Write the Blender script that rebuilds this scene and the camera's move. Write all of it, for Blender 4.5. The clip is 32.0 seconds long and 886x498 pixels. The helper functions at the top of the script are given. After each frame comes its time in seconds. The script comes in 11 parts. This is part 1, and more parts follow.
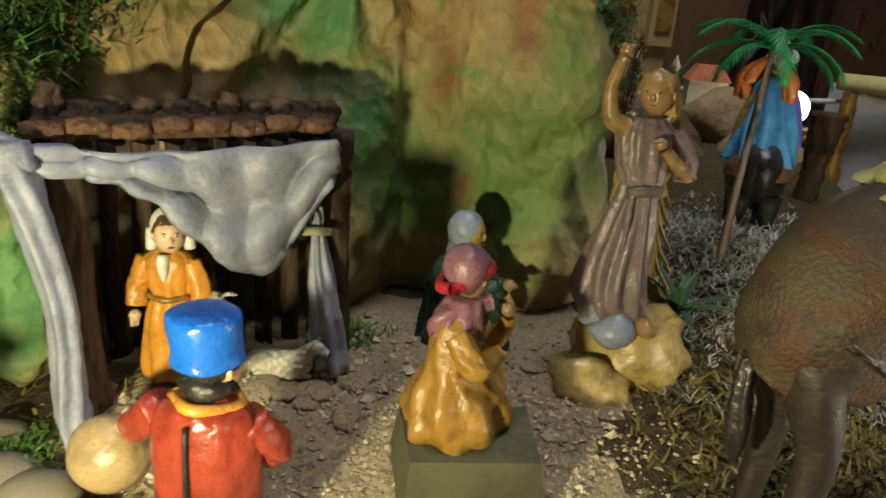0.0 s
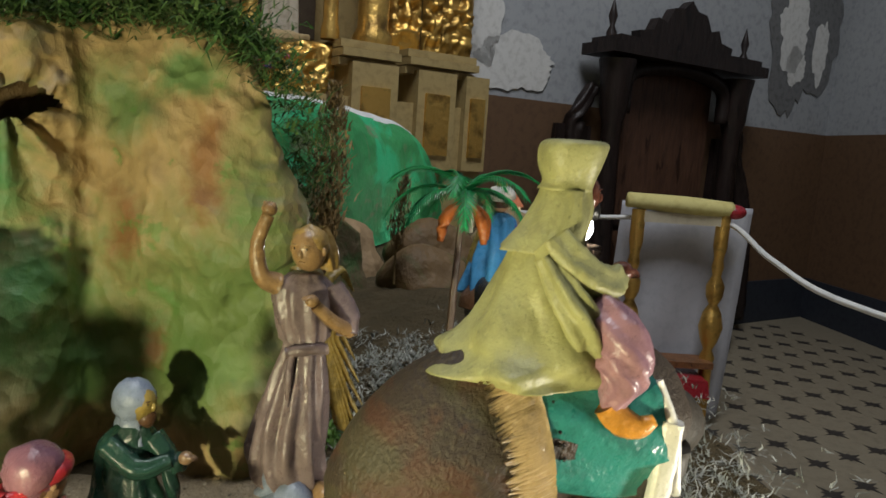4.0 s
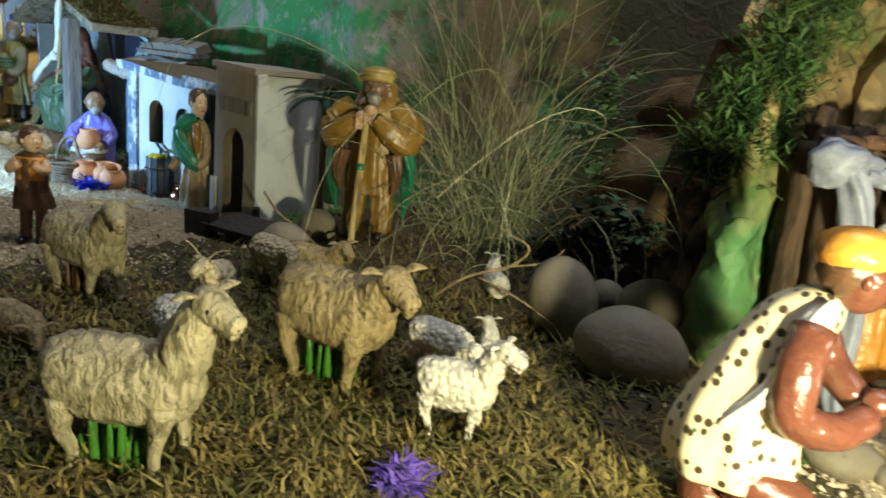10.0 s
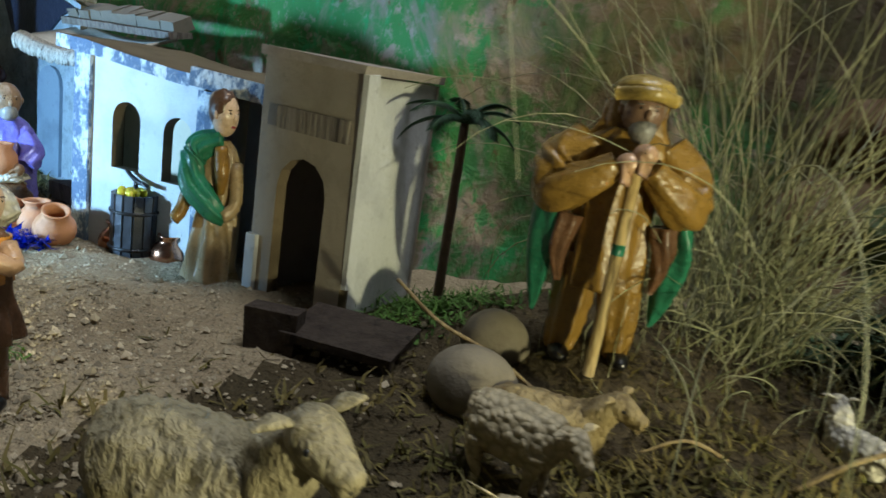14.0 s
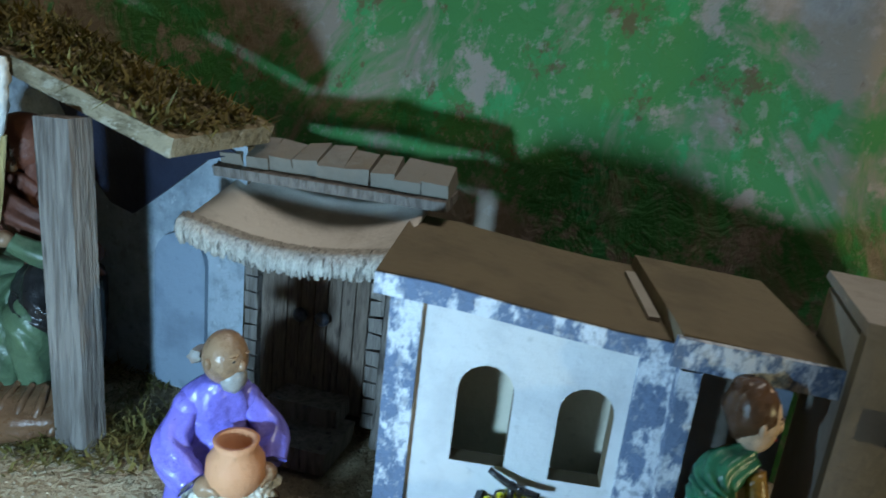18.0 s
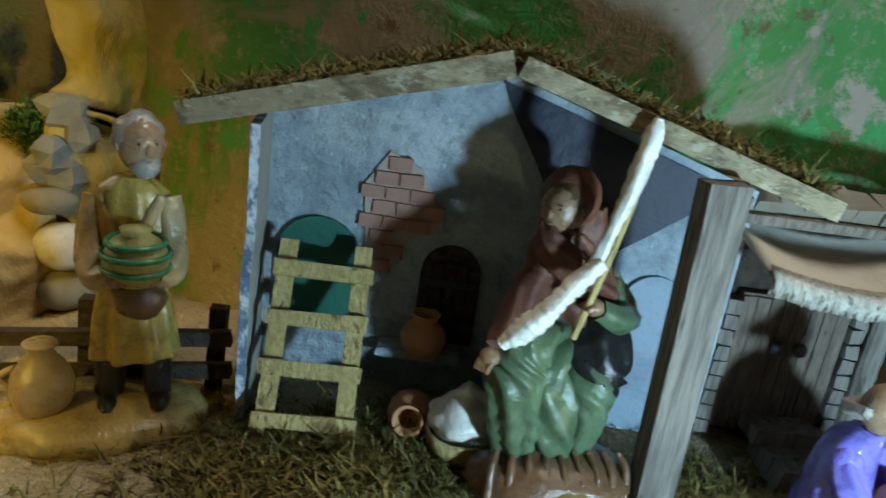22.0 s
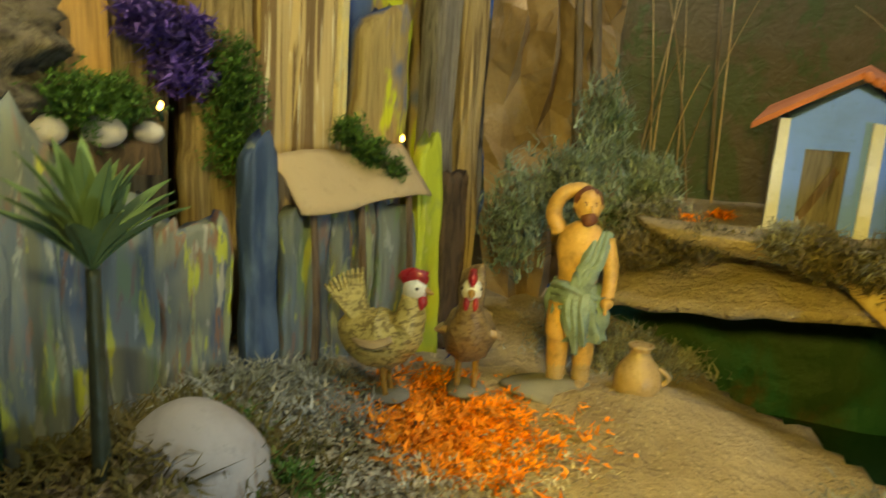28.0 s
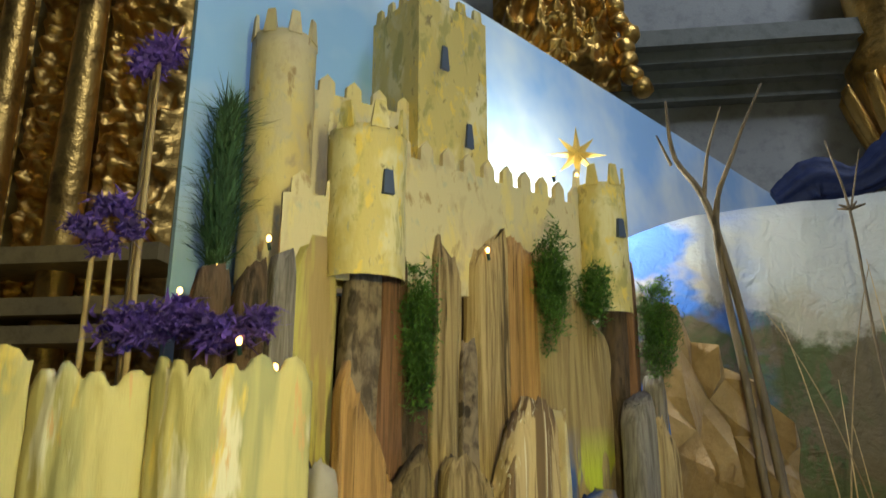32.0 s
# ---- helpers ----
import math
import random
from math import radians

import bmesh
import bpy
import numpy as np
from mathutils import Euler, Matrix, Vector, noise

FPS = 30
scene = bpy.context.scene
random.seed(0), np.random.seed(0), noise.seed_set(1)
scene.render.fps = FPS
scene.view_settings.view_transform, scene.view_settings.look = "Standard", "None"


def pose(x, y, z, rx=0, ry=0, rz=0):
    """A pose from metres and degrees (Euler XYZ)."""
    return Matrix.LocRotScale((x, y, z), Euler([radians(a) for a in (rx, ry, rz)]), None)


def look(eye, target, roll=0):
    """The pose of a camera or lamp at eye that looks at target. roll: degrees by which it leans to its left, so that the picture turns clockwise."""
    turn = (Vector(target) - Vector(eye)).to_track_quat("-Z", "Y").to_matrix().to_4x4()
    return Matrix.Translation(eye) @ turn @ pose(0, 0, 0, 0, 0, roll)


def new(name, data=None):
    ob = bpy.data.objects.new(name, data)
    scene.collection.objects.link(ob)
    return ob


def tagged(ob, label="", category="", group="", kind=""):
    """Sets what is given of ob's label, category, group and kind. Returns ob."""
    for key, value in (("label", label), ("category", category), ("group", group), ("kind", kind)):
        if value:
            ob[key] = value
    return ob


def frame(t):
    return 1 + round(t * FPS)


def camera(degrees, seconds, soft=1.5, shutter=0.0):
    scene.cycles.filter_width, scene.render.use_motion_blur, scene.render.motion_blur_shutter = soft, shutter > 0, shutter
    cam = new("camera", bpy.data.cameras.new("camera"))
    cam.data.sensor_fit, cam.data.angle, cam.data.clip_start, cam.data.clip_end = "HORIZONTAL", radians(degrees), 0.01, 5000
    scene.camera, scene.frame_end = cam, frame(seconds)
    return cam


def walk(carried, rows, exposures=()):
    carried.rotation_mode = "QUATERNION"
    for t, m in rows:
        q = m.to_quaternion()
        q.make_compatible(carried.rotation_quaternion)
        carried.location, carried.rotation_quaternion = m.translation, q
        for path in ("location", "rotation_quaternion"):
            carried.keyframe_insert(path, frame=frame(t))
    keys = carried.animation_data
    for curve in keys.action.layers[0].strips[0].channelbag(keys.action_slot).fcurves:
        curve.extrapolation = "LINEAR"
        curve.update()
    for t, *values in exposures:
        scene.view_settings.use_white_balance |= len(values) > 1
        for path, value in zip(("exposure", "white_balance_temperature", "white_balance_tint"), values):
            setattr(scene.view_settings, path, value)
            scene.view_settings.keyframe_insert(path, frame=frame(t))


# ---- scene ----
cam = camera(65.8, 32.0, soft=1.5, shutter=0.4)
METRES, EYE, TILT, LEAN, TURN = 3.2, 1.25, -19.0, -4.5, 0.0
ROWS = [
    (0.0, 0.0, 0.0, 0.0, 0.0, 0.0, -0.0),
    (0.5, 0.0052, 0.005, 0.0008, -2.23, 0.33, 0.86),
    (1.0, 0.0111, 0.011, 0.0032, -4.41, 0.58, 1.54),
    (1.5, 0.0193, 0.0152, 0.0065, -6.71, 1.42, 1.61),
    (2.0, 0.0244, 0.0153, 0.0071, -8.81, 3.34, 2.12),
    (2.5, 0.0294, 0.0131, 0.0071, -10.35, 5.22, 3.0),
    (3.0, 0.0339, 0.0093, 0.0068, -11.15, 6.89, 3.89),
    (3.5, 0.0386, 0.0038, 0.0052, -11.24, 8.23, 4.13),
    (5.5, 0.0522, -0.0042, 0.0251, -12.93, 12.18, 6.0),
    (6.0, 0.0352, -0.0056, 0.0299, -10.73, 13.08, 5.48),
    (6.5, 0.0095, -0.0046, 0.0308, -5.34, 13.48, 4.16),
    (7.0, -0.0197, -0.0104, 0.0211, 2.59, 11.18, 1.73),
    (7.5, -0.0397, -0.0206, 0.0101, 6.17, 9.49, -0.07),
    (8.0, -0.0535, -0.031, -0.0001, 7.78, 8.44, -1.39),
    (8.5, -0.0681, -0.0385, -0.0085, 9.04, 7.46, -3.23),
    (9.0, -0.0814, -0.0414, -0.0166, 10.61, 6.64, -5.16),
    (9.5, -0.0939, -0.0389, -0.023, 12.74, 5.81, -6.54),
    (10.0, -0.106, -0.0355, -0.0234, 16.05, 4.98, -7.42),
    (10.5, -0.1175, -0.031, -0.0196, 18.83, 4.82, -8.53),
    (11.0, -0.1345, -0.0247, -0.0165, 19.74, 5.15, -8.57),
    (11.5, -0.1541, -0.0201, -0.0135, 19.54, 5.59, -8.55),
    (12.0, -0.1688, -0.0121, -0.0112, 16.77, 6.17, -8.09),
    (12.5, -0.1768, -0.0044, -0.0061, 9.05, 7.08, -6.28),
    (13.0, -0.1821, 0.0095, -0.0075, 5.58, 6.89, -5.48),
    (13.5, -0.1934, 0.0204, -0.0008, 4.63, 6.29, -5.54),
    (14.0, -0.2096, 0.0318, 0.0008, 4.46, 5.69, -6.03),
    (14.5, -0.2248, 0.0473, 0.0062, 4.36, 4.98, -6.56),
    (16.5, -0.2784, 0.0815, 0.0431, 2.22, 3.1, -1.72),
    (17.0, -0.2956, 0.0862, 0.0528, -1.52, 2.98, -0.78),
    (17.5, -0.3198, 0.0845, 0.0639, -4.5, 2.67, -0.19),
    (18.0, -0.3354, 0.0924, 0.0642, -7.17, 2.18, 0.58),
    (18.5, -0.3558, 0.0961, 0.0588, -9.15, 1.52, 0.13),
    (19.0, -0.3756, 0.1, 0.0616, -10.27, 0.46, 0.34),
    (19.5, -0.3919, 0.1044, 0.0618, -11.8, -0.61, 1.27),
    (20.0, -0.4075, 0.1088, 0.065, -15.03, -1.54, 2.1),
    (20.5, -0.4226, 0.1125, 0.0676, -18.36, -2.25, 2.83),
    (21.0, -0.4407, 0.1179, 0.0698, -20.36, -2.4, 2.86),
    (21.5, -0.4593, 0.1215, 0.0816, -21.46, -2.34, 3.09),
    (22.0, -0.4764, 0.1308, 0.0893, -22.0, -2.08, 3.74),
    (22.5, -0.4848, 0.141, 0.0905, -21.84, -2.31, 3.89),
    (23.0, -0.4911, 0.1518, 0.0984, -21.27, -2.64, 4.07),
    (23.5, -0.5033, 0.164, 0.1098, -18.18, -2.99, 4.92),
    (24.0, -0.5198, 0.1749, 0.1167, -12.78, -2.52, 4.84),
    (24.5, -0.5399, 0.179, 0.1275, -5.37, -1.08, 4.0),
    (25.0, -0.556, 0.1806, 0.1324, -0.6, 1.0, 2.66),
    (25.5, -0.5669, 0.1788, 0.1348, 2.13, 2.55, 1.52),
    (27.5, -0.6179, 0.16, 0.1197, 15.14, 6.49, -4.12),
    (28.0, -0.6309, 0.1643, 0.1019, 17.9, 7.36, -5.16),
    (28.5, -0.6425, 0.1647, 0.0953, 20.63, 8.53, -5.76),
    (29.0, -0.6481, 0.1651, 0.0922, 22.37, 13.81, -7.28),
    (29.5, -0.654, 0.1613, 0.0915, 23.66, 19.46, -7.09),
    (30.0, -0.6629, 0.1528, 0.1001, 25.18, 25.76, -6.13),
    (30.5, -0.6655, 0.1413, 0.1082, 25.87, 29.98, -6.05),
    (31.0, -0.6609, 0.1315, 0.1163, 26.07, 32.29, -5.58),
    (31.5, -0.6579, 0.1254, 0.1229, 25.64, 32.83, -4.66),
    (32.0, -0.6546, 0.1195, 0.1343, 25.62, 33.74, -4.11),
]
walk(cam, [(t, pose(0, 0, EYE, TILT, LEAN, TURN) @ pose(METRES * x, METRES * y, METRES * z, 90 + pitch, roll, yaw)) for t, x, y, z, yaw, pitch, roll in ROWS],
     ((0.0, -0.3, 6700, 10), (1.5, -0.2, 6300, 10), (3.5, -0.05, 6300, 10), (6.0, 0.1, 6400, 10), (8.0, 0.0, 6500, 10), (10.0, -0.1, 6200, 10), (11.0, -0.15, 5900, 8), (12.0, 0.05, 5600, 6), (14.0, 0.15, 6200, 8), (16.5, -0.15, 6500, 10), (18.0, -0.45, 6900, 10), (20.0, -0.5, 7500, 8), (22.0, 0.05, 7900, 6), (23.0, 0.1, 7900, 6), (24.0, -0.3, 7100, 4), (25.0, -0.25, 7900, 2), (28.0, -0.1, 7500, 0), (29.0, -0.05, 7300, 4), (30.0, 0.1, 6700, 8), (31.0, -0.25, 6300, 8), (32.0, -0.35, 5800, 8)))

# ---- light ----
world = bpy.data.worlds.new("church_dusk")
scene.world = world
world.use_nodes = True
world.node_tree.nodes["Background"].inputs[0].default_value = (0.54, 0.56, 0.56, 1)
world.node_tree.nodes["Background"].inputs[1].default_value = 0.028
scene.view_settings.exposure = 0.0


def point_lamp(name, at, watts, colour, radius):
    data = bpy.data.lights.new(name, "POINT")
    data.energy, data.color, data.shadow_soft_size = watts, colour, radius
    ob = new(name, data)
    ob.location = at
    return ob


def spot_lamp(name, at, target, watts, colour, radius, degrees, blend=0.6):
    data = bpy.data.lights.new(name, "SPOT")
    data.energy, data.color, data.shadow_soft_size = watts, colour, radius
    data.spot_size, data.spot_blend = radians(degrees), blend
    ob = new(name, data)
    ob.matrix_world = look(at, target)
    return ob


WARM, COOL, AMBER = (1.0, 0.93, 0.55), (0.36, 0.66, 1.0), (1.0, 0.74, 0.13)
point_lamp("lamp_by_the_cave", (-0.17, -0.03, 1.115), 14.0, WARM, 0.012)
point_lamp("lamp_by_the_camel", (0.50, 0.16, 1.08), 5.0, (1.0, 0.93, 0.75), 0.02)
spot_lamp("lamp_by_the_village", (-1.245, 0.42, 1.085), (-1.32, 0.86, 1.05), 12.0, COOL, 0.016, 160, 0.35)
spot_lamp("lamp_by_the_pond", (-2.00, 0.70, 1.26), (-1.865, 1.08, 1.04), 9.5, AMBER, 0.02, 90, 0.65)
spot_lamp("lamp_by_the_castle", (-2.02, 0.50, 1.46), (-2.42, 1.05, 1.54), 16.5, (1.0, 0.86, 0.32), 0.02, 114, 0.85)
# hidden light added behind the castle to brighten the sky panel
point_lamp("lamp_behind_the_castle", (-2.36, 1.42, 1.66), 6.5, (1.0, 0.92, 0.70), 0.02)
# unseen area light, added as general fill for the church
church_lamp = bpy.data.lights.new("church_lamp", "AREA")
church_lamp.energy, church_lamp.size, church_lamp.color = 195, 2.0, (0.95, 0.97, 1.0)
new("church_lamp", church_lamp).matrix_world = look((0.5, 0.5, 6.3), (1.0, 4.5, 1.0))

# ---- materials ----
def rgb(c):
    return (*c, 1.0)


class Mat:
    """A node material on Principled BSDF, in object coordinates."""

    def __init__(self, name, colour, rough=0.6, metal=0.0, spec=0.5):
        self.m = bpy.data.materials.new(name)
        self.m.use_nodes = True
        self.t = self.m.node_tree
        self.p = self.t.nodes["Principled BSDF"]
        self.p.inputs["Base Color"].default_value = rgb(colour)
        self.p.inputs["Roughness"].default_value = rough
        self.p.inputs["Metallic"].default_value = metal
        self.p.inputs["Specular IOR Level"].default_value = spec
        self.co = self.t.nodes.new("ShaderNodeTexCoord").outputs["Object"]
        rgbnode = self.t.nodes.new("ShaderNodeRGB")
        rgbnode.outputs[0].default_value = rgb(colour)
        self.colour = rgbnode.outputs[0]
        self.height = None

    def noise(self, scale, detail=4, rough=0.6, stretch=(1, 1, 1), distort=0.0):
        mp = self.t.nodes.new("ShaderNodeMapping")
        mp.inputs["Scale"].default_value = stretch
        self.t.links.new(self.co, mp.inputs[0])
        n = self.t.nodes.new("ShaderNodeTexNoise")
        n.inputs["Scale"].default_value, n.inputs["Detail"].default_value = scale, detail
        n.inputs["Roughness"].default_value, n.inputs["Distortion"].default_value = rough, distort
        self.t.links.new(mp.outputs[0], n.inputs["Vector"])
        return n.outputs["Fac"]

    def cells(self, scale, stretch=(1, 1, 1), feature="F1"):
        mp = self.t.nodes.new("ShaderNodeMapping")
        mp.inputs["Scale"].default_value = stretch
        self.t.links.new(self.co, mp.inputs[0])
        n = self.t.nodes.new("ShaderNodeTexVoronoi")
        n.feature = feature
        n.inputs["Scale"].default_value = scale
        self.t.links.new(mp.outputs[0], n.inputs["Vector"])
        return n.outputs["Distance"]

    def ramp(self, fac, lo, hi):
        r = self.t.nodes.new("ShaderNodeMapRange")
        r.inputs["From Min"].default_value, r.inputs["From Max"].default_value = lo, hi
        self.t.links.new(fac, r.inputs["Value"])
        return r.outputs[0]

    def paint(self, fac, colour, amount=1.0):
        if amount != 1.0:
            k = self.t.nodes.new("ShaderNodeMath")
            k.operation = "MULTIPLY"
            k.inputs[1].default_value = amount
            self.t.links.new(fac, k.inputs[0])
            fac = k.outputs[0]
        mix = self.t.nodes.new("ShaderNodeMix")
        mix.data_type = "RGBA"
        self.t.links.new(fac, mix.inputs["Factor"])
        self.t.links.new(self.colour, mix.inputs["A"])
        mix.inputs["B"].default_value = rgb(colour)
        self.colour = mix.outputs["Result"]
        return self

    def near(self, c, stretch, r0, r1, wander=0.03, scale=14):
        """1 inside a patch round c, fading from r0 to r1, with a wandering edge."""
        sub = self.t.nodes.new("ShaderNodeVectorMath")
        sub.operation = "SUBTRACT"
        sub.inputs[1].default_value = c
        self.t.links.new(self.co, sub.inputs[0])
        mul = self.t.nodes.new("ShaderNodeVectorMath")
        mul.operation = "MULTIPLY"
        mul.inputs[1].default_value = stretch
        self.t.links.new(sub.outputs[0], mul.inputs[0])
        ln = self.t.nodes.new("ShaderNodeVectorMath")
        ln.operation = "LENGTH"
        self.t.links.new(mul.outputs[0], ln.inputs[0])
        add = self.t.nodes.new("ShaderNodeMath")
        add.operation, add.inputs[1].default_value = "MULTIPLY_ADD", wander * 4
        self.t.links.new(self.noise(scale, 5, 0.65), add.inputs[0])
        self.t.links.new(ln.outputs["Value"], add.inputs[2])
        return self.ramp(add.outputs[0], r1 + wander * 2, r0 + wander * 2)

    def both(self, a, b):
        k = self.t.nodes.new("ShaderNodeMath")
        k.operation = "MULTIPLY"
        self.t.links.new(a, k.inputs[0])
        self.t.links.new(b, k.inputs[1])
        return k.outputs[0]

    def each(self, spread=0.25):
        """Vary brightness from piece to piece."""
        info = self.t.nodes.new("ShaderNodeObjectInfo")
        r = self.t.nodes.new("ShaderNodeMapRange")
        r.inputs["To Min"].default_value, r.inputs["To Max"].default_value = 1 - spread, 1 + spread
        self.t.links.new(info.outputs["Random"], r.inputs["Value"])
        return self.scale_by(r.outputs[0])

    def island(self, spread=0.3):
        geo = self.t.nodes.new("ShaderNodeNewGeometry")
        r = self.t.nodes.new("ShaderNodeMapRange")
        r.inputs["To Min"].default_value, r.inputs["To Max"].default_value = 1 - spread, 1 + spread
        self.t.links.new(geo.outputs["Random Per Island"], r.inputs["Value"])
        return self.scale_by(r.outputs[0])

    def scale_by(self, fac):
        mix = self.t.nodes.new("ShaderNodeVectorMath")
        mix.operation = "SCALE"
        self.t.links.new(self.colour, mix.inputs[0])
        self.t.links.new(fac, mix.inputs["Scale"])
        self.colour = mix.outputs[0]
        return self

    def relief(self, fac, metres, strength=1.0):
        b = self.t.nodes.new("ShaderNodeBump")
        b.inputs["Strength"].default_value, b.inputs["Distance"].default_value = strength, metres
        self.t.links.new(fac, b.inputs["Height"])
        if self.height:
            self.t.links.new(self.height, b.inputs["Normal"])
        self.height = b.outputs[0]
        return self

    def gloss(self, fac, lo, hi):
        r = self.t.nodes.new("ShaderNodeMapRange")
        r.inputs["To Min"].default_value, r.inputs["To Max"].default_value = lo, hi
        self.t.links.new(fac, r.inputs["Value"])
        self.t.links.new(r.outputs[0], self.p.inputs["Roughness"])
        return self

    def done(self):
        self.t.links.new(self.colour, self.p.inputs["Base Color"])
        if self.height:
            self.t.links.new(self.height, self.p.inputs["Normal"])
        return self.m


def glow(name, colour, strength):
    m = bpy.data.materials.new(name)
    m.use_nodes = True
    p = m.node_tree.nodes["Principled BSDF"]
    p.inputs["Base Color"].default_value = rgb(colour)
    p.inputs["Emission Color"].default_value = rgb(colour)
    p.inputs["Emission Strength"].default_value = strength
    return m


def enamel(name, colour, dark=0.45, rough=0.32):
    """Painted plaster or resin: worn colour, darker wash, glossy varnish."""
    m = Mat(name, colour, rough)
    n = m.noise(60, 6, 0.7)
    m.paint(m.ramp(n, 0.48, 0.68), tuple(c * dark for c in colour), 0.85)
    m.paint(m.ramp(m.noise(170, 4, 0.7), 0.58, 0.74), tuple(min(1, c * 1.4 + 0.03) for c in colour), 0.55)
    m.paint(m.ramp(m.noise(420, 3), 0.62, 0.7), tuple(c * 0.35 for c in colour), 0.5)
    m.relief(m.noise(110, 4, 0.6), 0.0022, 0.6)
    m.relief(m.noise(320, 3), 0.0007, 0.6)
    m.gloss(m.noise(90, 4), rough - 0.16, rough + 0.12)
    return m.done()


def paper_paint(name, base, patches, scale=5.0):
    """Crumpled paper, sprayed with patches of paint."""
    m = Mat(name, base, 0.75, 0, 0.25)
    m.paint(m.ramp(m.noise(26, 5), 0.35, 0.7), tuple(c * 0.6 for c in base), 0.6)
    for k, (c, lo, hi, s) in enumerate(patches):
        m.paint(m.ramp(m.noise(s, 5, 0.62, (1 + 0.13 * k, 1.1, 0.8 - 0.1 * k), 0.7), lo, hi), c, 0.9)
    m.relief(m.noise(30, 6, 0.6, (1, 1, 0.7), 0.2), 0.012, 0.7)
    m.relief(m.cells(24, (1.1, 1, 0.8)), 0.010, 0.5)
    m.relief(m.cells(60, (1.1, 1, 0.9)), 0.003, 0.5)
    m.paint(m.ramp(m.noise(220, 3), 0.58, 0.7), tuple(c * 0.6 for c in base), 0.3)
    m.gloss(m.noise(18, 3), 0.45, 0.75)
    return m.done()


def cave_mat():
    """Brown paper with sprayed clouds of olive and emerald and rust streaks."""
    m = Mat("painted_kraft_paper", (0.46, 0.33, 0.16), 0.6, 0, 0.35)
    m.paint(m.ramp(m.noise(26, 5), 0.35, 0.7), (0.33, 0.23, 0.11), 0.6)
    m.paint(m.ramp(m.noise(6.5, 5, 0.6, (1, 1, 0.8), 0.6), 0.50, 0.62), (0.17, 0.21, 0.07), 0.8)
    for c, st, r0, r1, col in (((-0.10, 0.56, 1.245), (1, 0.5, 1), 0.015, 0.070, (0.05, 0.26, 0.11)), ((-0.055, 0.58, 1.17), (1.3, 0.5, 0.7), 0.015, 0.055, (0.07, 0.24, 0.06)), ((-0.20, 0.49, 1.255), (1, 0.5, 1.4), 0.015, 0.05, (0.10, 0.27, 0.08)),
                               ((0.075, 0.58, 1.13), (0.7, 0.5, 0.8), 0.03, 0.10, (0.12, 0.22, 0.06)), ((0.115, 0.60, 1.24), (1.5, 0.5, 0.8), 0.01, 0.06, (0.13, 0.23, 0.07)), ((0.0, 0.62, 1.30), (1.2, 0.5, 1), 0.01, 0.05, (0.12, 0.22, 0.08)), ((-0.26, 0.42, 1.06), (1, 0.5, 0.6), 0.02, 0.06, (0.06, 0.26, 0.09)),
                               ((-0.02, 0.60, 1.08), (1.4, 0.5, 0.8), 0.01, 0.05, (0.10, 0.20, 0.06)), ((0.06, 0.60, 1.33), (0.8, 0.5, 1.6), 0.01, 0.04, (0.11, 0.24, 0.08))):
        m.paint(m.near(c, st, r0, r1, 0.03), col, 0.85)
    for c, st, r0, r1 in (((0.072, 0.60, 1.25), (2.6, 0.4, 0.8), 0.02, 0.05), ((0.005, 0.60, 1.20), (2.4, 0.4, 0.9), 0.015, 0.045), ((0.03, 0.60, 1.10), (2.0, 0.4, 1.2), 0.005, 0.03)):
        m.paint(m.near(c, st, r0, r1, 0.025, 30), (0.27, 0.115, 0.045), 0.8)
    m.paint(m.ramp(m.noise(24, 5, 0.65), 0.60, 0.66), (0.12, 0.26, 0.06), 0.6)
    m.relief(m.noise(30, 6, 0.6, (1, 1, 0.7), 0.2), 0.008, 0.6)
    m.relief(m.cells(34, (1.1, 1, 0.8)), 0.010, 0.6)
    m.relief(m.cells(85, (1.1, 1, 0.9)), 0.003, 0.6)
    m.gloss(m.noise(18, 3), 0.42, 0.7)
    return m.done()


KRAFT = cave_mat()
COLUMN_PAPER = paper_paint("yellow_green_kraft_paper", (0.42, 0.33, 0.13), [((0.16, 0.20, 0.06), 0.46, 0.58, 7.0), ((0.22, 0.12, 0.05), 0.58, 0.66, 9.0)])
KRAFT_PLAIN = paper_paint("brown_kraft_paper", (0.38, 0.26, 0.14), [((0.20, 0.13, 0.07), 0.55, 0.7, 8.0)])
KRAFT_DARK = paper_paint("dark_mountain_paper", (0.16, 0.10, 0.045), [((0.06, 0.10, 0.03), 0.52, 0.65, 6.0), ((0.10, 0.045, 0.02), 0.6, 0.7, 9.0)])


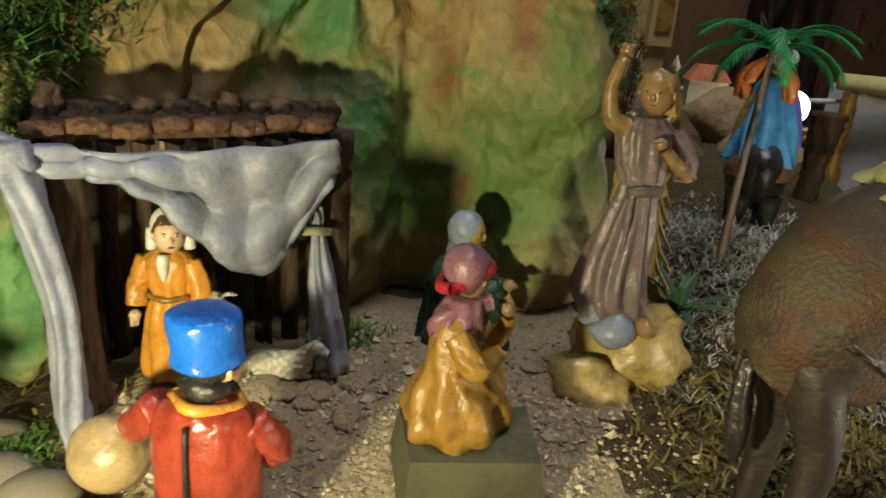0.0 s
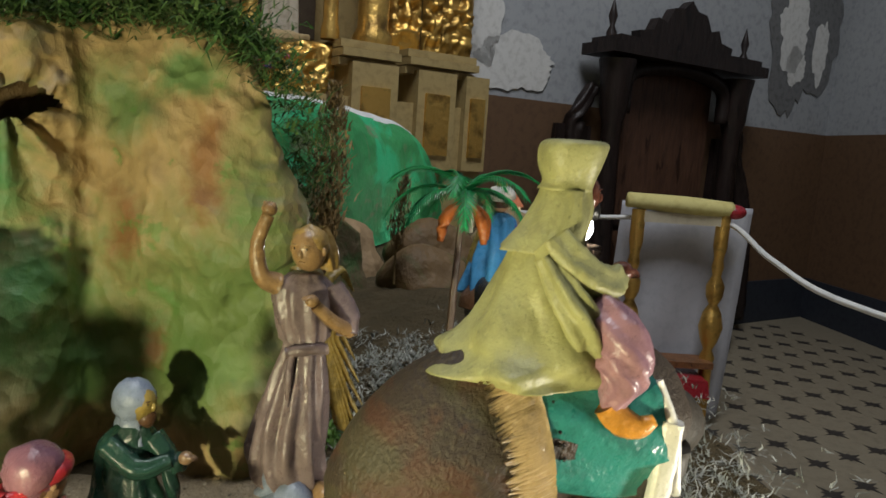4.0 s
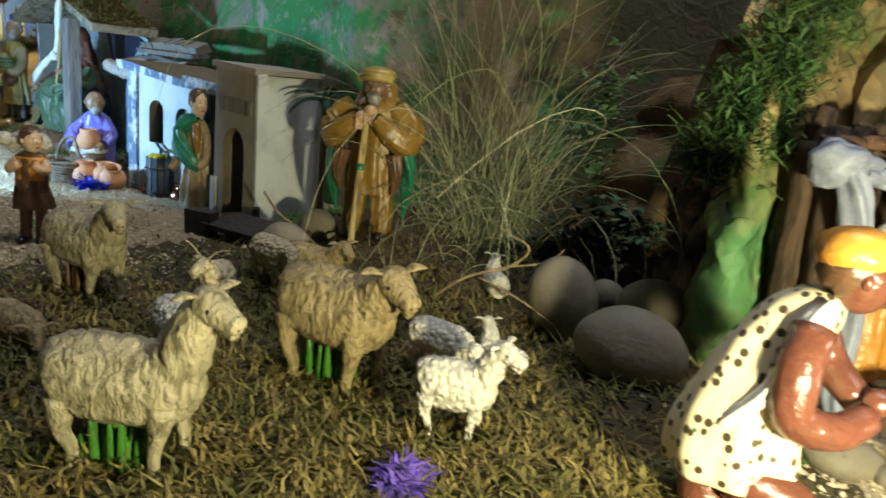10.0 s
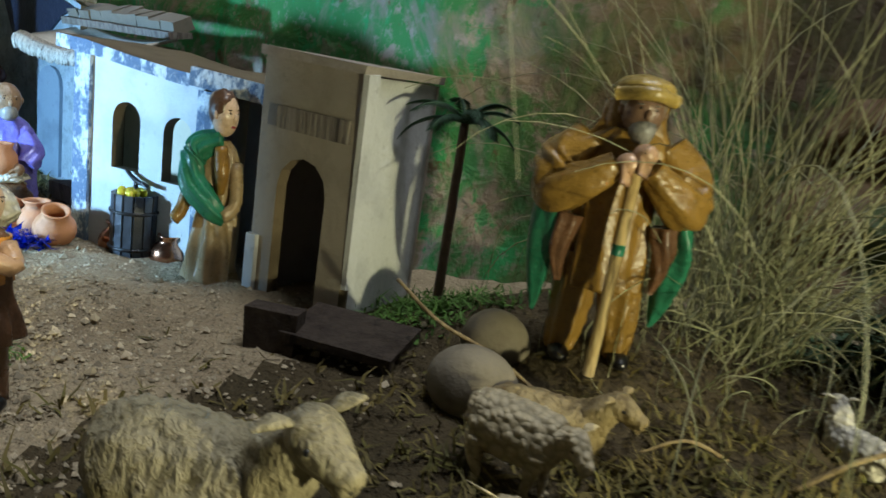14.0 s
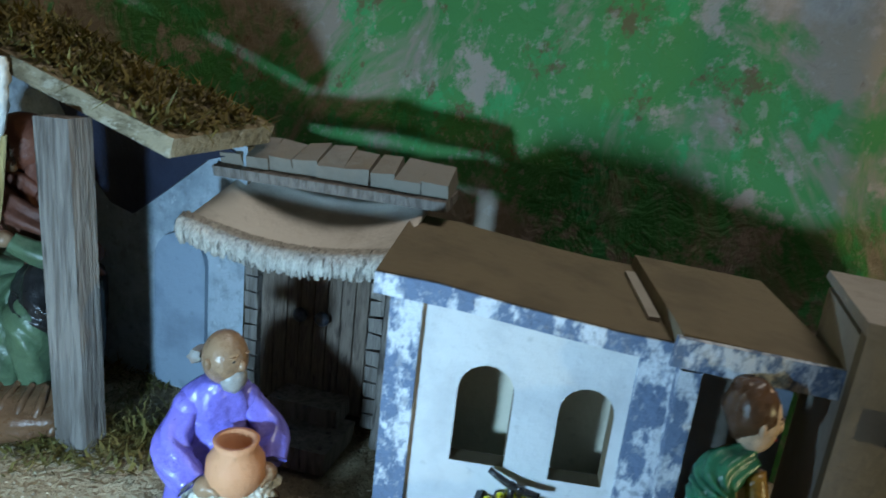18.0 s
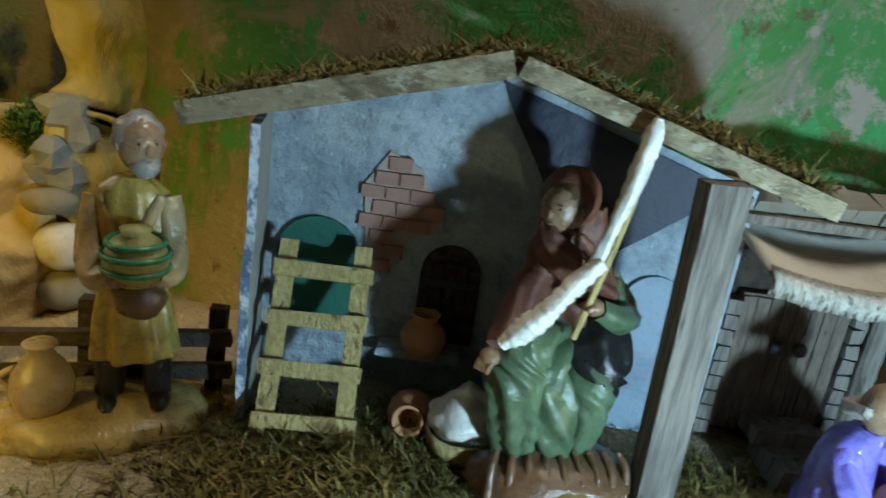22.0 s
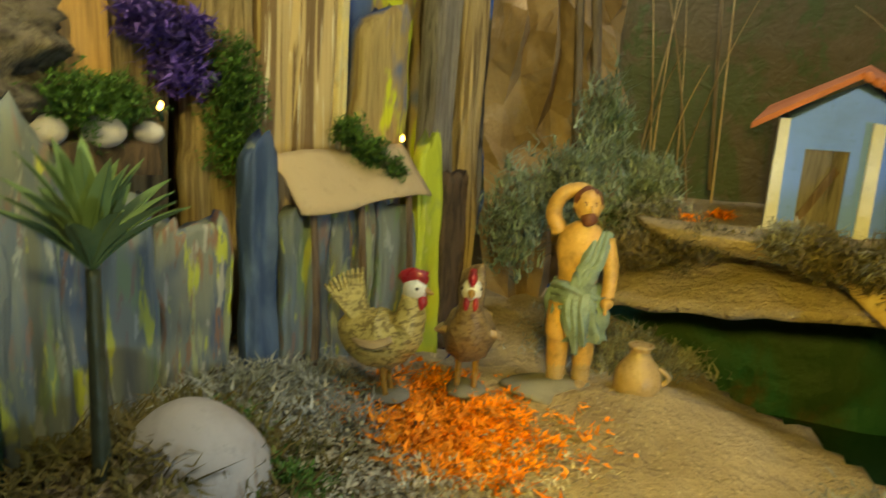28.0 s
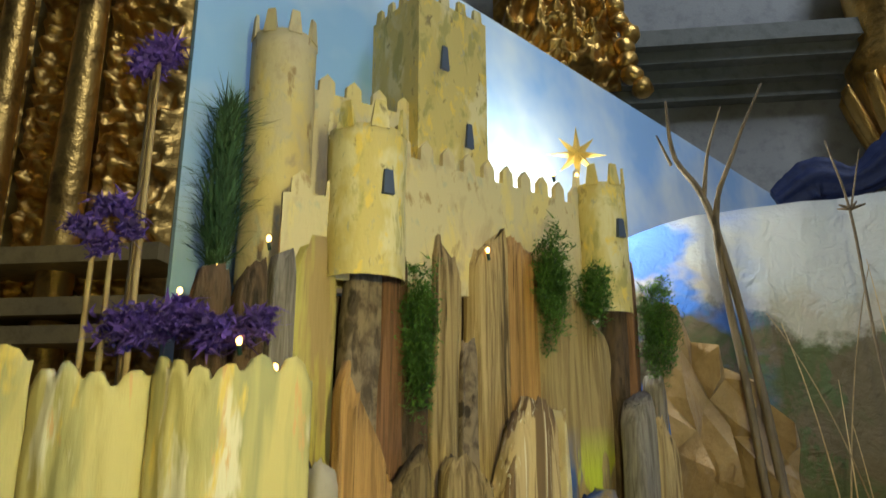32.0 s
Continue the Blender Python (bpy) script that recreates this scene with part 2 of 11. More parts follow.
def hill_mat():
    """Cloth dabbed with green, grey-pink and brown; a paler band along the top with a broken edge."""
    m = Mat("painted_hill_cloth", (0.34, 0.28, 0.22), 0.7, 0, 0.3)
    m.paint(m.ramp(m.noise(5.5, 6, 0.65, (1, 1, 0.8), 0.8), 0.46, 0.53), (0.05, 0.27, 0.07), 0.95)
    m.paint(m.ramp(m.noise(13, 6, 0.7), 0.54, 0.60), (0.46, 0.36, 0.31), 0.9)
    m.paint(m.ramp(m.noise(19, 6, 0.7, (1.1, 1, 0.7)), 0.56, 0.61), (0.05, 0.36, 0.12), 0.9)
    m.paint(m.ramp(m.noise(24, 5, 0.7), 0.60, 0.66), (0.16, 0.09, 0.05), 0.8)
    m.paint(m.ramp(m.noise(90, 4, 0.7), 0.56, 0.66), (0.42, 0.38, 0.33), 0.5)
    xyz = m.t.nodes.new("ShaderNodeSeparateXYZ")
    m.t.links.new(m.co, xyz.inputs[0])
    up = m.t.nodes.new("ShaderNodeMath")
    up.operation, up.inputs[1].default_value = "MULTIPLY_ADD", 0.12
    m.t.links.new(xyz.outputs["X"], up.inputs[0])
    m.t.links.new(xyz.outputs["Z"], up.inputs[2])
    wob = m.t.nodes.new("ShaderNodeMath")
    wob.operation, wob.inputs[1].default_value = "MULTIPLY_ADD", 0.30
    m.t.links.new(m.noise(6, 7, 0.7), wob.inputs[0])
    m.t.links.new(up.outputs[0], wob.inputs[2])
    # fold shade on the western hills, put into a dark olive paint
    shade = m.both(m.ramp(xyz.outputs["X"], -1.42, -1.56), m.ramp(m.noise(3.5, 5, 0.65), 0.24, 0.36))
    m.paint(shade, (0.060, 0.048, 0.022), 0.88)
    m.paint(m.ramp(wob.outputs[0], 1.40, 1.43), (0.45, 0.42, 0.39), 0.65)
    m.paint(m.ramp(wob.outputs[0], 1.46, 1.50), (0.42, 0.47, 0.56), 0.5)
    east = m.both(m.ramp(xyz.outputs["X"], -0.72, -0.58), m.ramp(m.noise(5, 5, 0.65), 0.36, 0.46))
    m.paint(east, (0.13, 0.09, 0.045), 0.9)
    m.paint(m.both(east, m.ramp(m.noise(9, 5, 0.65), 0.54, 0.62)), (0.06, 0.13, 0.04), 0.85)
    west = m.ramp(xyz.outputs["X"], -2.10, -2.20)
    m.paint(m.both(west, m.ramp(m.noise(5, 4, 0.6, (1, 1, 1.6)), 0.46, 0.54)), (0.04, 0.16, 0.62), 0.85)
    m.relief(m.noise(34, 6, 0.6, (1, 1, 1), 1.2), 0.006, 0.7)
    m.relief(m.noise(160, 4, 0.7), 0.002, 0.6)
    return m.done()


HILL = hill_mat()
SNOW_HILL = paper_paint("green_hill_cloth", (0.05, 0.30, 0.10), [((0.04, 0.45, 0.20), 0.5, 0.6, 6.0), ((0.20, 0.20, 0.12), 0.6, 0.68, 8.0)])
SNOW = paper_paint("white_cloth", (0.75, 0.75, 0.74), [])


def sand_mat(name, c, dark):
    m = Mat(name, c, 0.95, 0, 0.2)
    m.paint(m.ramp(m.noise(9, 5), 0.4, 0.7), dark, 0.75)
    m.paint(m.ramp(m.noise(420, 2), 0.58, 0.7), tuple(v * 0.35 for v in c), 0.6)
    m.paint(m.ramp(m.noise(300, 2, 0.6, (1.1, 1, 1)), 0.62, 0.72), tuple(min(1, v * 1.6) for v in c), 0.7)
    m.relief(m.noise(240, 4), 0.007, 0.9)
    m.relief(m.noise(50, 5), 0.014, 0.8)
    return m.done()


SAND = sand_mat("loose_sand", (0.45, 0.36, 0.23), (0.24, 0.18, 0.11))
EARTH = sand_mat("dark_earth", (0.10, 0.075, 0.04), (0.05, 0.04, 0.02))


def leafy(name, c, c2, rough=0.7):
    m = Mat(name, c, rough, 0, 0.3)
    m.paint(m.ramp(m.noise(30, 3), 0.4, 0.65), c2)
    m.island(0.45)
    return m.done()


MOSS = leafy("dried_moss", (0.16, 0.12, 0.035), (0.09, 0.085, 0.02))
MOSS_GREEN = leafy("green_moss", (0.10, 0.20, 0.035), (0.055, 0.12, 0.02))
MOSS_BROWN = leafy("brown_bushy_moss", (0.19, 0.155, 0.075), (0.10, 0.09, 0.045))
MOSS_GREY = leafy("grey_lichen", (0.36, 0.36, 0.32), (0.17, 0.18, 0.14))
MOSS_PALE = leafy("pale_lichen", (0.55, 0.50, 0.36), (0.3, 0.26, 0.15))
CYPRESS = leafy("cypress_sprig", (0.045, 0.11, 0.028), (0.09, 0.15, 0.045))
STRAW = leafy("dry_grass", (0.33, 0.32, 0.19), (0.17, 0.18, 0.09))
REED = leafy("reed_plume", (0.36, 0.26, 0.13), (0.22, 0.15, 0.07))
VIOLET = leafy("violet_petals", (0.12, 0.065, 0.38), (0.08, 0.05, 0.22))
ORANGE = leafy("orange_wood_chips", (0.88, 0.32, 0.03), (0.75, 0.20, 0.01))
SAGE = leafy("grey_green_sprig", (0.24, 0.29, 0.25), (0.12, 0.18, 0.12))
PALM = leafy("green_plastic_leaf", (0.015, 0.20, 0.06), (0.02, 0.26, 0.09), 0.4)
PALM_SOFT = leafy("soft_green_leaf", (0.075, 0.125, 0.06), (0.05, 0.09, 0.045), 0.7)
PALM_PALE = leafy("pale_green_leaf", (0.115, 0.17, 0.07), (0.075, 0.125, 0.05), 0.7)
WHEAT = leafy("pale_wheat_plume", (0.52, 0.44, 0.27), (0.36, 0.29, 0.16))
PINE = leafy("dark_pine_needles", (0.03, 0.07, 0.04), (0.05, 0.10, 0.05))


def wood_mat(name, c, dark, stretch=(30, 30, 3), rough=0.75, each=0.0):
    m = Mat(name, c, rough, 0, 0.3)
    m.paint(m.ramp(m.noise(6, 6, 0.6, stretch, 0.6), 0.42, 0.62), dark, 0.85)
    m.paint(m.ramp(m.noise(9, 4), 0.55, 0.75), tuple(v * 0.55 for v in c), 0.6)
    m.paint(m.ramp(m.noise(5, 4, 0.6, tuple(s * 0.55 for s in stretch), 0.5), 0.60, 0.65), tuple(v * 0.4 for v in dark), 0.85)
    m.paint(m.ramp(m.noise(8, 4, 0.6, tuple(s * 0.3 for s in stretch), 0.8), 0.56, 0.70), tuple(min(1, v * 1.35) for v in c), 0.6)
    m.relief(m.noise(7, 5, 0.65, stretch, 0.4), 0.006, 0.8)
    if each:
        m.each(each)
    return m.done()


BARK = wood_mat("dark_bark", (0.10, 0.062, 0.036), (0.03, 0.02, 0.012), (22, 22, 5))
PLANK = wood_mat("split_wood", (0.38, 0.275, 0.13), (0.11, 0.068, 0.028), (30, 30, 1.1), 0.75, 0.5)
PLANK_GREY = wood_mat("weathered_wood", (0.25, 0.22, 0.19), (0.12, 0.10, 0.085), (40, 40, 3))
PLANK_DARK = wood_mat("brown_wood", (0.20, 0.14, 0.10), (0.10, 0.065, 0.045), (40, 40, 4))
LADDER = wood_mat("pale_pine", (0.60, 0.45, 0.20), (0.42, 0.28, 0.10), (40, 40, 5))
TRAY = wood_mat("dark_wood", (0.055, 0.04, 0.03), (0.03, 0.02, 0.015), (20, 20, 20))


def plaster(name, c, stain, rough=0.85, amount=0.7):
    m = Mat(name, c, rough, 0, 0.3)
    m.paint(m.ramp(m.noise(22, 6), 0.48, 0.66), stain, amount)
    m.paint(m.ramp(m.noise(120, 4), 0.6, 0.75), tuple(v * 0.6 for v in c), 0.5)
    m.relief(m.noise(130, 5), 0.0015, 0.8)
    return m.done()


WHITEWASH = plaster("whitewash", (0.60, 0.61, 0.60), (0.42, 0.43, 0.44), 0.85, 0.6)
m = Mat("blue_grey_chipped_edge", (0.60, 0.63, 0.66), 0.85, 0, 0.3)
m.paint(m.ramp(m.noise(75, 6, 0.65, (1, 1, 0.6)), 0.44, 0.52), (0.10, 0.15, 0.24), 0.95)
m.paint(m.ramp(m.noise(190, 4), 0.55, 0.65), (0.30, 0.33, 0.37), 0.7)
m.relief(m.noise(110, 5), 0.004, 0.9)
BLUE_EDGE = m.done()
BOARD = plaster("brown_fibreboard", (0.17, 0.13, 0.08), (0.11, 0.085, 0.055))
CREAM_CARD = plaster("cream_card", (0.62, 0.58, 0.46), (0.50, 0.46, 0.36))
CARD = plaster("grey_card", (0.34, 0.30, 0.25), (0.25, 0.22, 0.18))
m = Mat("blue_grey_stucco", (0.40, 0.47, 0.52), 0.8, 0, 0.35)
m.paint(m.ramp(m.noise(16, 6, 0.65), 0.44, 0.62), (0.20, 0.26, 0.30), 0.8)
m.paint(m.ramp(m.noise(90, 5, 0.7), 0.50, 0.66), (0.16, 0.19, 0.21), 0.6)
m.paint(m.ramp(m.noise(150, 4), 0.60, 0.70), (0.55, 0.62, 0.66), 0.6)
m.relief(m.noise(85, 6, 0.7), 0.006, 0.9)
STUCCO = m.done()
NIGHT = plaster("dark_blue_paint", (0.02, 0.025, 0.045), (0.012, 0.014, 0.025), 0.5)
BRICK = plaster("red_brick_paint", (0.38, 0.20, 0.155), (0.27, 0.14, 0.11))
m = Mat("chipboard_edge", (0.31, 0.25, 0.16), 0.9, 0, 0.2)
m.paint(m.ramp(m.noise(70, 5, 0.7, (0.5, 1, 1)), 0.46, 0.58), (0.13, 0.10, 0.06), 0.9)
m.paint(m.ramp(m.noise(160, 4, 0.7, (0.5, 1, 1)), 0.56, 0.64), (0.44, 0.38, 0.28), 0.8)
m.relief(m.noise(90, 5, 0.7, (0.5, 1, 1)), 0.004, 0.9)
CHIP = m.done()
GREEN_DOOR = plaster("green_paint", (0.025, 0.15, 0.11), (0.02, 0.10, 0.08), 0.4)
BLUE_DOOR = plaster("blue_grey_door", (0.24, 0.31, 0.38), (0.14, 0.18, 0.23), 0.55)
STONE = plaster("river_stone", (0.21, 0.18, 0.13), (0.14, 0.115, 0.08), 0.65)
STONE_WHITE = plaster("white_stone", (0.46, 0.42, 0.40), (0.32, 0.28, 0.25), 0.6)
ROCK = plaster("grey_rock", (0.21, 0.20, 0.17), (0.11, 0.10, 0.085))
TERRACOTTA = plaster("terracotta", (0.52, 0.24, 0.12), (0.40, 0.17, 0.08), 0.6)
TILE = plaster("red_roof_tile", (0.50, 0.17, 0.08), (0.32, 0.10, 0.05), 0.8)
THATCH = wood_mat("pale_straw_fringe", (0.62, 0.58, 0.50), (0.35, 0.31, 0.26), (60, 60, 6))

# ---- building tools ----
TAU = 2 * math.pi
rng = random.Random(7)


def spline(keys, n):
    """n points on a smooth line through the keys (tuples of equal length)."""
    k = [np.array(p, float) for p in keys]
    if len(k) == 1:
        return k * n
    k = [2 * k[0] - k[1]] + k + [2 * k[-1] - k[-2]]
    out = []
    for i in range(n):
        s = i / (n - 1) * (len(k) - 3)
        j = min(int(s), len(k) - 4)
        t = s - j
        a, b, c, d = k[j:j + 4]
        out.append(0.5 * (2 * b + (c - a) * t + (2 * a - 5 * b + 4 * c - d) * t * t + (3 * b - a - 3 * c + d) * t ** 3))
    return out


class Shape:
    """Collects the faces of one mesh, with a material slot for each face."""

    def __init__(self):
        self.v, self.f, self.s, self.mats = [], [], [], []

    def slot(self, m):
        if m not in self.mats:
            self.mats.append(m)
        return self.mats.index(m)

    def add(self, verts, faces, m):
        k, s = len(self.v), self.slot(m)
        self.v += [tuple(float(c) for c in p) for p in verts]
        self.f += [tuple(i + k for i in f) for f in faces]
        self.s += [s] * len(faces)
        return self

    def box(self, c, size, m, turn=0.0, tilt=(0, 0), taper=1.0, wear=0.0):
        x, y, z = (v / 2 for v in size)
        r = Matrix.Translation(c) @ Euler((radians(tilt[0]), radians(tilt[1]), radians(turn))).to_matrix().to_4x4()
        pts = []
        for k in (-1, 1):
            t = taper if k > 0 else 1
            pts += [(-x * t, -y * t, k * z), (x * t, -y * t, k * z), (x * t, y * t, k * z), (-x * t, y * t, k * z)]
        pts = [r @ Vector([a + rng.uniform(-wear, wear) for a in p]) for p in pts]
        return self.add(pts, [(3, 2, 1, 0), (4, 5, 6, 7), (0, 1, 5, 4), (1, 2, 6, 5), (2, 3, 7, 6), (3, 0, 4, 7)], m)

    def tube(self, keys, m, seg=10, n=0, folds=0, amp=0.0, flat=1.0, rough=0.0, closed=True):
        """A limb through keys (x, y, z, radius)."""
        sleeve = folds > 3 and amp > 0.05 and not rough
        if sleeve:
            seg, n = seg * 2, max(n, 12) * 2
        pts = spline(keys, n or max(4, 4 * (len(keys) - 1) + 1))
        verts, up = [], Vector((0.31, 0.17, 0.93)).normalized()
        for i, p in enumerate(pts):
            d = Vector(pts[min(i + 1, len(pts) - 1)][:3]) - Vector(pts[max(i - 1, 0)][:3])
            d = d.normalized() if d.length > 1e-9 else Vector((0, 0, 1))
            a = d.cross(up)
            a = a.normalized() if a.length > 1e-3 else Vector((1, 0, 0))
            b = d.cross(a).normalized()
            for j in range(seg):
                t = TAU * j / seg
                q = max(p[3], 1e-5) * (1 + amp * math.sin(folds * t + 1.7 * i / len(pts)) + (rng.uniform(-rough, rough) if rough else 0))
                if sleeve:
                    s = Vector((math.cos(t) * 1.6 + p[0] * 60, math.sin(t) * 1.6 + p[1] * 60, p[2] * 70))
                    q *= 1 + 0.16 * (0.3 - abs(noise.noise(s))) + 0.06 * noise.noise(s * 2.7)
                verts.append(Vector(p[:3]) + a * q * math.cos(t) + b * q * flat * math.sin(t))
        k = len(pts)
        faces = [(i * seg + j, i * seg + (j + 1) % seg, (i + 1) * seg + (j + 1) % seg, (i + 1) * seg + j) for i in range(k - 1) for j in range(seg)]
        if closed:
            faces += [tuple(range(seg)), tuple(reversed(range((k - 1) * seg, k * seg)))]
        return self.add(verts, faces, m)

    def robe(self, keys, m, seg=36, n=18, folds=9, amp=0.05, twist=0.6, seed=0.0):
        """Drapery: upright rings through keys (z, x, y, rx, ry), with folds that deepen downwards."""
        if amp > 0.04:
            seg, n = seg * 2, n * 2
            twist *= 0.5
        pts = spline(keys, n)
        verts = []
        for i, (z, x, y, rx, ry) in enumerate(pts):
            w = amp * (0.3 + 0.9 * (1 - i / (n - 1)))
            for j in range(seg):
                t = TAU * j / seg
                q = 1 + w * math.sin(folds * t + twist * i * 0.35 + seed) + 0.6 * w * math.sin((folds * 0.61 + 1.3) // 1 * t - twist * i * 0.5 + 2.1 * seed)
                if amp > 0.04 and rx < 0.08:
                    pleat = Vector((math.cos(t) * 2.6 + x * 40, math.sin(t) * 2.6 + seed + rx * 90, z * 26))
                    q += 0.10 * (0.32 - abs(noise.noise(pleat))) + 0.05 * (0.3 - abs(noise.noise(pleat * 2.3)))
                verts.append((x + rx * q * math.cos(t), y + ry * q * math.sin(t), z))
        faces = [(i * seg + j, i * seg + (j + 1) % seg, (i + 1) * seg + (j + 1) % seg, (i + 1) * seg + j) for i in range(n - 1) for j in range(seg)]
        faces += [tuple(reversed(range(seg))), tuple(range((n - 1) * seg, n * seg))]
        return self.add(verts, faces, m)

    def ball(self, c, r, m, seg=16, rings=10, rough=0.0, freq=60.0, turn=0.0):
        rx, ry, rz = r if isinstance(r, (tuple, list)) else (r, r, r)
        verts, ca, sa = [], math.cos(radians(turn)), math.sin(radians(turn))
        for i in range(rings + 1):
            p = math.pi * i / rings
            for j in range(seg):
                t = TAU * j / seg
                d = Vector((math.sin(p) * math.cos(t), math.sin(p) * math.sin(t), -math.cos(p)))
                q = 1 + (rough * noise.noise(Vector(c) * freq + d * (freq * max(rx, rz))) if rough else 0)
                x, y = d.x * rx * q, d.y * ry * q
                verts.append((c[0] + ca * x - sa * y, c[1] + sa * x + ca * y, c[2] + d.z * rz * q))
        faces = [(i * seg + j, i * seg + (j + 1) % seg, (i + 1) * seg + (j + 1) % seg, (i + 1) * seg + j) for i in range(rings) for j in range(seg)]
        return self.add(verts, faces, m)

    def lathe(self, keys, m, c=(0, 0, 0), seg=24, n=0):
        """A turned vessel through keys (radius, z)."""
        pts = spline(keys, n) if n else [np.array(k, float) for k in keys]
        verts = [(c[0] + p[0] * math.cos(TAU * j / seg), c[1] + p[0] * math.sin(TAU * j / seg), c[2] + p[1]) for p in pts for j in range(seg)]
        faces = [(i * seg + j, i * seg + (j + 1) % seg, (i + 1) * seg + (j + 1) % seg, (i + 1) * seg + j) for i in range(len(pts) - 1) for j in range(seg)]
        return self.add(verts, faces, m)

    def slab(self, outline, y0, y1, m, edge=None):
        """A flat board: an outline of (x, z), from y0 (front) to y1 (back)."""
        k = len(outline)
        verts = [(x, y0, z) for x, z in outline] + [(x, y1, z) for x, z in outline]
        self.add(verts, [tuple(range(k)), tuple(reversed(range(k, 2 * k)))], m)
        return self.add(verts, [(i, (i + 1) % k, k + (i + 1) % k, k + i) for i in range(k)], edge or m)

    def mesh(self, name, smooth=True):
        me = bpy.data.meshes.new(name)
        me.from_pydata(self.v, [], self.f)
        for m in self.mats:
            me.materials.append(m)
        me.polygons.foreach_set("material_index", self.s)
        me.polygons.foreach_set("use_smooth", [smooth] * len(self.f))
        me.validate()
        if len(self.f) < 8000:
            b = bmesh.new()
            b.from_mesh(me)
            bmesh.ops.recalc_face_normals(b, faces=b.faces)
            b.to_mesh(me)
            b.free()
        me.update()
        return me


def put(name, shape, label="", category="", at=None, parent=None, smooth=True, group="", kind=""):
    """Link a shape as one mesh object: a thing, a piece of the setting, or a part under its parent."""
    ob = new(name, shape if isinstance(shape, bpy.types.Mesh) else shape.mesh(name, smooth))
    if parent:
        ob.parent = parent
    if at is not None:
        ob.matrix_basis = at if isinstance(at, Matrix) else Matrix.Translation(at)
    return tagged(ob, label, category, group, kind)


def base(name, at, label, category, group=""):
    """An Empty at a thing's base, to parent its parts."""
    ob = new(name)
    ob.empty_display_size = 0.02
    ob.matrix_basis = at if isinstance(at, Matrix) else Matrix.Translation(at)
    return tagged(ob, label, category, group)


def ground(x, y):
    """The height of the landscape."""
    z = 0.985
    for cx, cy, sx, sy, h in ((-0.60, 0.56, 0.10, 0.10, 0.045), (-0.43, 0.60, 0.13, 0.12, 0.04), (0.33, 0.68, 0.16, 0.17, 0.05), (0.55, 1.2, 0.4, 0.4, 0.06),
                              (-0.17, 0.42, 0.06, 0.06, 0.022), (0.05, 0.40, 0.07, 0.05, 0.012), (-1.34, 0.90, 0.15, 0.10, 0.012), (-1.0, 0.70, 0.1, 0.08, -0.012),
                              (-2.25, 0.86, 0.10, 0.08, 0.05), (-2.33, 1.05, 0.13, 0.14, 0.05), (-2.12, 1.32, 0.12, 0.09, 0.04), (-2.02, 1.13, 0.11, 0.07, 0.030)):
        z += h * math.exp(-((x - cx) / sx) ** 2 - ((y - cy) / sy) ** 2)
    z += 0.007 * noise.noise(Vector((x * 14, y * 14, 0.3))) + 0.005 * (0.4 - abs(noise.noise(Vector((x * 33, y * 33, 5.1))))) + 0.003 * noise.noise(Vector((x * 75, y * 75, 1.7)))
    d = min(math.hypot((x + 1.86) / 0.115, (y - 1.30) / 0.110), math.hypot((x + 1.80) / 0.085, (y - 1.18) / 0.10))
    return z - 0.060 * max(0, 1 - d ** 4) ** 0.5 if d < 1 else z


FOLD = random.Random(21)
FOLDS = []
for _k in range(9):
    _d = Vector((FOLD.uniform(-1, 1), FOLD.uniform(-1, 1), FOLD.uniform(-1, 1))).normalized()
    FOLDS.append((_d, 4.0 * 1.42 ** _k, FOLD.random(), 1.0 / 1.36 ** _k))


def crumple(p):
    """Height of crumpled paper at p: flat facets that meet in straight sharp creases, about -1 to 1."""
    w = Vector((noise.noise(p * 5), noise.noise(p * 5 + Vector((7, 1, 3))), noise.noise(p * 5 + Vector((2, 9, 5))))) * 0.035
    h = 0.0
    for d, f, ph, a in FOLDS:
        s = ((p + w).dot(d) * f + ph) % 1.0
        h += a * (abs(2 * s - 1) * 2 - 1)
    return h / 2.6


def tuft(shape, m, x, y, z, n, spread, length, width, up=0.6, curl=0.5):
    """Small bent blades from one spot: moss, lichen, sprigs."""
    for _ in range(n):
        a, e = rng.uniform(0, TAU), rng.gauss(up, 0.35)
        d = Vector((math.cos(a) * math.cos(e), math.sin(a) * math.cos(e), math.sin(e)))
        side = Vector((-math.sin(a), math.cos(a), 0)) * width * rng.uniform(0.5, 1.2)
        p = Vector((x + rng.gauss(0, spread), y + rng.gauss(0, spread), z))
        ln = length * rng.uniform(0.5, 1.3)
        q = p + d * ln * 0.55
        bend = Vector((rng.uniform(-1, 1), rng.uniform(-1, 1), rng.uniform(-0.8, 0.5))) * curl * ln
        shape.add([p - side, p + side, q + side * 0.8, q - side * 0.8, p + d * ln + bend], [(0, 1, 2, 3), (3, 2, 4)], m)

# ---- the church ----
WALL_GREY = plaster("grey_church_plaster", (0.34, 0.35, 0.36), (0.24, 0.25, 0.26))
WALL_PEEL = plaster("bare_white_plaster", (0.62, 0.61, 0.58), (0.45, 0.44, 0.41))
DADO = plaster("brown_dado_paint", (0.13, 0.075, 0.04), (0.09, 0.05, 0.03), 0.6)
SKIRT = plaster("dark_skirting", (0.03, 0.035, 0.045), (0.02, 0.02, 0.03), 0.6)
VARNISH = wood_mat("dark_walnut", (0.022, 0.014, 0.012), (0.01, 0.007, 0.006), (6, 6, 1), 0.4)


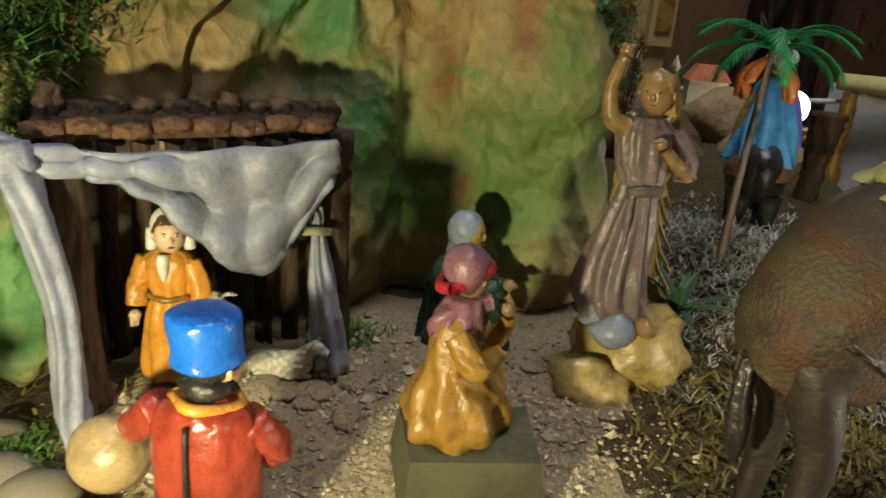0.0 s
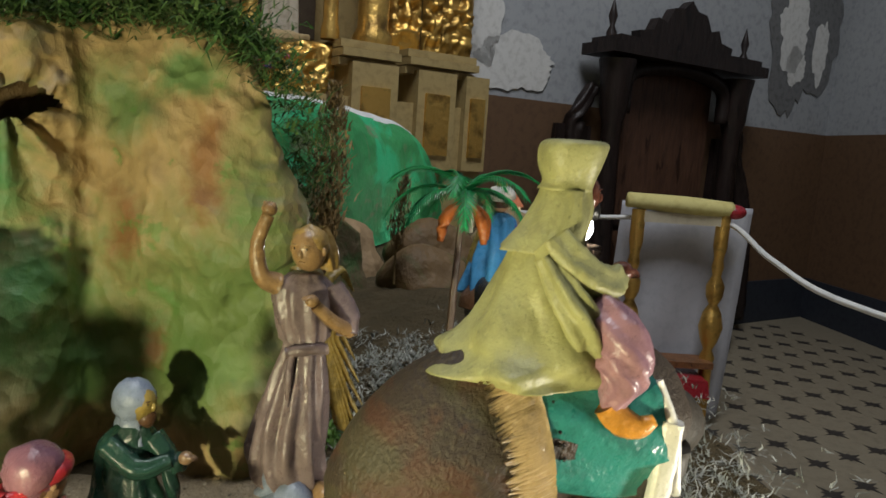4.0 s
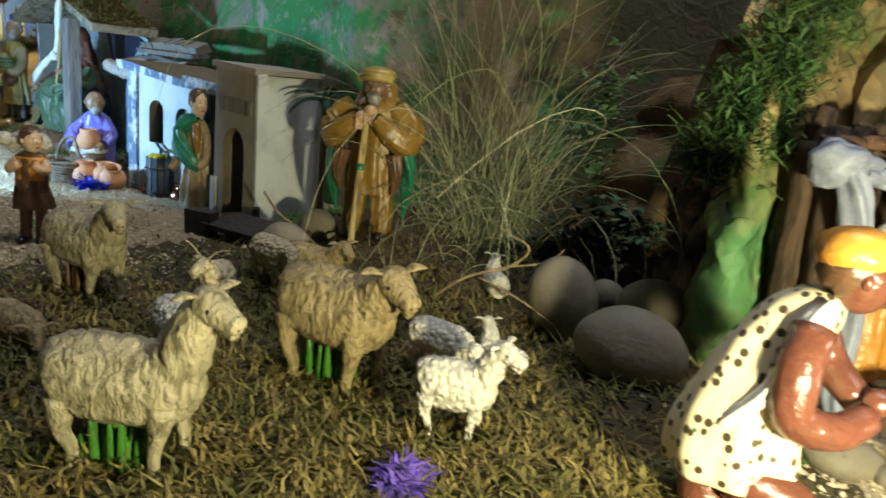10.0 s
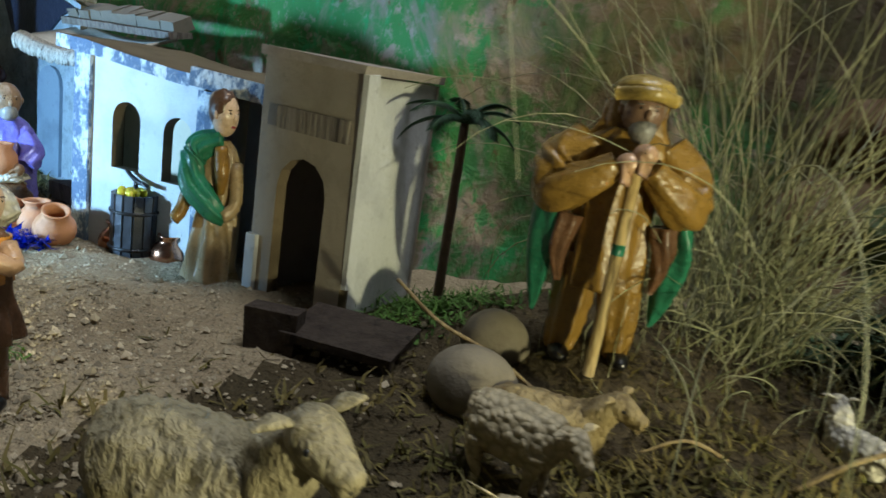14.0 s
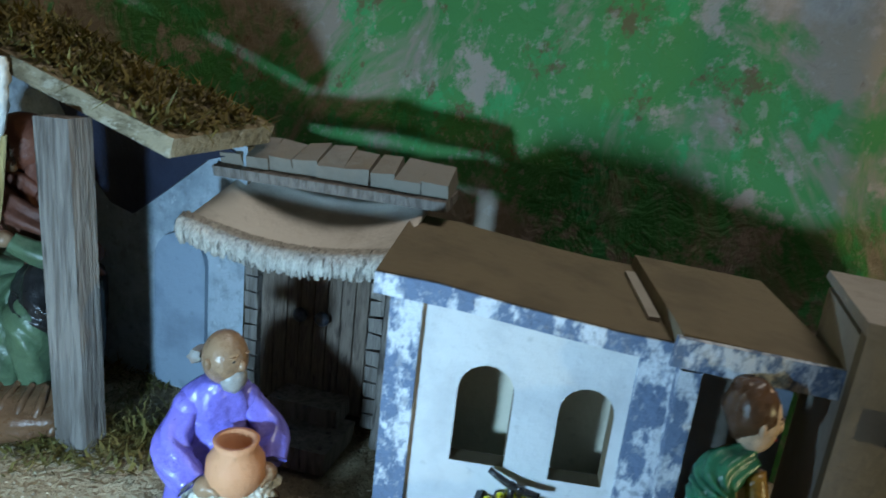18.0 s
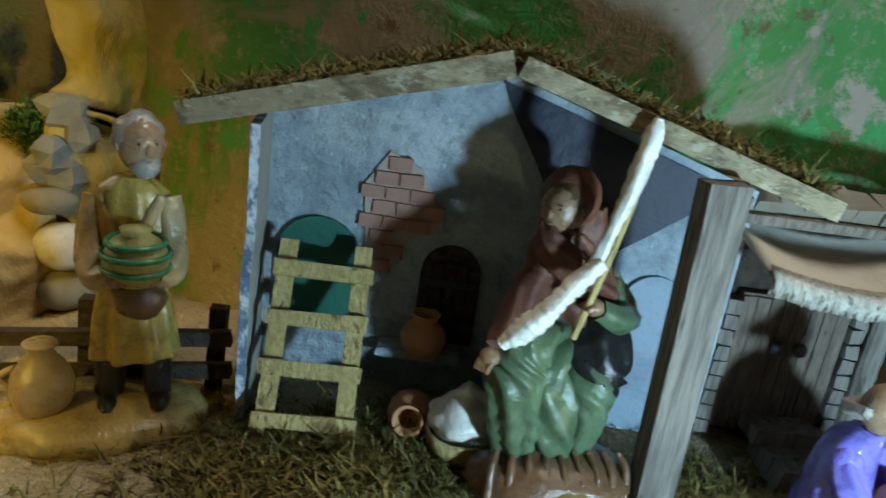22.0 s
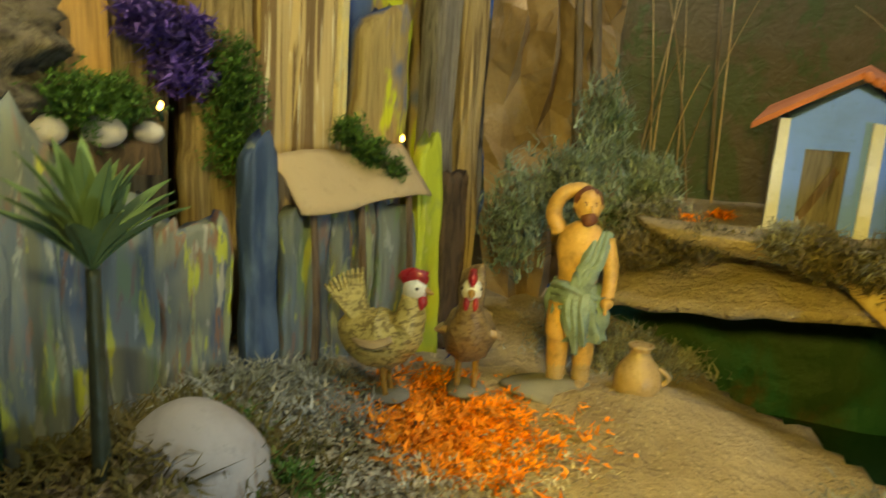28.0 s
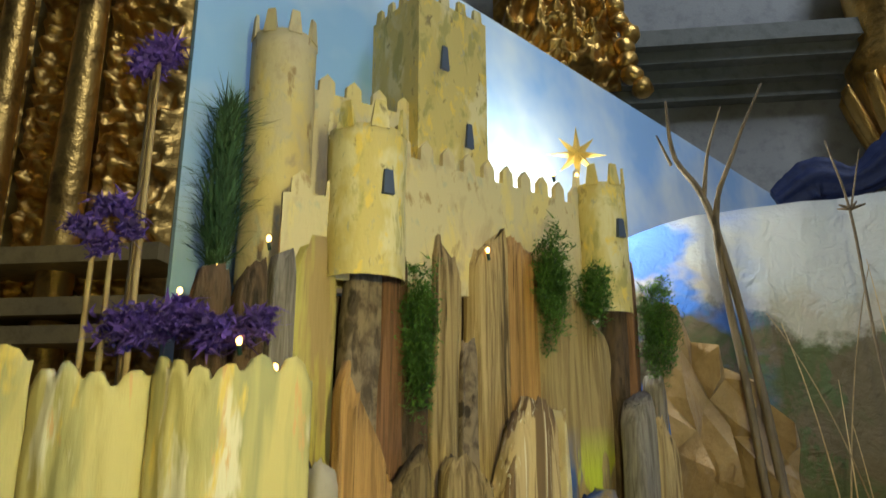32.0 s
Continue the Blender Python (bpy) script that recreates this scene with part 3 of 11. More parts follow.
def gilt_mat():
    m = Mat("old_gilding", (0.75, 0.48, 0.13), 0.38, 0.9)
    m.paint(m.ramp(m.noise(9, 5), 0.5, 0.68), (0.16, 0.09, 0.03), 0.85)
    m.relief(m.noise(30, 4), 0.01, 0.6)
    return m.done()


GILT = gilt_mat()
FLOOR_PALE = plaster("pale_floor_tile", (0.28, 0.24, 0.17), (0.2, 0.17, 0.12), 0.35)
FLOOR_DARK = plaster("dark_floor_tile", (0.05, 0.045, 0.04), (0.035, 0.03, 0.03), 0.35)

# the church's axes lie square to the retable
sh = Shape()
sh.box((1.0, 1.5, -0.06), (14, 14, 0.12), FLOOR_PALE)
put("floor", sh, "pale cement tile floor with dark star motifs", kind="structure", smooth=False)
for name, c, s, t in (("wall_north", (-0.05, 3.82, 4.0), (12.6, 0.3, 8), 18.7), ("wall_south", (1.0, -5.65, 4.0), (14, 0.3, 8), 0),
                      ("wall_west", (-5.9, -1.5, 4.0), (0.3, 9.5, 8), 0), ("wall_east", (4.46, 1.1, 4.0), (0.3, 13.5, 8), -6)):
    put(name, Shape().box(c, s, WALL_GREY, t), "grey flaking church plaster wall", kind="structure", smooth=False)
put("ceiling", Shape().box((0, 0.75, 8.1), (14, 14, 0.2), WALL_GREY), "plain church vault ceiling", kind="structure", smooth=False)

# ---- the table and its landscape ----
TABLE = [(-2.75, 0.62), (-2.35, 0.34), (-1.9, 0.28), (-1.2, 0.05), (-0.75, -0.25), (0.15, -0.25), (0.52, 0.05), (0.58, 0.55), (0.67, 1.2), (0.86, 1.75), (1.09, 2.0), (1.12, 2.2), (0.9, 2.6), (-2.0, 2.6), (-2.75, 1.9)]


def inside(x, y, poly):
    hit = False
    for (x0, y0), (x1, y1) in zip(poly, poly[1:] + poly[:1]):
        if (y0 > y) != (y1 > y) and x < x0 + (y - y0) * (x1 - x0) / (y1 - y0):
            hit = not hit
    return hit


sh = Shape()
step, nx, ny = 0.01, 440, 296
idx, verts, faces = {}, [], []
for i in range(nx):
    for j in range(ny):
        x, y = -2.85 + i * step, -0.3 + j * step
        idx[i, j] = len(verts)
        verts.append((x, y, ground(x, y) + 0.0016 * noise.noise(Vector((x * 170, y * 170, 2.2)))))
sandy = []
for i in range(nx - 1):
    for j in range(ny - 1):
        x, y = -2.85 + (i + 0.5) * step, -0.3 + (j + 0.5) * step
        if inside(x, y, TABLE):
            wx = x + 0.07 * noise.noise(Vector((x * 9, y * 9, 8.0))) + 0.02 * noise.noise(Vector((x * 45, y * 45, 3.0)))
            mossy = (-0.80 < wx < -0.22 and y < 0.62 and wx + 0.45 * y > -0.70) or wx > 0.16 or (wx > -0.05 and y > 0.62)
            sandy.append(((idx[i, j], idx[i + 1, j], idx[i + 1, j + 1], idx[i, j + 1]), mossy))
sh.add(verts, [f for f, k in sandy], SAND)
sh.s = [sh.slot(EARTH) if k else 0 for f, k in sandy]
put("ground", sh, "sandy and mossy ground of a tabletop landscape", kind="structure")
sh = Shape()
k = len(TABLE)
sh.add([(x, y, 0.02) for x, y in TABLE] + [(x, y, 0.90) for x, y in TABLE],
       [(i, (i + 1) % k, k + (i + 1) % k, k + i) for i in range(k)] + [tuple(range(k, 2 * k))], KRAFT_PLAIN)
put("table_base", sh, "wide table covered with brown paper", "table", smooth=False)

# painted hills behind the village
LINE = [(0.30, 1.25), (-0.09, 0.93), (-0.36, 0.82), (-0.68, 0.735), (-0.80, 0.775), (-0.94, 0.85), (-1.13, 0.95), (-1.45, 1.10), (-1.62, 1.25), (-1.80, 1.43), (-2.02, 1.53), (-2.20, 1.50), (-2.33, 1.42)]
TOPS = [(1.12,), (1.43,), (1.49,), (1.52,), (1.52,), (1.52,), (1.52,), (1.54,), (1.58,), (1.64,), (1.69,), (1.67,), (1.60,)]
n, rows_up = 150, 34
pts, tops = spline(LINE, n), spline(TOPS, n)
verts = []
for i in range(n):
    a, b = pts[max(i - 1, 0)], pts[min(i + 1, n - 1)]
    d = Vector((b[1] - a[1], a[0] - b[0], 0)).normalized()
    if d.y < 0:
        d = -d
    for j in range(rows_up):
        v = j / (rows_up - 1)
        z = 0.94 + (tops[i][0] - 0.94) * min(1, v / 0.85) + 0.02 * noise.noise(Vector((i * 0.08, 3.3, v * 2)))
        back = 0.05 * v + (0.5 * ((v - 0.85) / 0.15) if v > 0.85 else 0)
        q = back + 0.018 * noise.noise(Vector((i * 0.16, v * 2.2, 0.4))) + 0.006 * noise.noise(Vector((i * 0.6, v * 7, 5.4)))
        verts.append((pts[i][0] + d.x * q, pts[i][1] + d.y * q, z + (0.03 * ((v - 0.85) / 0.15) if v > 0.85 else 0)))
sh = Shape()
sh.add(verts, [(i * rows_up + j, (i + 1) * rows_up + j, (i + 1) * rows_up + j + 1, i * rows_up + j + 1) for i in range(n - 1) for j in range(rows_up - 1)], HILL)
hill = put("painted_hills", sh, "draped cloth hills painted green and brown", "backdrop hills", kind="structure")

# ---- the paper cave with the stable ----
def cave():
    """A bulging sheet of crumpled paper: plan line, crest height and how far it leans back."""
    keys = [(-0.285, 0.45, 1.10, 0.00), (-0.265, 0.41, 1.20, 0.01), (-0.235, 0.46, 1.275, 0.03), (-0.185, 0.520, 1.325, 0.05), (-0.12, 0.575, 1.350, 0.06), (-0.045, 0.625, 1.37, 0.05),
            (0.02, 0.625, 1.38, 0.05), (0.085, 0.60, 1.365, 0.06), (0.135, 0.61, 1.32, 0.07), (0.155, 0.68, 1.24, 0.07), (0.13, 0.80, 1.15, 0.05)]
    n, m = 300, 130
    line, verts = spline(keys, n), []
    for i, (x, y, top, lean) in enumerate(line):
        a, b = line[max(i - 1, 0)], line[min(i + 1, n - 1)]
        d = Vector((-(b[1] - a[1]), b[0] - a[0], 0)).normalized()
        for j in range(m):
            v = j / (m - 1)
            w = min(1, v / 0.86)
            z = 0.96 + (top - 0.96) * math.sin(w * math.pi / 2) ** 0.85
            back = lean * w ** 2 + ((0.16 if i > 104 else 0.015) * ((v - 0.86) / 0.14) if v > 0.86 else 0)
            p = Vector((x * 9, y * 9, z * 7))
            tiny = noise.noise(p * 13)
            belly = min(1, max(0.0, (x + 0.02) / 0.05))
            # the hood over the stable ends in a fold that overhangs the bulge beside it
            fx = x + 0.040 + 0.10 * max(0, 1.09 - z) - 0.012 * noise.noise(Vector((z * 9, 2, 1)))
            hood = math.exp(-((fx + 0.035) / 0.045) ** 2) if fx < 0 else 0.546 * math.exp(-(fx / 0.010) ** 2)
            hollow = math.exp(-((x + 0.10) / 0.045) ** 2 - ((z - 1.215) / 0.05) ** 2)
            sweep = math.sin(math.atan2(z - 1.29, x + 0.08) * 9 + 3 * noise.noise(p * 0.5)) * math.exp(-((x + 0.13) / 0.10) ** 2 - ((z - 1.27) / 0.07) ** 2)
            q = back - 0.034 * hood + 0.045 * hollow + 0.014 * sweep + 0.024 * crumple(Vector((x, y, z))) + 0.0012 * tiny - 0.026 * belly * math.sin(w * math.pi)
            verts.append((x + d.x * q, y + d.y * q, z + (0.02 * ((v - 0.86) / 0.14) if v > 0.86 else 0) + 0.004 * tiny))
    sh = Shape()
    faces = []
    for i in range(n - 1):
        for j in range(m - 1):
            v, u = j / (m - 1), i / (n - 1)
            # the dark slit where two sheets gape
            if 0.385 < u < 0.505 and 0.0 < (v - 0.475 - 0.35 * (u - 0.45)) < 0.075 * math.sin(math.pi * (u - 0.385) / 0.12):
                continue
            faces.append((i * m + j, (i + 1) * m + j, (i + 1) * m + j + 1, i * m + j + 1))
    sh.add(verts, faces, KRAFT)
    return put("paper_cave", sh, "crumpled brown paper cave painted green and rust", "paper cave"), line


cave_thing, cave_line = cave()
# dark paper sheet added behind the slit, so the gap reads dark
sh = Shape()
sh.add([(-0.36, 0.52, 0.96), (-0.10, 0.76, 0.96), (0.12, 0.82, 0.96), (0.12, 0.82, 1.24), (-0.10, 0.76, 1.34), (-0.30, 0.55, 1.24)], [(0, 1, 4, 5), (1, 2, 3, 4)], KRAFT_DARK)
put("paper_lining", sh, "dark brown paper sheet added behind the cave slit", "paper sheet")

# side slope between the cave and the tall grass
sh = Shape()
n, m, verts = 40, 24, []
for i in range(n):
    for j in range(m):
        u, v = i / (n - 1), j / (m - 1)
        p = spline([(-0.26, 0.44), (-0.33, 0.56), (-0.36, 0.66), (-0.50, 0.78)], n)[i]
        z = 0.97 + v * (1.30 - 0.10 * u - 0.97)
        q = 0.03 * noise.noise(Vector((u * 6, v * 5, 9.1))) + 0.012 * (1 - abs(noise.noise(Vector((u * 13, v * 11, 2)))))
        verts.append((p[0] + q + 0.10 * v, p[1] + q + 0.10 * v, z))
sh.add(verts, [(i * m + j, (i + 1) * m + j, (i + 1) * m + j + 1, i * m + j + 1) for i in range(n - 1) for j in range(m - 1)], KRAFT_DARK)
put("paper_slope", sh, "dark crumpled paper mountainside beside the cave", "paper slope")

# cypress sprigs along the crest
sh = Shape()
for i in range(18, 296, 2):
    x, y, top, lean = cave_line[i]
    for _ in range(22 if i < 222 else 10):
        t = rng.random()
        low = top + 0.010 - (0.02 if i > 70 else 0.07) * rng.random() ** 2
        tuft(sh, CYPRESS, x + rng.gauss(-0.002, 0.011), y + 0.022 + rng.gauss(0, 0.014), low + rng.gauss(0.002, 0.009), 4, 0.007, 0.018, 0.0013, 0.3, 0.9)
for i in range(0, 62, 2):
    x, y, top, lean = cave_line[i]
    for _ in range(30):
        z = rng.uniform(1.15, top + 0.02)
        tuft(sh, CYPRESS, x - 0.014 + rng.gauss(0, 0.010), y + 0.004 + rng.gauss(0, 0.011), z, 4, 0.007, 0.018, 0.0013, 0.2, 0.9)
put("cypress_garland", sh, "garland of green cypress sprigs over the cave", "foliage", kind="stuff", smooth=False)


# ---- the stable ----
CLOTH = enamel("grey_blue_plaster_cloth", (0.26, 0.28, 0.36), 0.6, 0.5)
stable = base("stable", (-0.15, 0.43, 0.985), "dark bark stable with a knotted grey-blue curtain", "stable")
O = Vector((0.15, -0.43, -0.985))


def part(name, shape, parent, label="", at=None, smooth=True):
    return put(name, shape, label, parent=parent, at=at, smooth=smooth)


def rel(*keys):
    return [tuple(Vector(k[:3]) + O) + tuple(k[3:]) for k in keys]


part("post", Shape().tube(rel((-0.205, 0.375, 0.985, 0.014), (-0.208, 0.378, 1.05, 0.012), (-0.212, 0.385, 1.12, 0.013), (-0.216, 0.39, 1.175, 0.012)), BARK, 12, 30, 7, 0.12, 1.0, 0.06), stable, "cracked bark post")
part("post", Shape().tube(rel((-0.068, 0.485, 0.985, 0.013), (-0.07, 0.49, 1.06, 0.012), (-0.068, 0.49, 1.165, 0.012)), BARK, 12, 30, 7, 0.12, 1.0, 0.06), stable, "cracked bark post")
for k in range(9):
    u = k / 8
    part("back_log", Shape().tube(rel((-0.22 + 0.15 * u, 0.455 + 0.085 * u, 0.985, 0.011), (-0.222 + 0.15 * u, 0.46 + 0.085 * u, 1.08, 0.011), (-0.222 + 0.15 * u, 0.465 + 0.085 * u, 1.155, 0.010)), BARK, 8, 16, 5, 0.15, 0.6, 0.08), stable)
LINTEL = wood_mat("brown_bark_strip", (0.17, 0.085, 0.045), (0.07, 0.035, 0.02), (22, 22, 22), 0.5)
for k in range(8):
    a, b = [Vector((-0.226 + 0.155 * u, 0.372 + 0.098 * u, 1.172 + 0.002 * math.sin(k * 2.3))) for u in (k / 8 + 0.004, (k + 1) / 8 - 0.004)]
    part("lintel_piece", Shape().tube(rel((*a, 0.005), (*(a + b) / 2, 0.0068), (*b, 0.005)), LINTEL, 9, 10, 3, 0.14, 0.8, 0.12), stable, "glossy brown bark strip")
for k in range(11):
    u = k / 10
    p = Vector((-0.228 + 0.150 * u, 0.400 + 0.090 * u, 1.160))
    h = 0.022 + 0.016 * noise.noise(Vector((k * 1.7, 3, 1))) + (0.010 if k == 0 else 0)
    part("roof_stump", Shape().tube(rel((*p, 0.0085), (*(p + Vector((0, 0.008, h * 0.6))), 0.0090), (*(p + Vector((0.001, 0.014, h))), 0.0075)), BARK, 9, 12, 4, 0.18, 0.8, 0.14), stable)
roof_deck = Shape().add([tuple(Vector(p) + O) for p in ((-0.228, 0.380, 1.172), (-0.070, 0.480, 1.172), (-0.078, 0.520, 1.182), (-0.236, 0.425, 1.182), (-0.228, 0.380, 1.164), (-0.070, 0.480, 1.164), (-0.078, 0.520, 1.174), (-0.236, 0.425, 1.174))],
                        [(0, 1, 2, 3), (7, 6, 5, 4), (0, 4, 5, 1), (1, 5, 6, 2), (2, 6, 7, 3), (3, 7, 4, 0)], BARK)
part("roof_deck", roof_deck, stable, "dark bark roof", smooth=False)
for y in (0.40, 0.43):
    part("side_log", Shape().tube(rel((-0.226, y, 0.985, 0.012), (-0.230, y, 1.08, 0.011), (-0.232, y + 0.004, 1.170, 0.011)), BARK, 8, 18, 5, 0.15, 0.8, 0.08), stable)
# curtain: a swag from post to post, one side hanging, one side tied
n, m, verts = 44, 14, []
for i in range(n):
    u = i / (n - 1)
    for j in range(m):
        v = j / (m - 1)
        drop = 0.016 + 0.072 * math.exp(-((u - 0.70) / 0.24) ** 2)
        x, y = -0.222 + 0.158 * u, 0.366 + 0.098 * u
        z = 1.166 - 0.006 * math.sin(u * math.pi) - v * drop
        q = 0.007 * math.sin(v * 11 + u * 9) * (0.4 + v) + 0.004 * math.sin((u - 0.7) * (26 + 22 * v))
        verts.append((x + O.x, y - 0.006 - q + O.y, z + O.z))
sh = Shape().add(verts, [(i * m + j, (i + 1) * m + j, (i + 1) * m + j + 1, i * m + j + 1) for i in range(n - 1) for j in range(m - 1)], CLOTH)
curtain = part("curtain", sh, stable, "grey-blue hardened cloth curtain")
solid = curtain.modifiers.new("thick", "SOLIDIFY")
solid.thickness = 0.004
part("curtain_fall", Shape().tube(rel((-0.222, 0.358, 1.168, 0.010), (-0.212, 0.350, 1.14, 0.012), (-0.200, 0.350, 1.08, 0.011), (-0.197, 0.345, 1.02, 0.011), (-0.187, 0.335, 0.985, 0.008)), CLOTH, 16, 34, 5, 0.16, 0.7), stable, "hanging curtain end")
part("curtain_knot", Shape().ball(Vector((-0.225, 0.352, 1.160)) + O, (0.017, 0.013, 0.015), CLOTH, 16, 12, 0.35, 90), stable)
part("curtain_tail", Shape().tube(rel((-0.082, 0.465, 1.115, 0.010), (-0.078, 0.468, 1.095, 0.007), (-0.072, 0.462, 1.05, 0.016), (-0.066, 0.460, 0.995, 0.021)), CLOTH, 20, 26, 6, 0.2, 0.6), stable, "gathered curtain end")
part("tie", Shape().tube(rel((-0.088, 0.458, 1.098, 0.003), (-0.076, 0.455, 1.100, 0.0035), (-0.068, 0.462, 1.098, 0.003)), STRAW, 8), stable, "straw tie")

# ---- the village ----
def arch(cx, w, z0, z1, n=10):
    """A round-headed opening, as (x, z), anticlockwise."""
    r = w / 2
    return [(cx - r, z0), (cx + r, z0)] + [(cx + r * math.cos(t), z1 - r + r * math.sin(t)) for t in [math.pi * k / n for k in range(n + 1)]]


def wall_with(outline, holes, y0, y1, m, edge):
    """A board with openings through it."""
    b = bmesh.new()
    loops = []
    for ring in [outline] + holes:
        vs = [b.verts.new((x, y0, z)) for x, z in ring]
        loops += [b.edges.new((vs[i], vs[(i + 1) % len(vs)])) for i in range(len(vs))]
    bmesh.ops.triangle_fill(b, use_beauty=True, edges=loops)
    me = bpy.data.meshes.new("wall")
    front = [f for f in b.faces]
    rim = [e for e in b.edges if len(e.link_faces) == 1]
    back = bmesh.ops.duplicate(b, geom=b.verts[:] + b.edges[:] + front)
    bmesh.ops.translate(b, verts=[v for v in back["geom"] if isinstance(v, bmesh.types.BMVert)], vec=(0, y1 - y0, 0))
    pair = back["edge_map"]
    made = []
    for e in rim:
        o = pair[e]
        a, c = e.verts
        o1, o2 = (o.verts[0], o.verts[1]) if (o.verts[0].co - a.co).length < (o.verts[1].co - a.co).length else (o.verts[1], o.verts[0])
        made.append(b.faces.new((a, c, o2, o1)))
    for f in made:
        f.material_index = 1
    bmesh.ops.recalc_face_normals(b, faces=b.faces)
    b.to_mesh(me)
    b.free()
    me.materials.append(m)
    me.materials.append(edge)
    return me


# house with two arched windows and a lean-to
house = base("white_house", pose(-1.045, 0.679, 0.972, 0, 0, -13), "whitewashed miniature house with arched windows and board roof", "miniature house")
W, H = 0.133, 0.172
part("wall", wall_with([(0, 0), (W, 0), (W, H - 0.006), (W * 0.5, H - 0.002), (0, H)], [arch(0.050, 0.030, 0.077, 0.136), arch(0.104, 0.029, 0.074, 0.131)], 0.0, 0.012, WHITEWASH, BOARD), house, "whitewashed front wall", smooth=False)
part("wall_edge", Shape().slab([(-0.005, 0.0), (0.012, 0.0), (0.012, H), (-0.005, H)], -0.004, 0.012, BLUE_EDGE), house, "chipped blue-grey corner strip", smooth=False)
part("wall_edge", Shape().slab([(W - 0.008, 0.0), (W + 0.010, 0.0), (W + 0.010, H - 0.01), (W - 0.008, H - 0.01)], -0.004, 0.012, BLUE_EDGE), house, smooth=False)
part("wall", Shape().box((0.004, 0.05, H / 2), (0.008, 0.085, H), BOARD), house, "bare fibreboard side wall", smooth=False)
part("wall", Shape().box((W - 0.002, 0.05, H / 2), (0.006, 0.08, H), CARD), house, "pale inner wall", smooth=False)
part("wall", Shape().box((W / 2, 0.046, H / 2), (W - 0.016, 0.006, H - 0.01), CREAM_CARD), house, "pale back wall", smooth=False)
roof = Shape().slab([(-0.012, 0.0), (0.03, -0.003), (0.07, -0.008), (0.11, -0.013), (W + 0.008, -0.016), (W + 0.008, -0.005), (0.11, -0.003), (0.06, 0.003), (0.02, 0.009), (-0.012, 0.011)], -0.014, 0.115, BOARD)
edge = Shape().add([(x, -0.0155, z) for x, z in [(-0.012, 0.0), (0.03, -0.003), (0.07, -0.008), (0.11, -0.013), (W + 0.008, -0.016), (W + 0.008, -0.005), (0.11, -0.003), (0.06, 0.003), (0.02, 0.009), (-0.012, 0.011)]], [tuple(range(10))], BLUE_EDGE)
part("roof", roof, house, "bare fibreboard roof", at=(0, 0, H + 0.002), smooth=False)
part("roof_edge", edge, house, "chipped blue-grey roof edge", at=(0, 0, H + 0.002), smooth=False).modifiers.new("thick", "SOLIDIFY").thickness = 0.0014
# lean-to on the side
part("lean_to_roof", Shape().box((W + 0.043, 0.045, H - 0.004), (0.082, 0.135, 0.012), BOARD, 0, (0, 4), 1.0, 0.002), house, "lower fibreboard roof", smooth=False)
part("lean_to_edge", Shape().box((W + 0.043, -0.024, H - 0.006), (0.084, 0.004, 0.015), BLUE_EDGE, 0, (0, 4), 1.0, 0.001), house, smooth=False)
part("lean_to_wall", Shape().box((W + 0.045, 0.05, 0.078), (0.075, 0.008, 0.156), CARD), house, "pale lean-to wall", smooth=False)
part("lean_to_post", Shape().box((W + 0.014, -0.012, 0.078), (0.010, 0.010, 0.156), BLUE_EDGE), house, smooth=False)
part("lean_to_post", Shape().box((W + 0.072, 0.02, 0.078), (0.012, 0.010, 0.156), BLUE_DOOR), house, "grey-blue board", smooth=False)

# tall house with one arched door
house = base("arched_house", pose(-0.850, 0.595, 0.974, 0, 0, -27), "grey card miniature house with arched doorway", "miniature house")
W, H, D = 0.093, 0.193, 0.085
part("wall", wall_with([(0, 0), (0.022, 0), (0.022, 0.10), (0.025, 0.112), (0.034, 0.121), (0.046, 0.124), (0.058, 0.121), (0.067, 0.112), (0.070, 0.10), (0.070, 0), (W, 0), (W, H - 0.004), (0, H)], [], 0.0, 0.010, CARD, BOARD), house, "grey front wall with arched doorway", smooth=False)
part("wall", Shape().box((W - 0.004, D / 2 + 0.005, H / 2 - 0.002), (0.008, D - 0.010, H - 0.006), WHITEWASH), house, "cream side wall", smooth=False)
part("wall", Shape().box((0.004, D / 2 + 0.005, H / 2 - 0.002), (0.008, D - 0.010, H - 0.006), CARD), house, smooth=False)
part("wall", Shape().box((W / 2, D, H / 2 - 0.002), (W, 0.008, H - 0.006), CARD), house, smooth=False)
part("roof", Shape().box((W / 2 + 0.001, D / 2, H + 0.001), (W + 0.006, D + 0.008, 0.006), CARD, 0, (0, 1.5), 1, 0.001), house, "flat card roof", smooth=False)
part("lintel_patch", Shape().box((0.053, -0.002, 0.150), (0.068, 0.003, 0.016), PLANK_GREY, 0, (0, 1)), house, "grey painted band over the door", smooth=False)
part("corner_strip", Shape().box((0.004, -0.0025, 0.03), (0.010, 0.004, 0.058), WHITEWASH), house, smooth=False)
part("corner_strip", Shape().box((W + 0.0025, 0.004, 0.115), (0.004, 0.010, 0.15), WHITEWASH, 0, (0, 0), 1, 0.001), house, smooth=False)

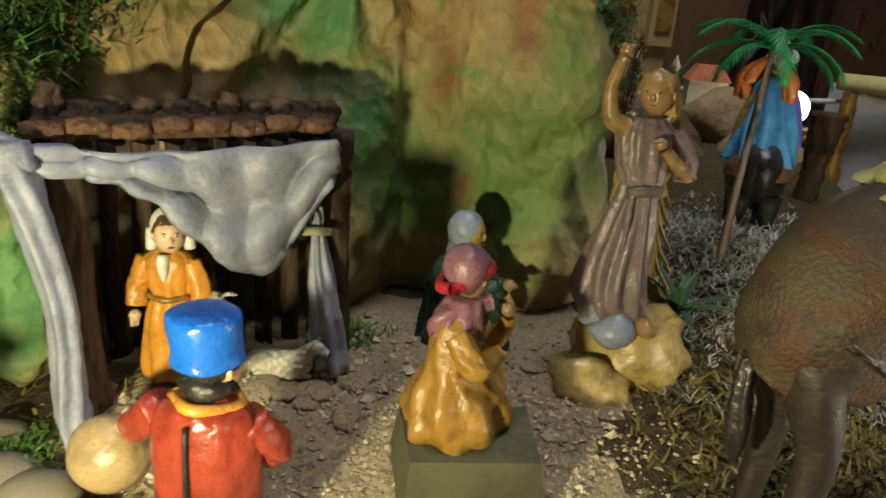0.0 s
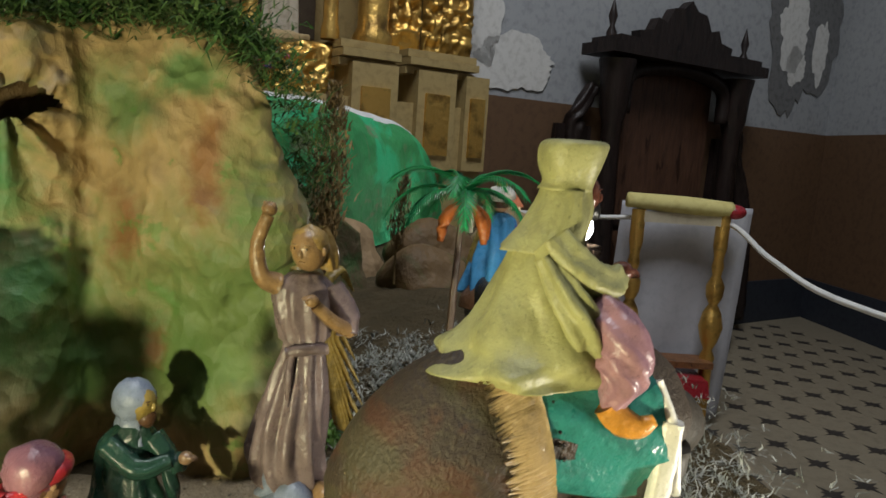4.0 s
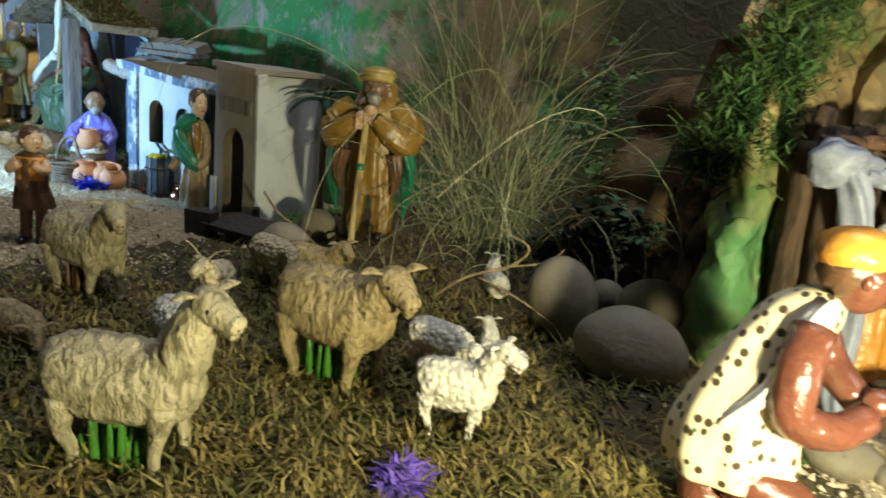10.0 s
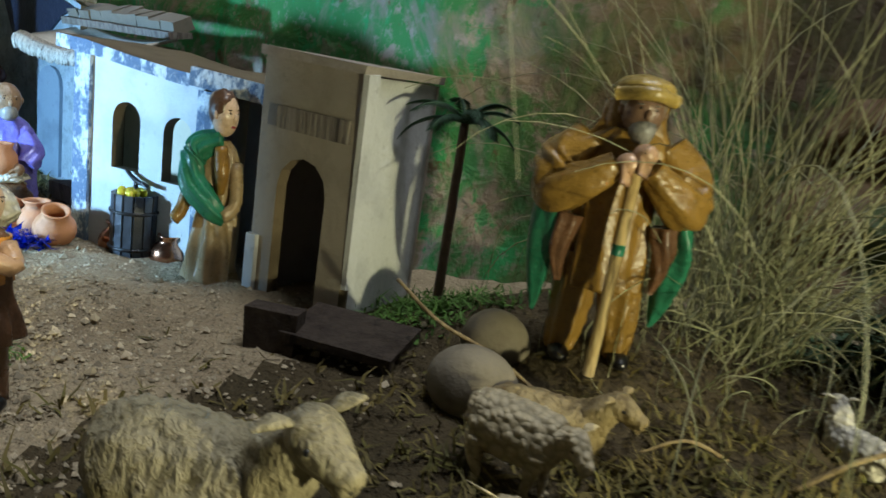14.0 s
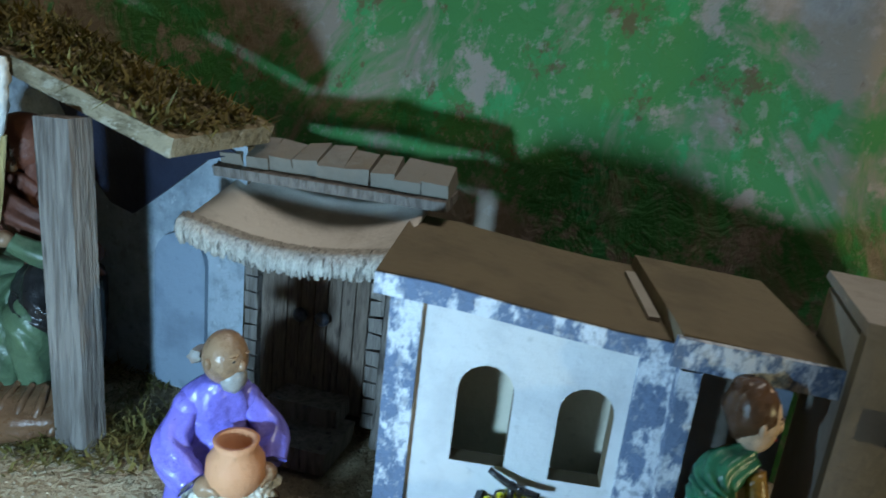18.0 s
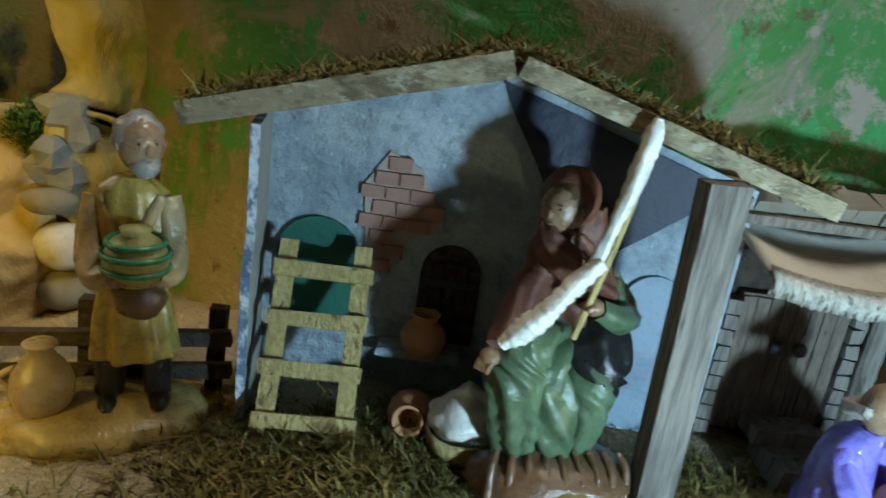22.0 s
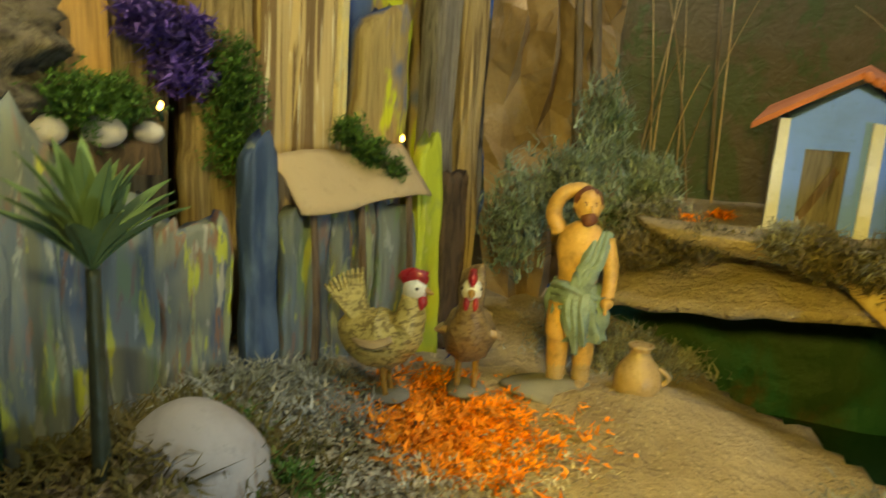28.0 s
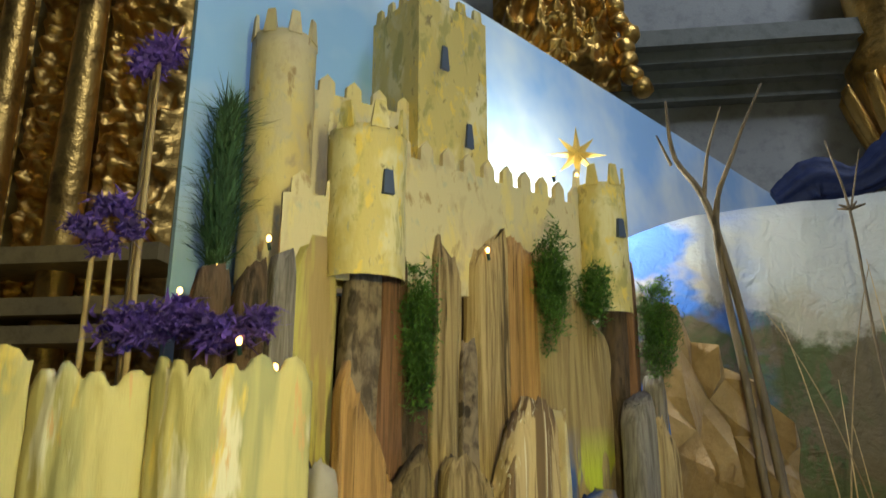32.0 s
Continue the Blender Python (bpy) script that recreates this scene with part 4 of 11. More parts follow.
# doorway with straw canopy
gate = base("door_front", pose(-1.185, 0.845, 0.985, 0, 0, -22), "wooden house front with double door under a straw canopy", "miniature house")
part("wall", Shape().box((0.085, 0.02, 0.078), (0.17, 0.012, 0.156), TRAY), gate, "dark wall board", smooth=False)
DOOR_WOOD = wood_mat("weathered_door_wood", (0.20, 0.155, 0.12), (0.12, 0.09, 0.07), (60, 60, 9), 0.7)
door = part("door", Shape().box((0.098, 0.008, 0.070), (0.082, 0.008, 0.112), PLANK_DARK), gate, "brown double plank door", smooth=False)
for k in range(8):
    part("plank", Shape().box((0.062 + 0.0103 * k, 0.0028, 0.070), (0.0096, 0.003, 0.108), DOOR_WOOD, 0, (0, 0), 1, 0.0004), door, smooth=False)
for k in (-1, 1):
    part("door_knob", Shape().ball((0.098 + 0.0085 * k, -0.003, 0.088), (0.0055, 0.004, 0.0055), enamel("iron_boss", (0.06, 0.07, 0.09), 0.5, 0.3)), door, "dark iron boss")
for k in range(9):
    part("jamb_block", Shape().box((0.146, 0.004, 0.016 + 0.0125 * k), (0.010, 0.012, 0.0112), PLANK_GREY, 0, (0, 0), 1, 0.0008), gate, smooth=False)
    part("jamb_block", Shape().box((0.050, 0.004, 0.016 + 0.0125 * k), (0.010, 0.012, 0.0112), PLANK_GREY, 0, (0, 0), 1, 0.0008), gate, smooth=False)
part("post", Shape().tube([(0.158, -0.002, 0.0, 0.0085), (0.160, -0.002, 0.08, 0.008), (0.161, 0.0, 0.150, 0.008)], PLANK_GREY, 9, 12, 4, 0.1), gate)
part("step", Shape().box((0.112, -0.035, 0.012), (0.055, 0.05, 0.018), PLANK_GREY, 0, (0, 0), 1, 0.002), gate, "worn wooden step", smooth=False)
part("step", Shape().box((0.106, -0.012, 0.026), (0.05, 0.03, 0.012), PLANK_GREY, 0, (0, 0), 1, 0.002), gate, smooth=False)
# canopy: sagging cloth with a straw fringe
n, m, verts = 26, 14, []
for i in range(n):
    for j in range(m):
        u, v = i / (n - 1), j / (m - 1)
        verts.append((0.036 + 0.137 * u, 0.015 - 0.075 * v, 0.182 - 0.020 * v - 0.014 * math.sin(math.pi * u) * math.sin(math.pi * min(1, v * 0.9)) - 0.007 * math.sin(math.pi * u)))
canopy = part("canopy", Shape().add(verts, [(i * m + j, (i + 1) * m + j, (i + 1) * m + j + 1, i * m + j + 1) for i in range(n - 1) for j in range(m - 1)], plaster("pale_cloth", (0.66, 0.62, 0.54), (0.46, 0.42, 0.35))), gate, "sagging tan cloth canopy")
canopy.modifiers.new("thick", "SOLIDIFY").thickness = 0.003
sh = Shape()
for k in range(150):
    u = k / 149
    x, z = 0.036 + 0.138 * u, 0.164 - 0.009 * math.sin(math.pi * u)
    for d in range(2):
        y = -0.062 - 0.003 * d
        sh.tube([(x + rng.uniform(-0.001, 0.001), y + 0.004, z + 0.002, 0.0011), (x, y - 0.005, z - 0.004, 0.0012), (x + rng.uniform(-0.002, 0.002), y - 0.004, z - 0.011 - 0.004 * rng.random(), 0.0009)], THATCH, 4, 4)
part("fringe", sh, canopy, "pale straw fringe")
GREY_STONE = plaster("grey_brown_stone", (0.22, 0.19, 0.15), (0.13, 0.11, 0.09), 0.8)
for k in range(9):
    u = (k + 0.5) / 9
    part("roof_stone", Shape().box((0.024 + 0.163 * u, 0.010, 0.194 + 0.003 * math.sin(math.pi * u)), (0.0176, 0.028, 0.013), GREY_STONE, 0, (22, 0), 0.93, 0.0015), gate, smooth=False)
part("roof_board", Shape().box((0.105, 0.006, 0.1855), (0.166, 0.030, 0.006), PLANK_GREY, 0, (10, 0), 1, 0.001), gate, smooth=False)

# ---- the spinner's hut ----
hut = base("spinner_hut", pose(-1.455, 0.978, 0.988, 0, 0, -26), "open stucco hut with mossy chipboard roof", "miniature hut")
Wd = 0.345
back = part("back_wall", Shape().slab([(0, 0), (Wd, 0), (Wd, 0.198), (0.165, 0.252), (0, 0.204)], 0.0, 0.008, STUCCO, BOARD), hut, "blue-grey stucco back wall", smooth=False)
part("night_panel", Shape().slab([(0.162, 0.247), (0.172, 0.225), (0.192, 0.195), (0.210, 0.160), (0.229, 0.140), (0.249, 0.135), (0.276, 0.155), (0.314, 0.185), (0.340, 0.193)], -0.003, 0.0, NIGHT), back, "dark blue painted sky patch", smooth=False)
patch = part("brick_patch", Shape().slab([(0.075, 0.165), (0.091, 0.190), (0.115, 0.180), (0.135, 0.140), (0.113, 0.130), (0.089, 0.098), (0.079, 0.120)], -0.002, 0.0, plaster("mortar", (0.42, 0.33, 0.29), (0.3, 0.24, 0.2))), back, "patch of exposed red brick", smooth=False)
for r in range(8):
    for c in range(4):
        x, z = 0.073 + 0.0175 * c + 0.0085 * (r % 2), 0.106 + 0.0108 * r
        if inside(x, z, [(0.078, 0.165), (0.091, 0.188), (0.113, 0.178), (0.133, 0.142), (0.111, 0.132), (0.090, 0.102), (0.081, 0.120)]):
            part("brick", Shape().box((x, -0.003, z), (0.0158, 0.0025, 0.0092), BRICK, 0, (0, 0), 1, 0.0006), patch, smooth=False)
part("green_door", Shape().slab(arch(0.046, 0.062, 0.06, 0.136), -0.004, 0.0, GREEN_DOOR), back, "round green door", smooth=False)
niche = part("shutter", Shape().slab(arch(0.144, 0.044, 0.052, 0.128), -0.004, 0.0, TRAY), back, "dark arched shutter", smooth=False)
for k in range(5):
    part("slat", Shape().box((0.127 + 0.0085 * k, -0.006, 0.086), (0.0068, 0.004, 0.062 - 0.004 * abs(k - 2)), TRAY, 0, (0, 0), 1, 0.0004), niche, smooth=False)
for z in (0.068, 0.101):
    part("hinge_bar", Shape().box((0.144, -0.009, z), (0.040, 0.002, 0.005), NIGHT), niche, smooth=False)
part("window_ledge", Shape().box((0.128, -0.008, 0.044), (0.062, 0.018, 0.008), STUCCO, 0, (0, 0), 1, 0.001), back, smooth=False)
part("arched_door", Shape().slab(arch(0.292, 0.045, 0.004, 0.128), -0.004, 0.0, BLUE_DOOR), back, "blue-grey studded door", smooth=False)
side = part("side_wall", Shape().slab([(0, 0), (0.075, 0), (0.075, 0.11), (0.068, 0.122), (0.060, 0.135), (0.062, 0.205), (0, 0.210)], 0, 0.006, CARD, BLUE_EDGE), hut, "side wall with stepped white edge", at=pose(0.0, 0.0, 0, 0, 0, -80), smooth=False)
part("post", Shape().box((0.288, -0.096, 0.104), (0.023, 0.018, 0.224), PLANK_GREY, 5, (0, -1), 1, 0.0008), hut, "grey weathered wooden post", smooth=False)
for nm, x0, z0, x1, z1 in (("roof_board", -0.022, 0.209, 0.163, 0.262), ("roof_board", 0.167, 0.262, 0.355, 0.207)):
    ln, a = math.hypot(x1 - x0, z1 - z0), math.degrees(math.atan2(z1 - z0, x1 - x0))
    b = part(nm, Shape().box(((x0 + x1) / 2, -0.039, (z0 + z1) / 2), (ln, 0.102, 0.013), CHIP, 0, (0, -a), 1, 0.0012), hut, "chipboard roof slope", smooth=False)
    sh = Shape()
    for _ in range(900):
        u, y = rng.random(), rng.uniform(-0.086, 0.010)
        tuft(sh, MOSS, x0 + (x1 - x0) * u, y, z0 + (z1 - z0) * u + 0.008, 3, 0.004, 0.012, 0.0012, 0.3, 0.8)
    part("roof_moss", sh, b, "dry moss on the roof", smooth=False)
# ladder
lad = base("ladder", pose(-1.438, 0.868, 0.990, 0, 0, -20), "pale wooden miniature ladder leaning on the hut", "ladder")
for x in (-0.026, 0.026):
    part("rail", Shape().box((x, 0.034, 0.060), (0.012, 0.006, 0.140), LADDER, 0, (-30, 0), 1, 0.0008), lad, smooth=False)
for k in range(4):
    z = 0.018 + 0.029 * k
    part("rung", Shape().box((0, 0.034 + (z - 0.060) * 0.577 - 0.006, z), (0.068, 0.006, 0.0105), LADDER, 0, (-30, 0), 1, 0.0008), lad, smooth=False)

# ---- the white farmhouse on its plateau ----
FB = Vector((-1.865, 1.250, 1.137))
farm = base("farmhouse", tuple(FB), "small limewashed farmhouse with red tile roof", "miniature house")
FARM_WALL = plaster("blue_limewash", (0.17, 0.31, 0.95), (0.14, 0.24, 0.70), 0.85, 0.5)


def solid(points, m, back, name, label="", parent=None):
    """A flat board given by its corners, thickened along back."""
    k, sh = len(points), Shape()
    front = [Vector(p) - FB for p in points]
    sh.add(front + [p + Vector(back) for p in front], [tuple(range(k)), tuple(reversed(range(k, 2 * k)))] + [(i, (i + 1) % k, k + (i + 1) % k, k + i) for i in range(k)], m)
    return part(name, sh, parent or farm, label, smooth=False)


solid([(-1.938, 1.253, 1.132), (-1.918, 1.252, 1.132), (-1.918, 1.252, 1.208), (-1.885, 1.250, 1.208), (-1.885, 1.250, 1.132), (-1.865, 1.249, 1.132), (-1.865, 1.249, 1.248), (-1.888, 1.250, 1.259), (-1.938, 1.253, 1.228)], FARM_WALL, (0.001, 0.007, 0), "wall", "limewashed front wall")
solid([(-1.865, 1.250, 1.132), (-1.757, 1.298, 1.132), (-1.752, 1.300, 1.214), (-1.865, 1.250, 1.252)], FARM_WALL, (-0.003, 0.007, 0), "wall", "shaded wing wall")
solid([(-1.938, 1.254, 1.132), (-1.925, 1.375, 1.132), (-1.925, 1.375, 1.238), (-1.938, 1.254, 1.228)], FARM_WALL, (0.006, 0, 0), "wall")
solid([(-1.925, 1.372, 1.132), (-1.750, 1.372, 1.132), (-1.750, 1.372, 1.22), (-1.855, 1.372, 1.270), (-1.925, 1.372, 1.238)], FARM_WALL, (0, 0.006, 0), "wall")
solid([(-1.752, 1.300, 1.132), (-1.750, 1.372, 1.132), (-1.750, 1.372, 1.212), (-1.752, 1.300, 1.208)], FARM_WALL, (-0.006, 0, 0), "wall")
door = solid([(-1.921, 1.264, 1.134), (-1.883, 1.262, 1.134), (-1.883, 1.262, 1.211), (-1.921, 1.264, 1.211)], PLANK_GREY, (0, 0.004, 0), "door", "pale wooden door set back")
solid([(-1.916, 1.260, 1.150), (-1.911, 1.260, 1.146), (-1.888, 1.259, 1.190), (-1.893, 1.259, 1.194)], PLANK_DARK, (0, 0.003, 0), "door_brace", "", door)
for q in (-1.938, -1.868):
    part("wall_edge", Shape().box(Vector((q, 1.248, 1.182)) - FB, (0.010, 0.010, 0.100), SNOW, 0, (0, 0), 1, 0.0012), farm, "white chipped corner", smooth=False)
left = solid([(-1.964, 1.240, 1.222), (-1.888, 1.238, 1.266), (-1.850, 1.395, 1.284), (-1.935, 1.395, 1.240)], TILE, (0, 0, 0.005), "roof_slope", "red tile roof slope")
right = solid([(-1.888, 1.238, 1.266), (-1.776, 1.240, 1.211), (-1.733, 1.385, 1.216), (-1.850, 1.395, 1.284)], TILE, (0, 0, 0.005), "roof_slope", "red tile roof slope")
for k in range(15):
    u = (k + 0.5) / 15
    c = Vector((-1.888, 1.236, 1.266)) * (1 - u) + Vector((-1.776, 1.238, 1.211)) * u - FB
    part("ridge_tile", Shape().tube([(*(c + Vector((0, -0.002, 0.003))), 0.0042), (*(c + Vector((0.002, 0.010, 0.004))), 0.0042)], TILE, 8, 3), right)

# plateau with an overhanging lip over the pond
sh = Shape()
n, m, verts = 60, 26, []
for i in range(n):
    t = TAU * i / n
    for j in range(m):
        v = j / (m - 1)
        rx, ry = 0.205 + 0.02 * math.sin(3 * t + 1), 0.16 + 0.015 * math.cos(2 * t)
        if v < 0.45:
            q, z = v / 0.45, 1.137
            z += 0.004 * noise.noise(Vector((q * 5 * math.cos(t), q * 5 * math.sin(t), 3)))
        else:
            w = (v - 0.45) / 0.55
            q, z = 1 + 0.04 * math.sin(w * math.pi) - 0.12 * w, 1.137 - 0.018 * w
        q *= 1 + 0.05 * noise.noise(Vector((math.cos(t) * 2, math.sin(t) * 2, 7)))
        verts.append((-1.87 + rx * q * math.cos(t), 1.315 + ry * q * math.sin(t), z))
sh.add(verts, [(i * m + j, ((i + 1) % n) * m + j, ((i + 1) % n) * m + j + 1, i * m + j + 1) for i in range(n) for j in range(m - 1)], SAND)
put("plateau", sh, "sandy shelf that carries the farmhouse", "ledge", kind="structure")
# boulder-like paper slope that carries the shelf
m = Mat("ochre_rock_paper", (0.48, 0.34, 0.15), 0.85, 0, 0.3)
m.paint(m.ramp(m.noise(9, 5), 0.54, 0.68), (0.30, 0.20, 0.09), 0.9)
m.paint(m.ramp(m.noise(26, 4), 0.56, 0.66), (0.54, 0.42, 0.22), 0.7)
m.paint(m.near((-1.814, 1.08, 1.098), (1, 1, 1.3), 0.012, 0.034, 0.02, 30), (0.16, 0.29, 0.08), 0.9)
m.paint(m.near((-1.690, 1.09, 1.128), (1.6, 1.6, 1.0), 0.008, 0.026, 0.02, 30), (0.20, 0.30, 0.09), 0.8)
m.paint(m.near((-1.74, 1.05, 1.035), (1, 1, 1), 0.010, 0.050, 0.03, 24), (0.33, 0.30, 0.13), 0.7)
m.relief(m.noise(34, 5), 0.006, 0.8)
m.relief(m.noise(300, 3), 0.002, 0.6)
ROCKPAPER = m.done()
sh = Shape()
n, m, verts = 80, 60, []
edge = spline([(-1.90, 1.172, 1.128), (-1.80, 1.115, 1.135), (-1.735, 1.135, 1.145), (-1.675, 1.17, 1.150), (-1.63, 1.205, 1.15)], n)
foot = spline([(-1.795, 1.055, 0.975), (-1.755, 1.035, 0.975), (-1.70, 1.05, 0.975), (-1.65, 1.085, 0.975), (-1.60, 1.13, 0.975)], n)
for i in range(n):
    for j in range(m):
        v = j / (m - 1)
        p = Vector(edge[i]) * (1 - v) + Vector(foot[i]) * v
        b = 0.03 * math.sin(v * math.pi) + 0.016 * noise.noise(p * 9 + Vector((4, 0, 1))) + 0.014 * noise.noise(p * 14) + 0.006 * (1 - abs(noise.noise(p * 30))) - 0.020 * crumple(p)
        verts.append(p + Vector((0.35, -0.9, 0.2)) * b)
sh.add(verts, [(i * m + j, (i + 1) * m + j, (i + 1) * m + j + 1, i * m + j + 1) for i in range(n - 1) for j in range(m - 1)], ROCKPAPER)
rockface = put("rock_face", sh, "ochre paper rock face below the farmhouse", "paper rock")
rockface.modifiers.new("thick", "SOLIDIFY").thickness = 0.006
POND = Mat("dark_green_glass", (0.012, 0.035, 0.02), 0.08).done()
sh = Shape().lathe([(0.0, 0), (0.10, 0), (0.20, 0)], POND, (0, 0, 0), 32)
put("pond", sh, "dark green glass pond under the shelf", "pond", at=Matrix.Translation((-1.84, 1.26, 0.945)) @ Matrix.Diagonal((0.72, 0.85, 1, 1)))

GREEN_PAPER = paper_paint("dark_green_paper", (0.035, 0.075, 0.03), [((0.02, 0.10, 0.06), 0.5, 0.6, 7.0), ((0.09, 0.06, 0.03), 0.57, 0.66, 9.0)])
n, m, verts = 60, 24, []
for i in range(n):
    for j in range(m):
        u, v = i / (n - 1), j / (m - 1)
        p = Vector((-2.12 + 0.40 * u, 1.335 - 0.03 * math.sin(u * math.pi), 0.93 + 0.20 * v))
        verts.append(p + Vector((0, -1, 0)) * 0.018 * crumple(p * 0.8))
put("recess_wall", Shape().add(verts, [(i * m + j, (i + 1) * m + j, (i + 1) * m + j + 1, i * m + j + 1) for i in range(n - 1) for j in range(m - 1)], GREEN_PAPER), "dark green crumpled paper under the shelf", "paper sheet")
# sandy lip under the lichen
n, m, verts = 60, 16, []
for i in range(n):
    for j in range(m):
        u, v = i / (n - 1), j / (m - 1)
        x, y = -2.10 + 0.25 * u, 1.218 - 0.045 * u - 0.012 * math.sin(u * 3.2) + 0.15 * v
        z = 1.074 + 0.030 * u + 0.036 * v ** 1.4 - (0.010 * (1 - v / 0.2) if v < 0.2 else 0) + 0.005 * noise.noise(Vector((x * 30, y * 30, 2)))
        verts.append((x, y, z))
lip = put("sand_lip", Shape().add(verts, [(i * m + j, (i + 1) * m + j, (i + 1) * m + j + 1, i * m + j + 1) for i in range(n - 1) for j in range(m - 1)], SAND), "sandy lip over the pond", "ledge")
lip.modifiers.new("thick", "SOLIDIFY").thickness = 0.010

sh = Shape().tube([(0, 0, 0, 0.060), (0.006, 0.004, 0.08, 0.046), (-0.004, 0.01, 0.14, 0.050), (0.010, 0.02, 0.20, 0.034), (0.002, 0.03, 0.28, 0.038), (0.010, 0.05, 0.40, 0.030)], COLUMN_PAPER, 60, 70, 3, 0.14, 1.0, 0.0)
sh.v = [tuple(Vector(p) + Vector((p[0], p[1], 0)).normalized() * (0.022 * (noise.voronoi(Vector(p) * 22)[0][0] - 0.4) + 0.012 * noise.noise(Vector(p) * 12))) for p in sh.v]
put("rock_column", sh, "yellowish crumpled paper rock column by the farmhouse", "paper rock", at=(-1.572, 1.186, 0.975))

# ---- the castle on its rock of split planks ----
def paint_strokes(name, c, strokes, stretch=(16, 16, 1.6)):
    m = Mat(name, c, 0.6, 0, 0.4)
    for k, (col, lo, hi) in enumerate(strokes):
        m.paint(m.ramp(m.noise(3.0 + 1.3 * k, 4, 0.6, tuple(s * (1 + 0.2 * k) for s in stretch), 0.4), lo, hi), col, 0.9)
    m.relief(m.noise(20, 5, 0.6, stretch), 0.002, 0.5)
    return m.done()


YELLOW = paint_strokes("yellow_brushed_paint", (0.52, 0.42, 0.15), [((0.62, 0.55, 0.32), 0.5, 0.6), ((0.34, 0.30, 0.10), 0.54, 0.62), ((0.68, 0.50, 0.10), 0.58, 0.66), ((0.22, 0.17, 0.07), 0.62, 0.70), ((0.36, 0.34, 0.24), 0.62, 0.70)], (8, 8, 4))
CREAM = paint_strokes("cream_brushed_paint", (0.52, 0.44, 0.26), [((0.62, 0.50, 0.20), 0.52, 0.62), ((0.42, 0.33, 0.20), 0.54, 0.66), ((0.30, 0.20, 0.09), 0.60, 0.68), ((0.40, 0.38, 0.27), 0.60, 0.70)], (8, 8, 4))
STROKES = paint_strokes("streaked_paint", (0.17, 0.18, 0.15), [((0.06, 0.085, 0.15), 0.50, 0.58), ((0.30, 0.32, 0.16), 0.53, 0.60), ((0.40, 0.43, 0.05), 0.57, 0.62), ((0.21, 0.11, 0.07), 0.55, 0.62), ((0.34, 0.33, 0.29), 0.60, 0.66)], (11, 11, 2.2))
BLUE_GREY = paint_strokes("blue_grey_paint", (0.17, 0.19, 0.18), [((0.10, 0.13, 0.18), 0.5, 0.60), ((0.16, 0.22, 0.13), 0.54, 0.62), ((0.40, 0.42, 0.07), 0.61, 0.66), ((0.20, 0.13, 0.12), 0.57, 0.65), ((0.30, 0.32, 0.30), 0.60, 0.66)], (9, 9, 1.8))
NAVY_PAINT = paint_strokes("navy_brushed_paint", (0.035, 0.06, 0.13), [((0.08, 0.12, 0.20), 0.5, 0.6), ((0.18, 0.20, 0.18), 0.60, 0.68)], (9, 9, 3))
PLANK_YELLOW = paint_strokes("yellow_stained_plank", (0.40, 0.34, 0.08), [((0.30, 0.20, 0.08), 0.5, 0.6), ((0.16, 0.12, 0.05), 0.58, 0.68)])


def plank(bottom, width, z0, z1, m, thick=0.03, turn=60, lean=0.0, name="plank", top=0.0):
    """A split upright plank: wandering edges, a ragged rounded top, ridges along the grain."""
    n, k, sh, verts = 30, 34, Shape(), []
    a = radians(turn)
    ux, uy = math.cos(a), math.sin(a)
    sx, sy = bottom[0] * 37, bottom[1] * 37
    for i in range(n):
        v = i / (n - 1)
        wander = 0.0045 * noise.noise(Vector((sx, sy, v * 2.6))) * min(1, 4 * v)
        end = math.sqrt(max(0.02, 1 - max(0, (v - 0.95) / 0.05) ** 2 * 0.45))
        wide = (1 - 0.16 * v + 0.16 * noise.noise(Vector((sy, 3.1, v * 3.0 + sx)))) * end
        for j in range(k):
            t = TAU * (j + 0.5) / k
            cx, cy = math.copysign(abs(math.cos(t)) ** 0.5, math.cos(t)) * width / 2, math.copysign(abs(math.sin(t)) ** 0.55, math.sin(t)) * thick / 2
            edge = 1 + 0.12 * noise.noise(Vector((sx + (5 if cx > 0 else 0), v * 9, sy)))
            z = z0 + (z1 - z0) * v
            if v > 0.8:
                z += (v - 0.8) * 5 * (top * cx / width + 0.016 * noise.noise(Vector((sx + cx * 110, sy, 3))) + 0.007 * noise.noise(Vector((sx + cx * 420, sy, 8))))
            front = 1 if math.sin(t) < 0 else 0.3
            ridge = 0.0050 * noise.noise(Vector((cx * 260, sx, v * 2.2))) + 0.0035 * noise.noise(Vector((cx * 90, sy, v * 4))) - 0.004 * max(0, noise.noise(Vector((cx * 140, sx + 9, v * 1.2))) - 0.25) * 4
            lx, ly = cx * wide * edge + wander, cy * (0.6 + 0.4 * end) + ridge * front
            verts.append((bottom[0] + ux * lx - uy * ly, bottom[1] + uy * lx + ux * ly + lean * v, z))
    sh.add(verts, [(i * k + j, i * k + (j + 1) % k, (i + 1) * k + (j + 1) % k, (i + 1) * k + j) for i in range(n - 1) for j in range(k)] + [tuple(range(k)), tuple(reversed(range((n - 1) * k, n * k)))], m)
    return sh


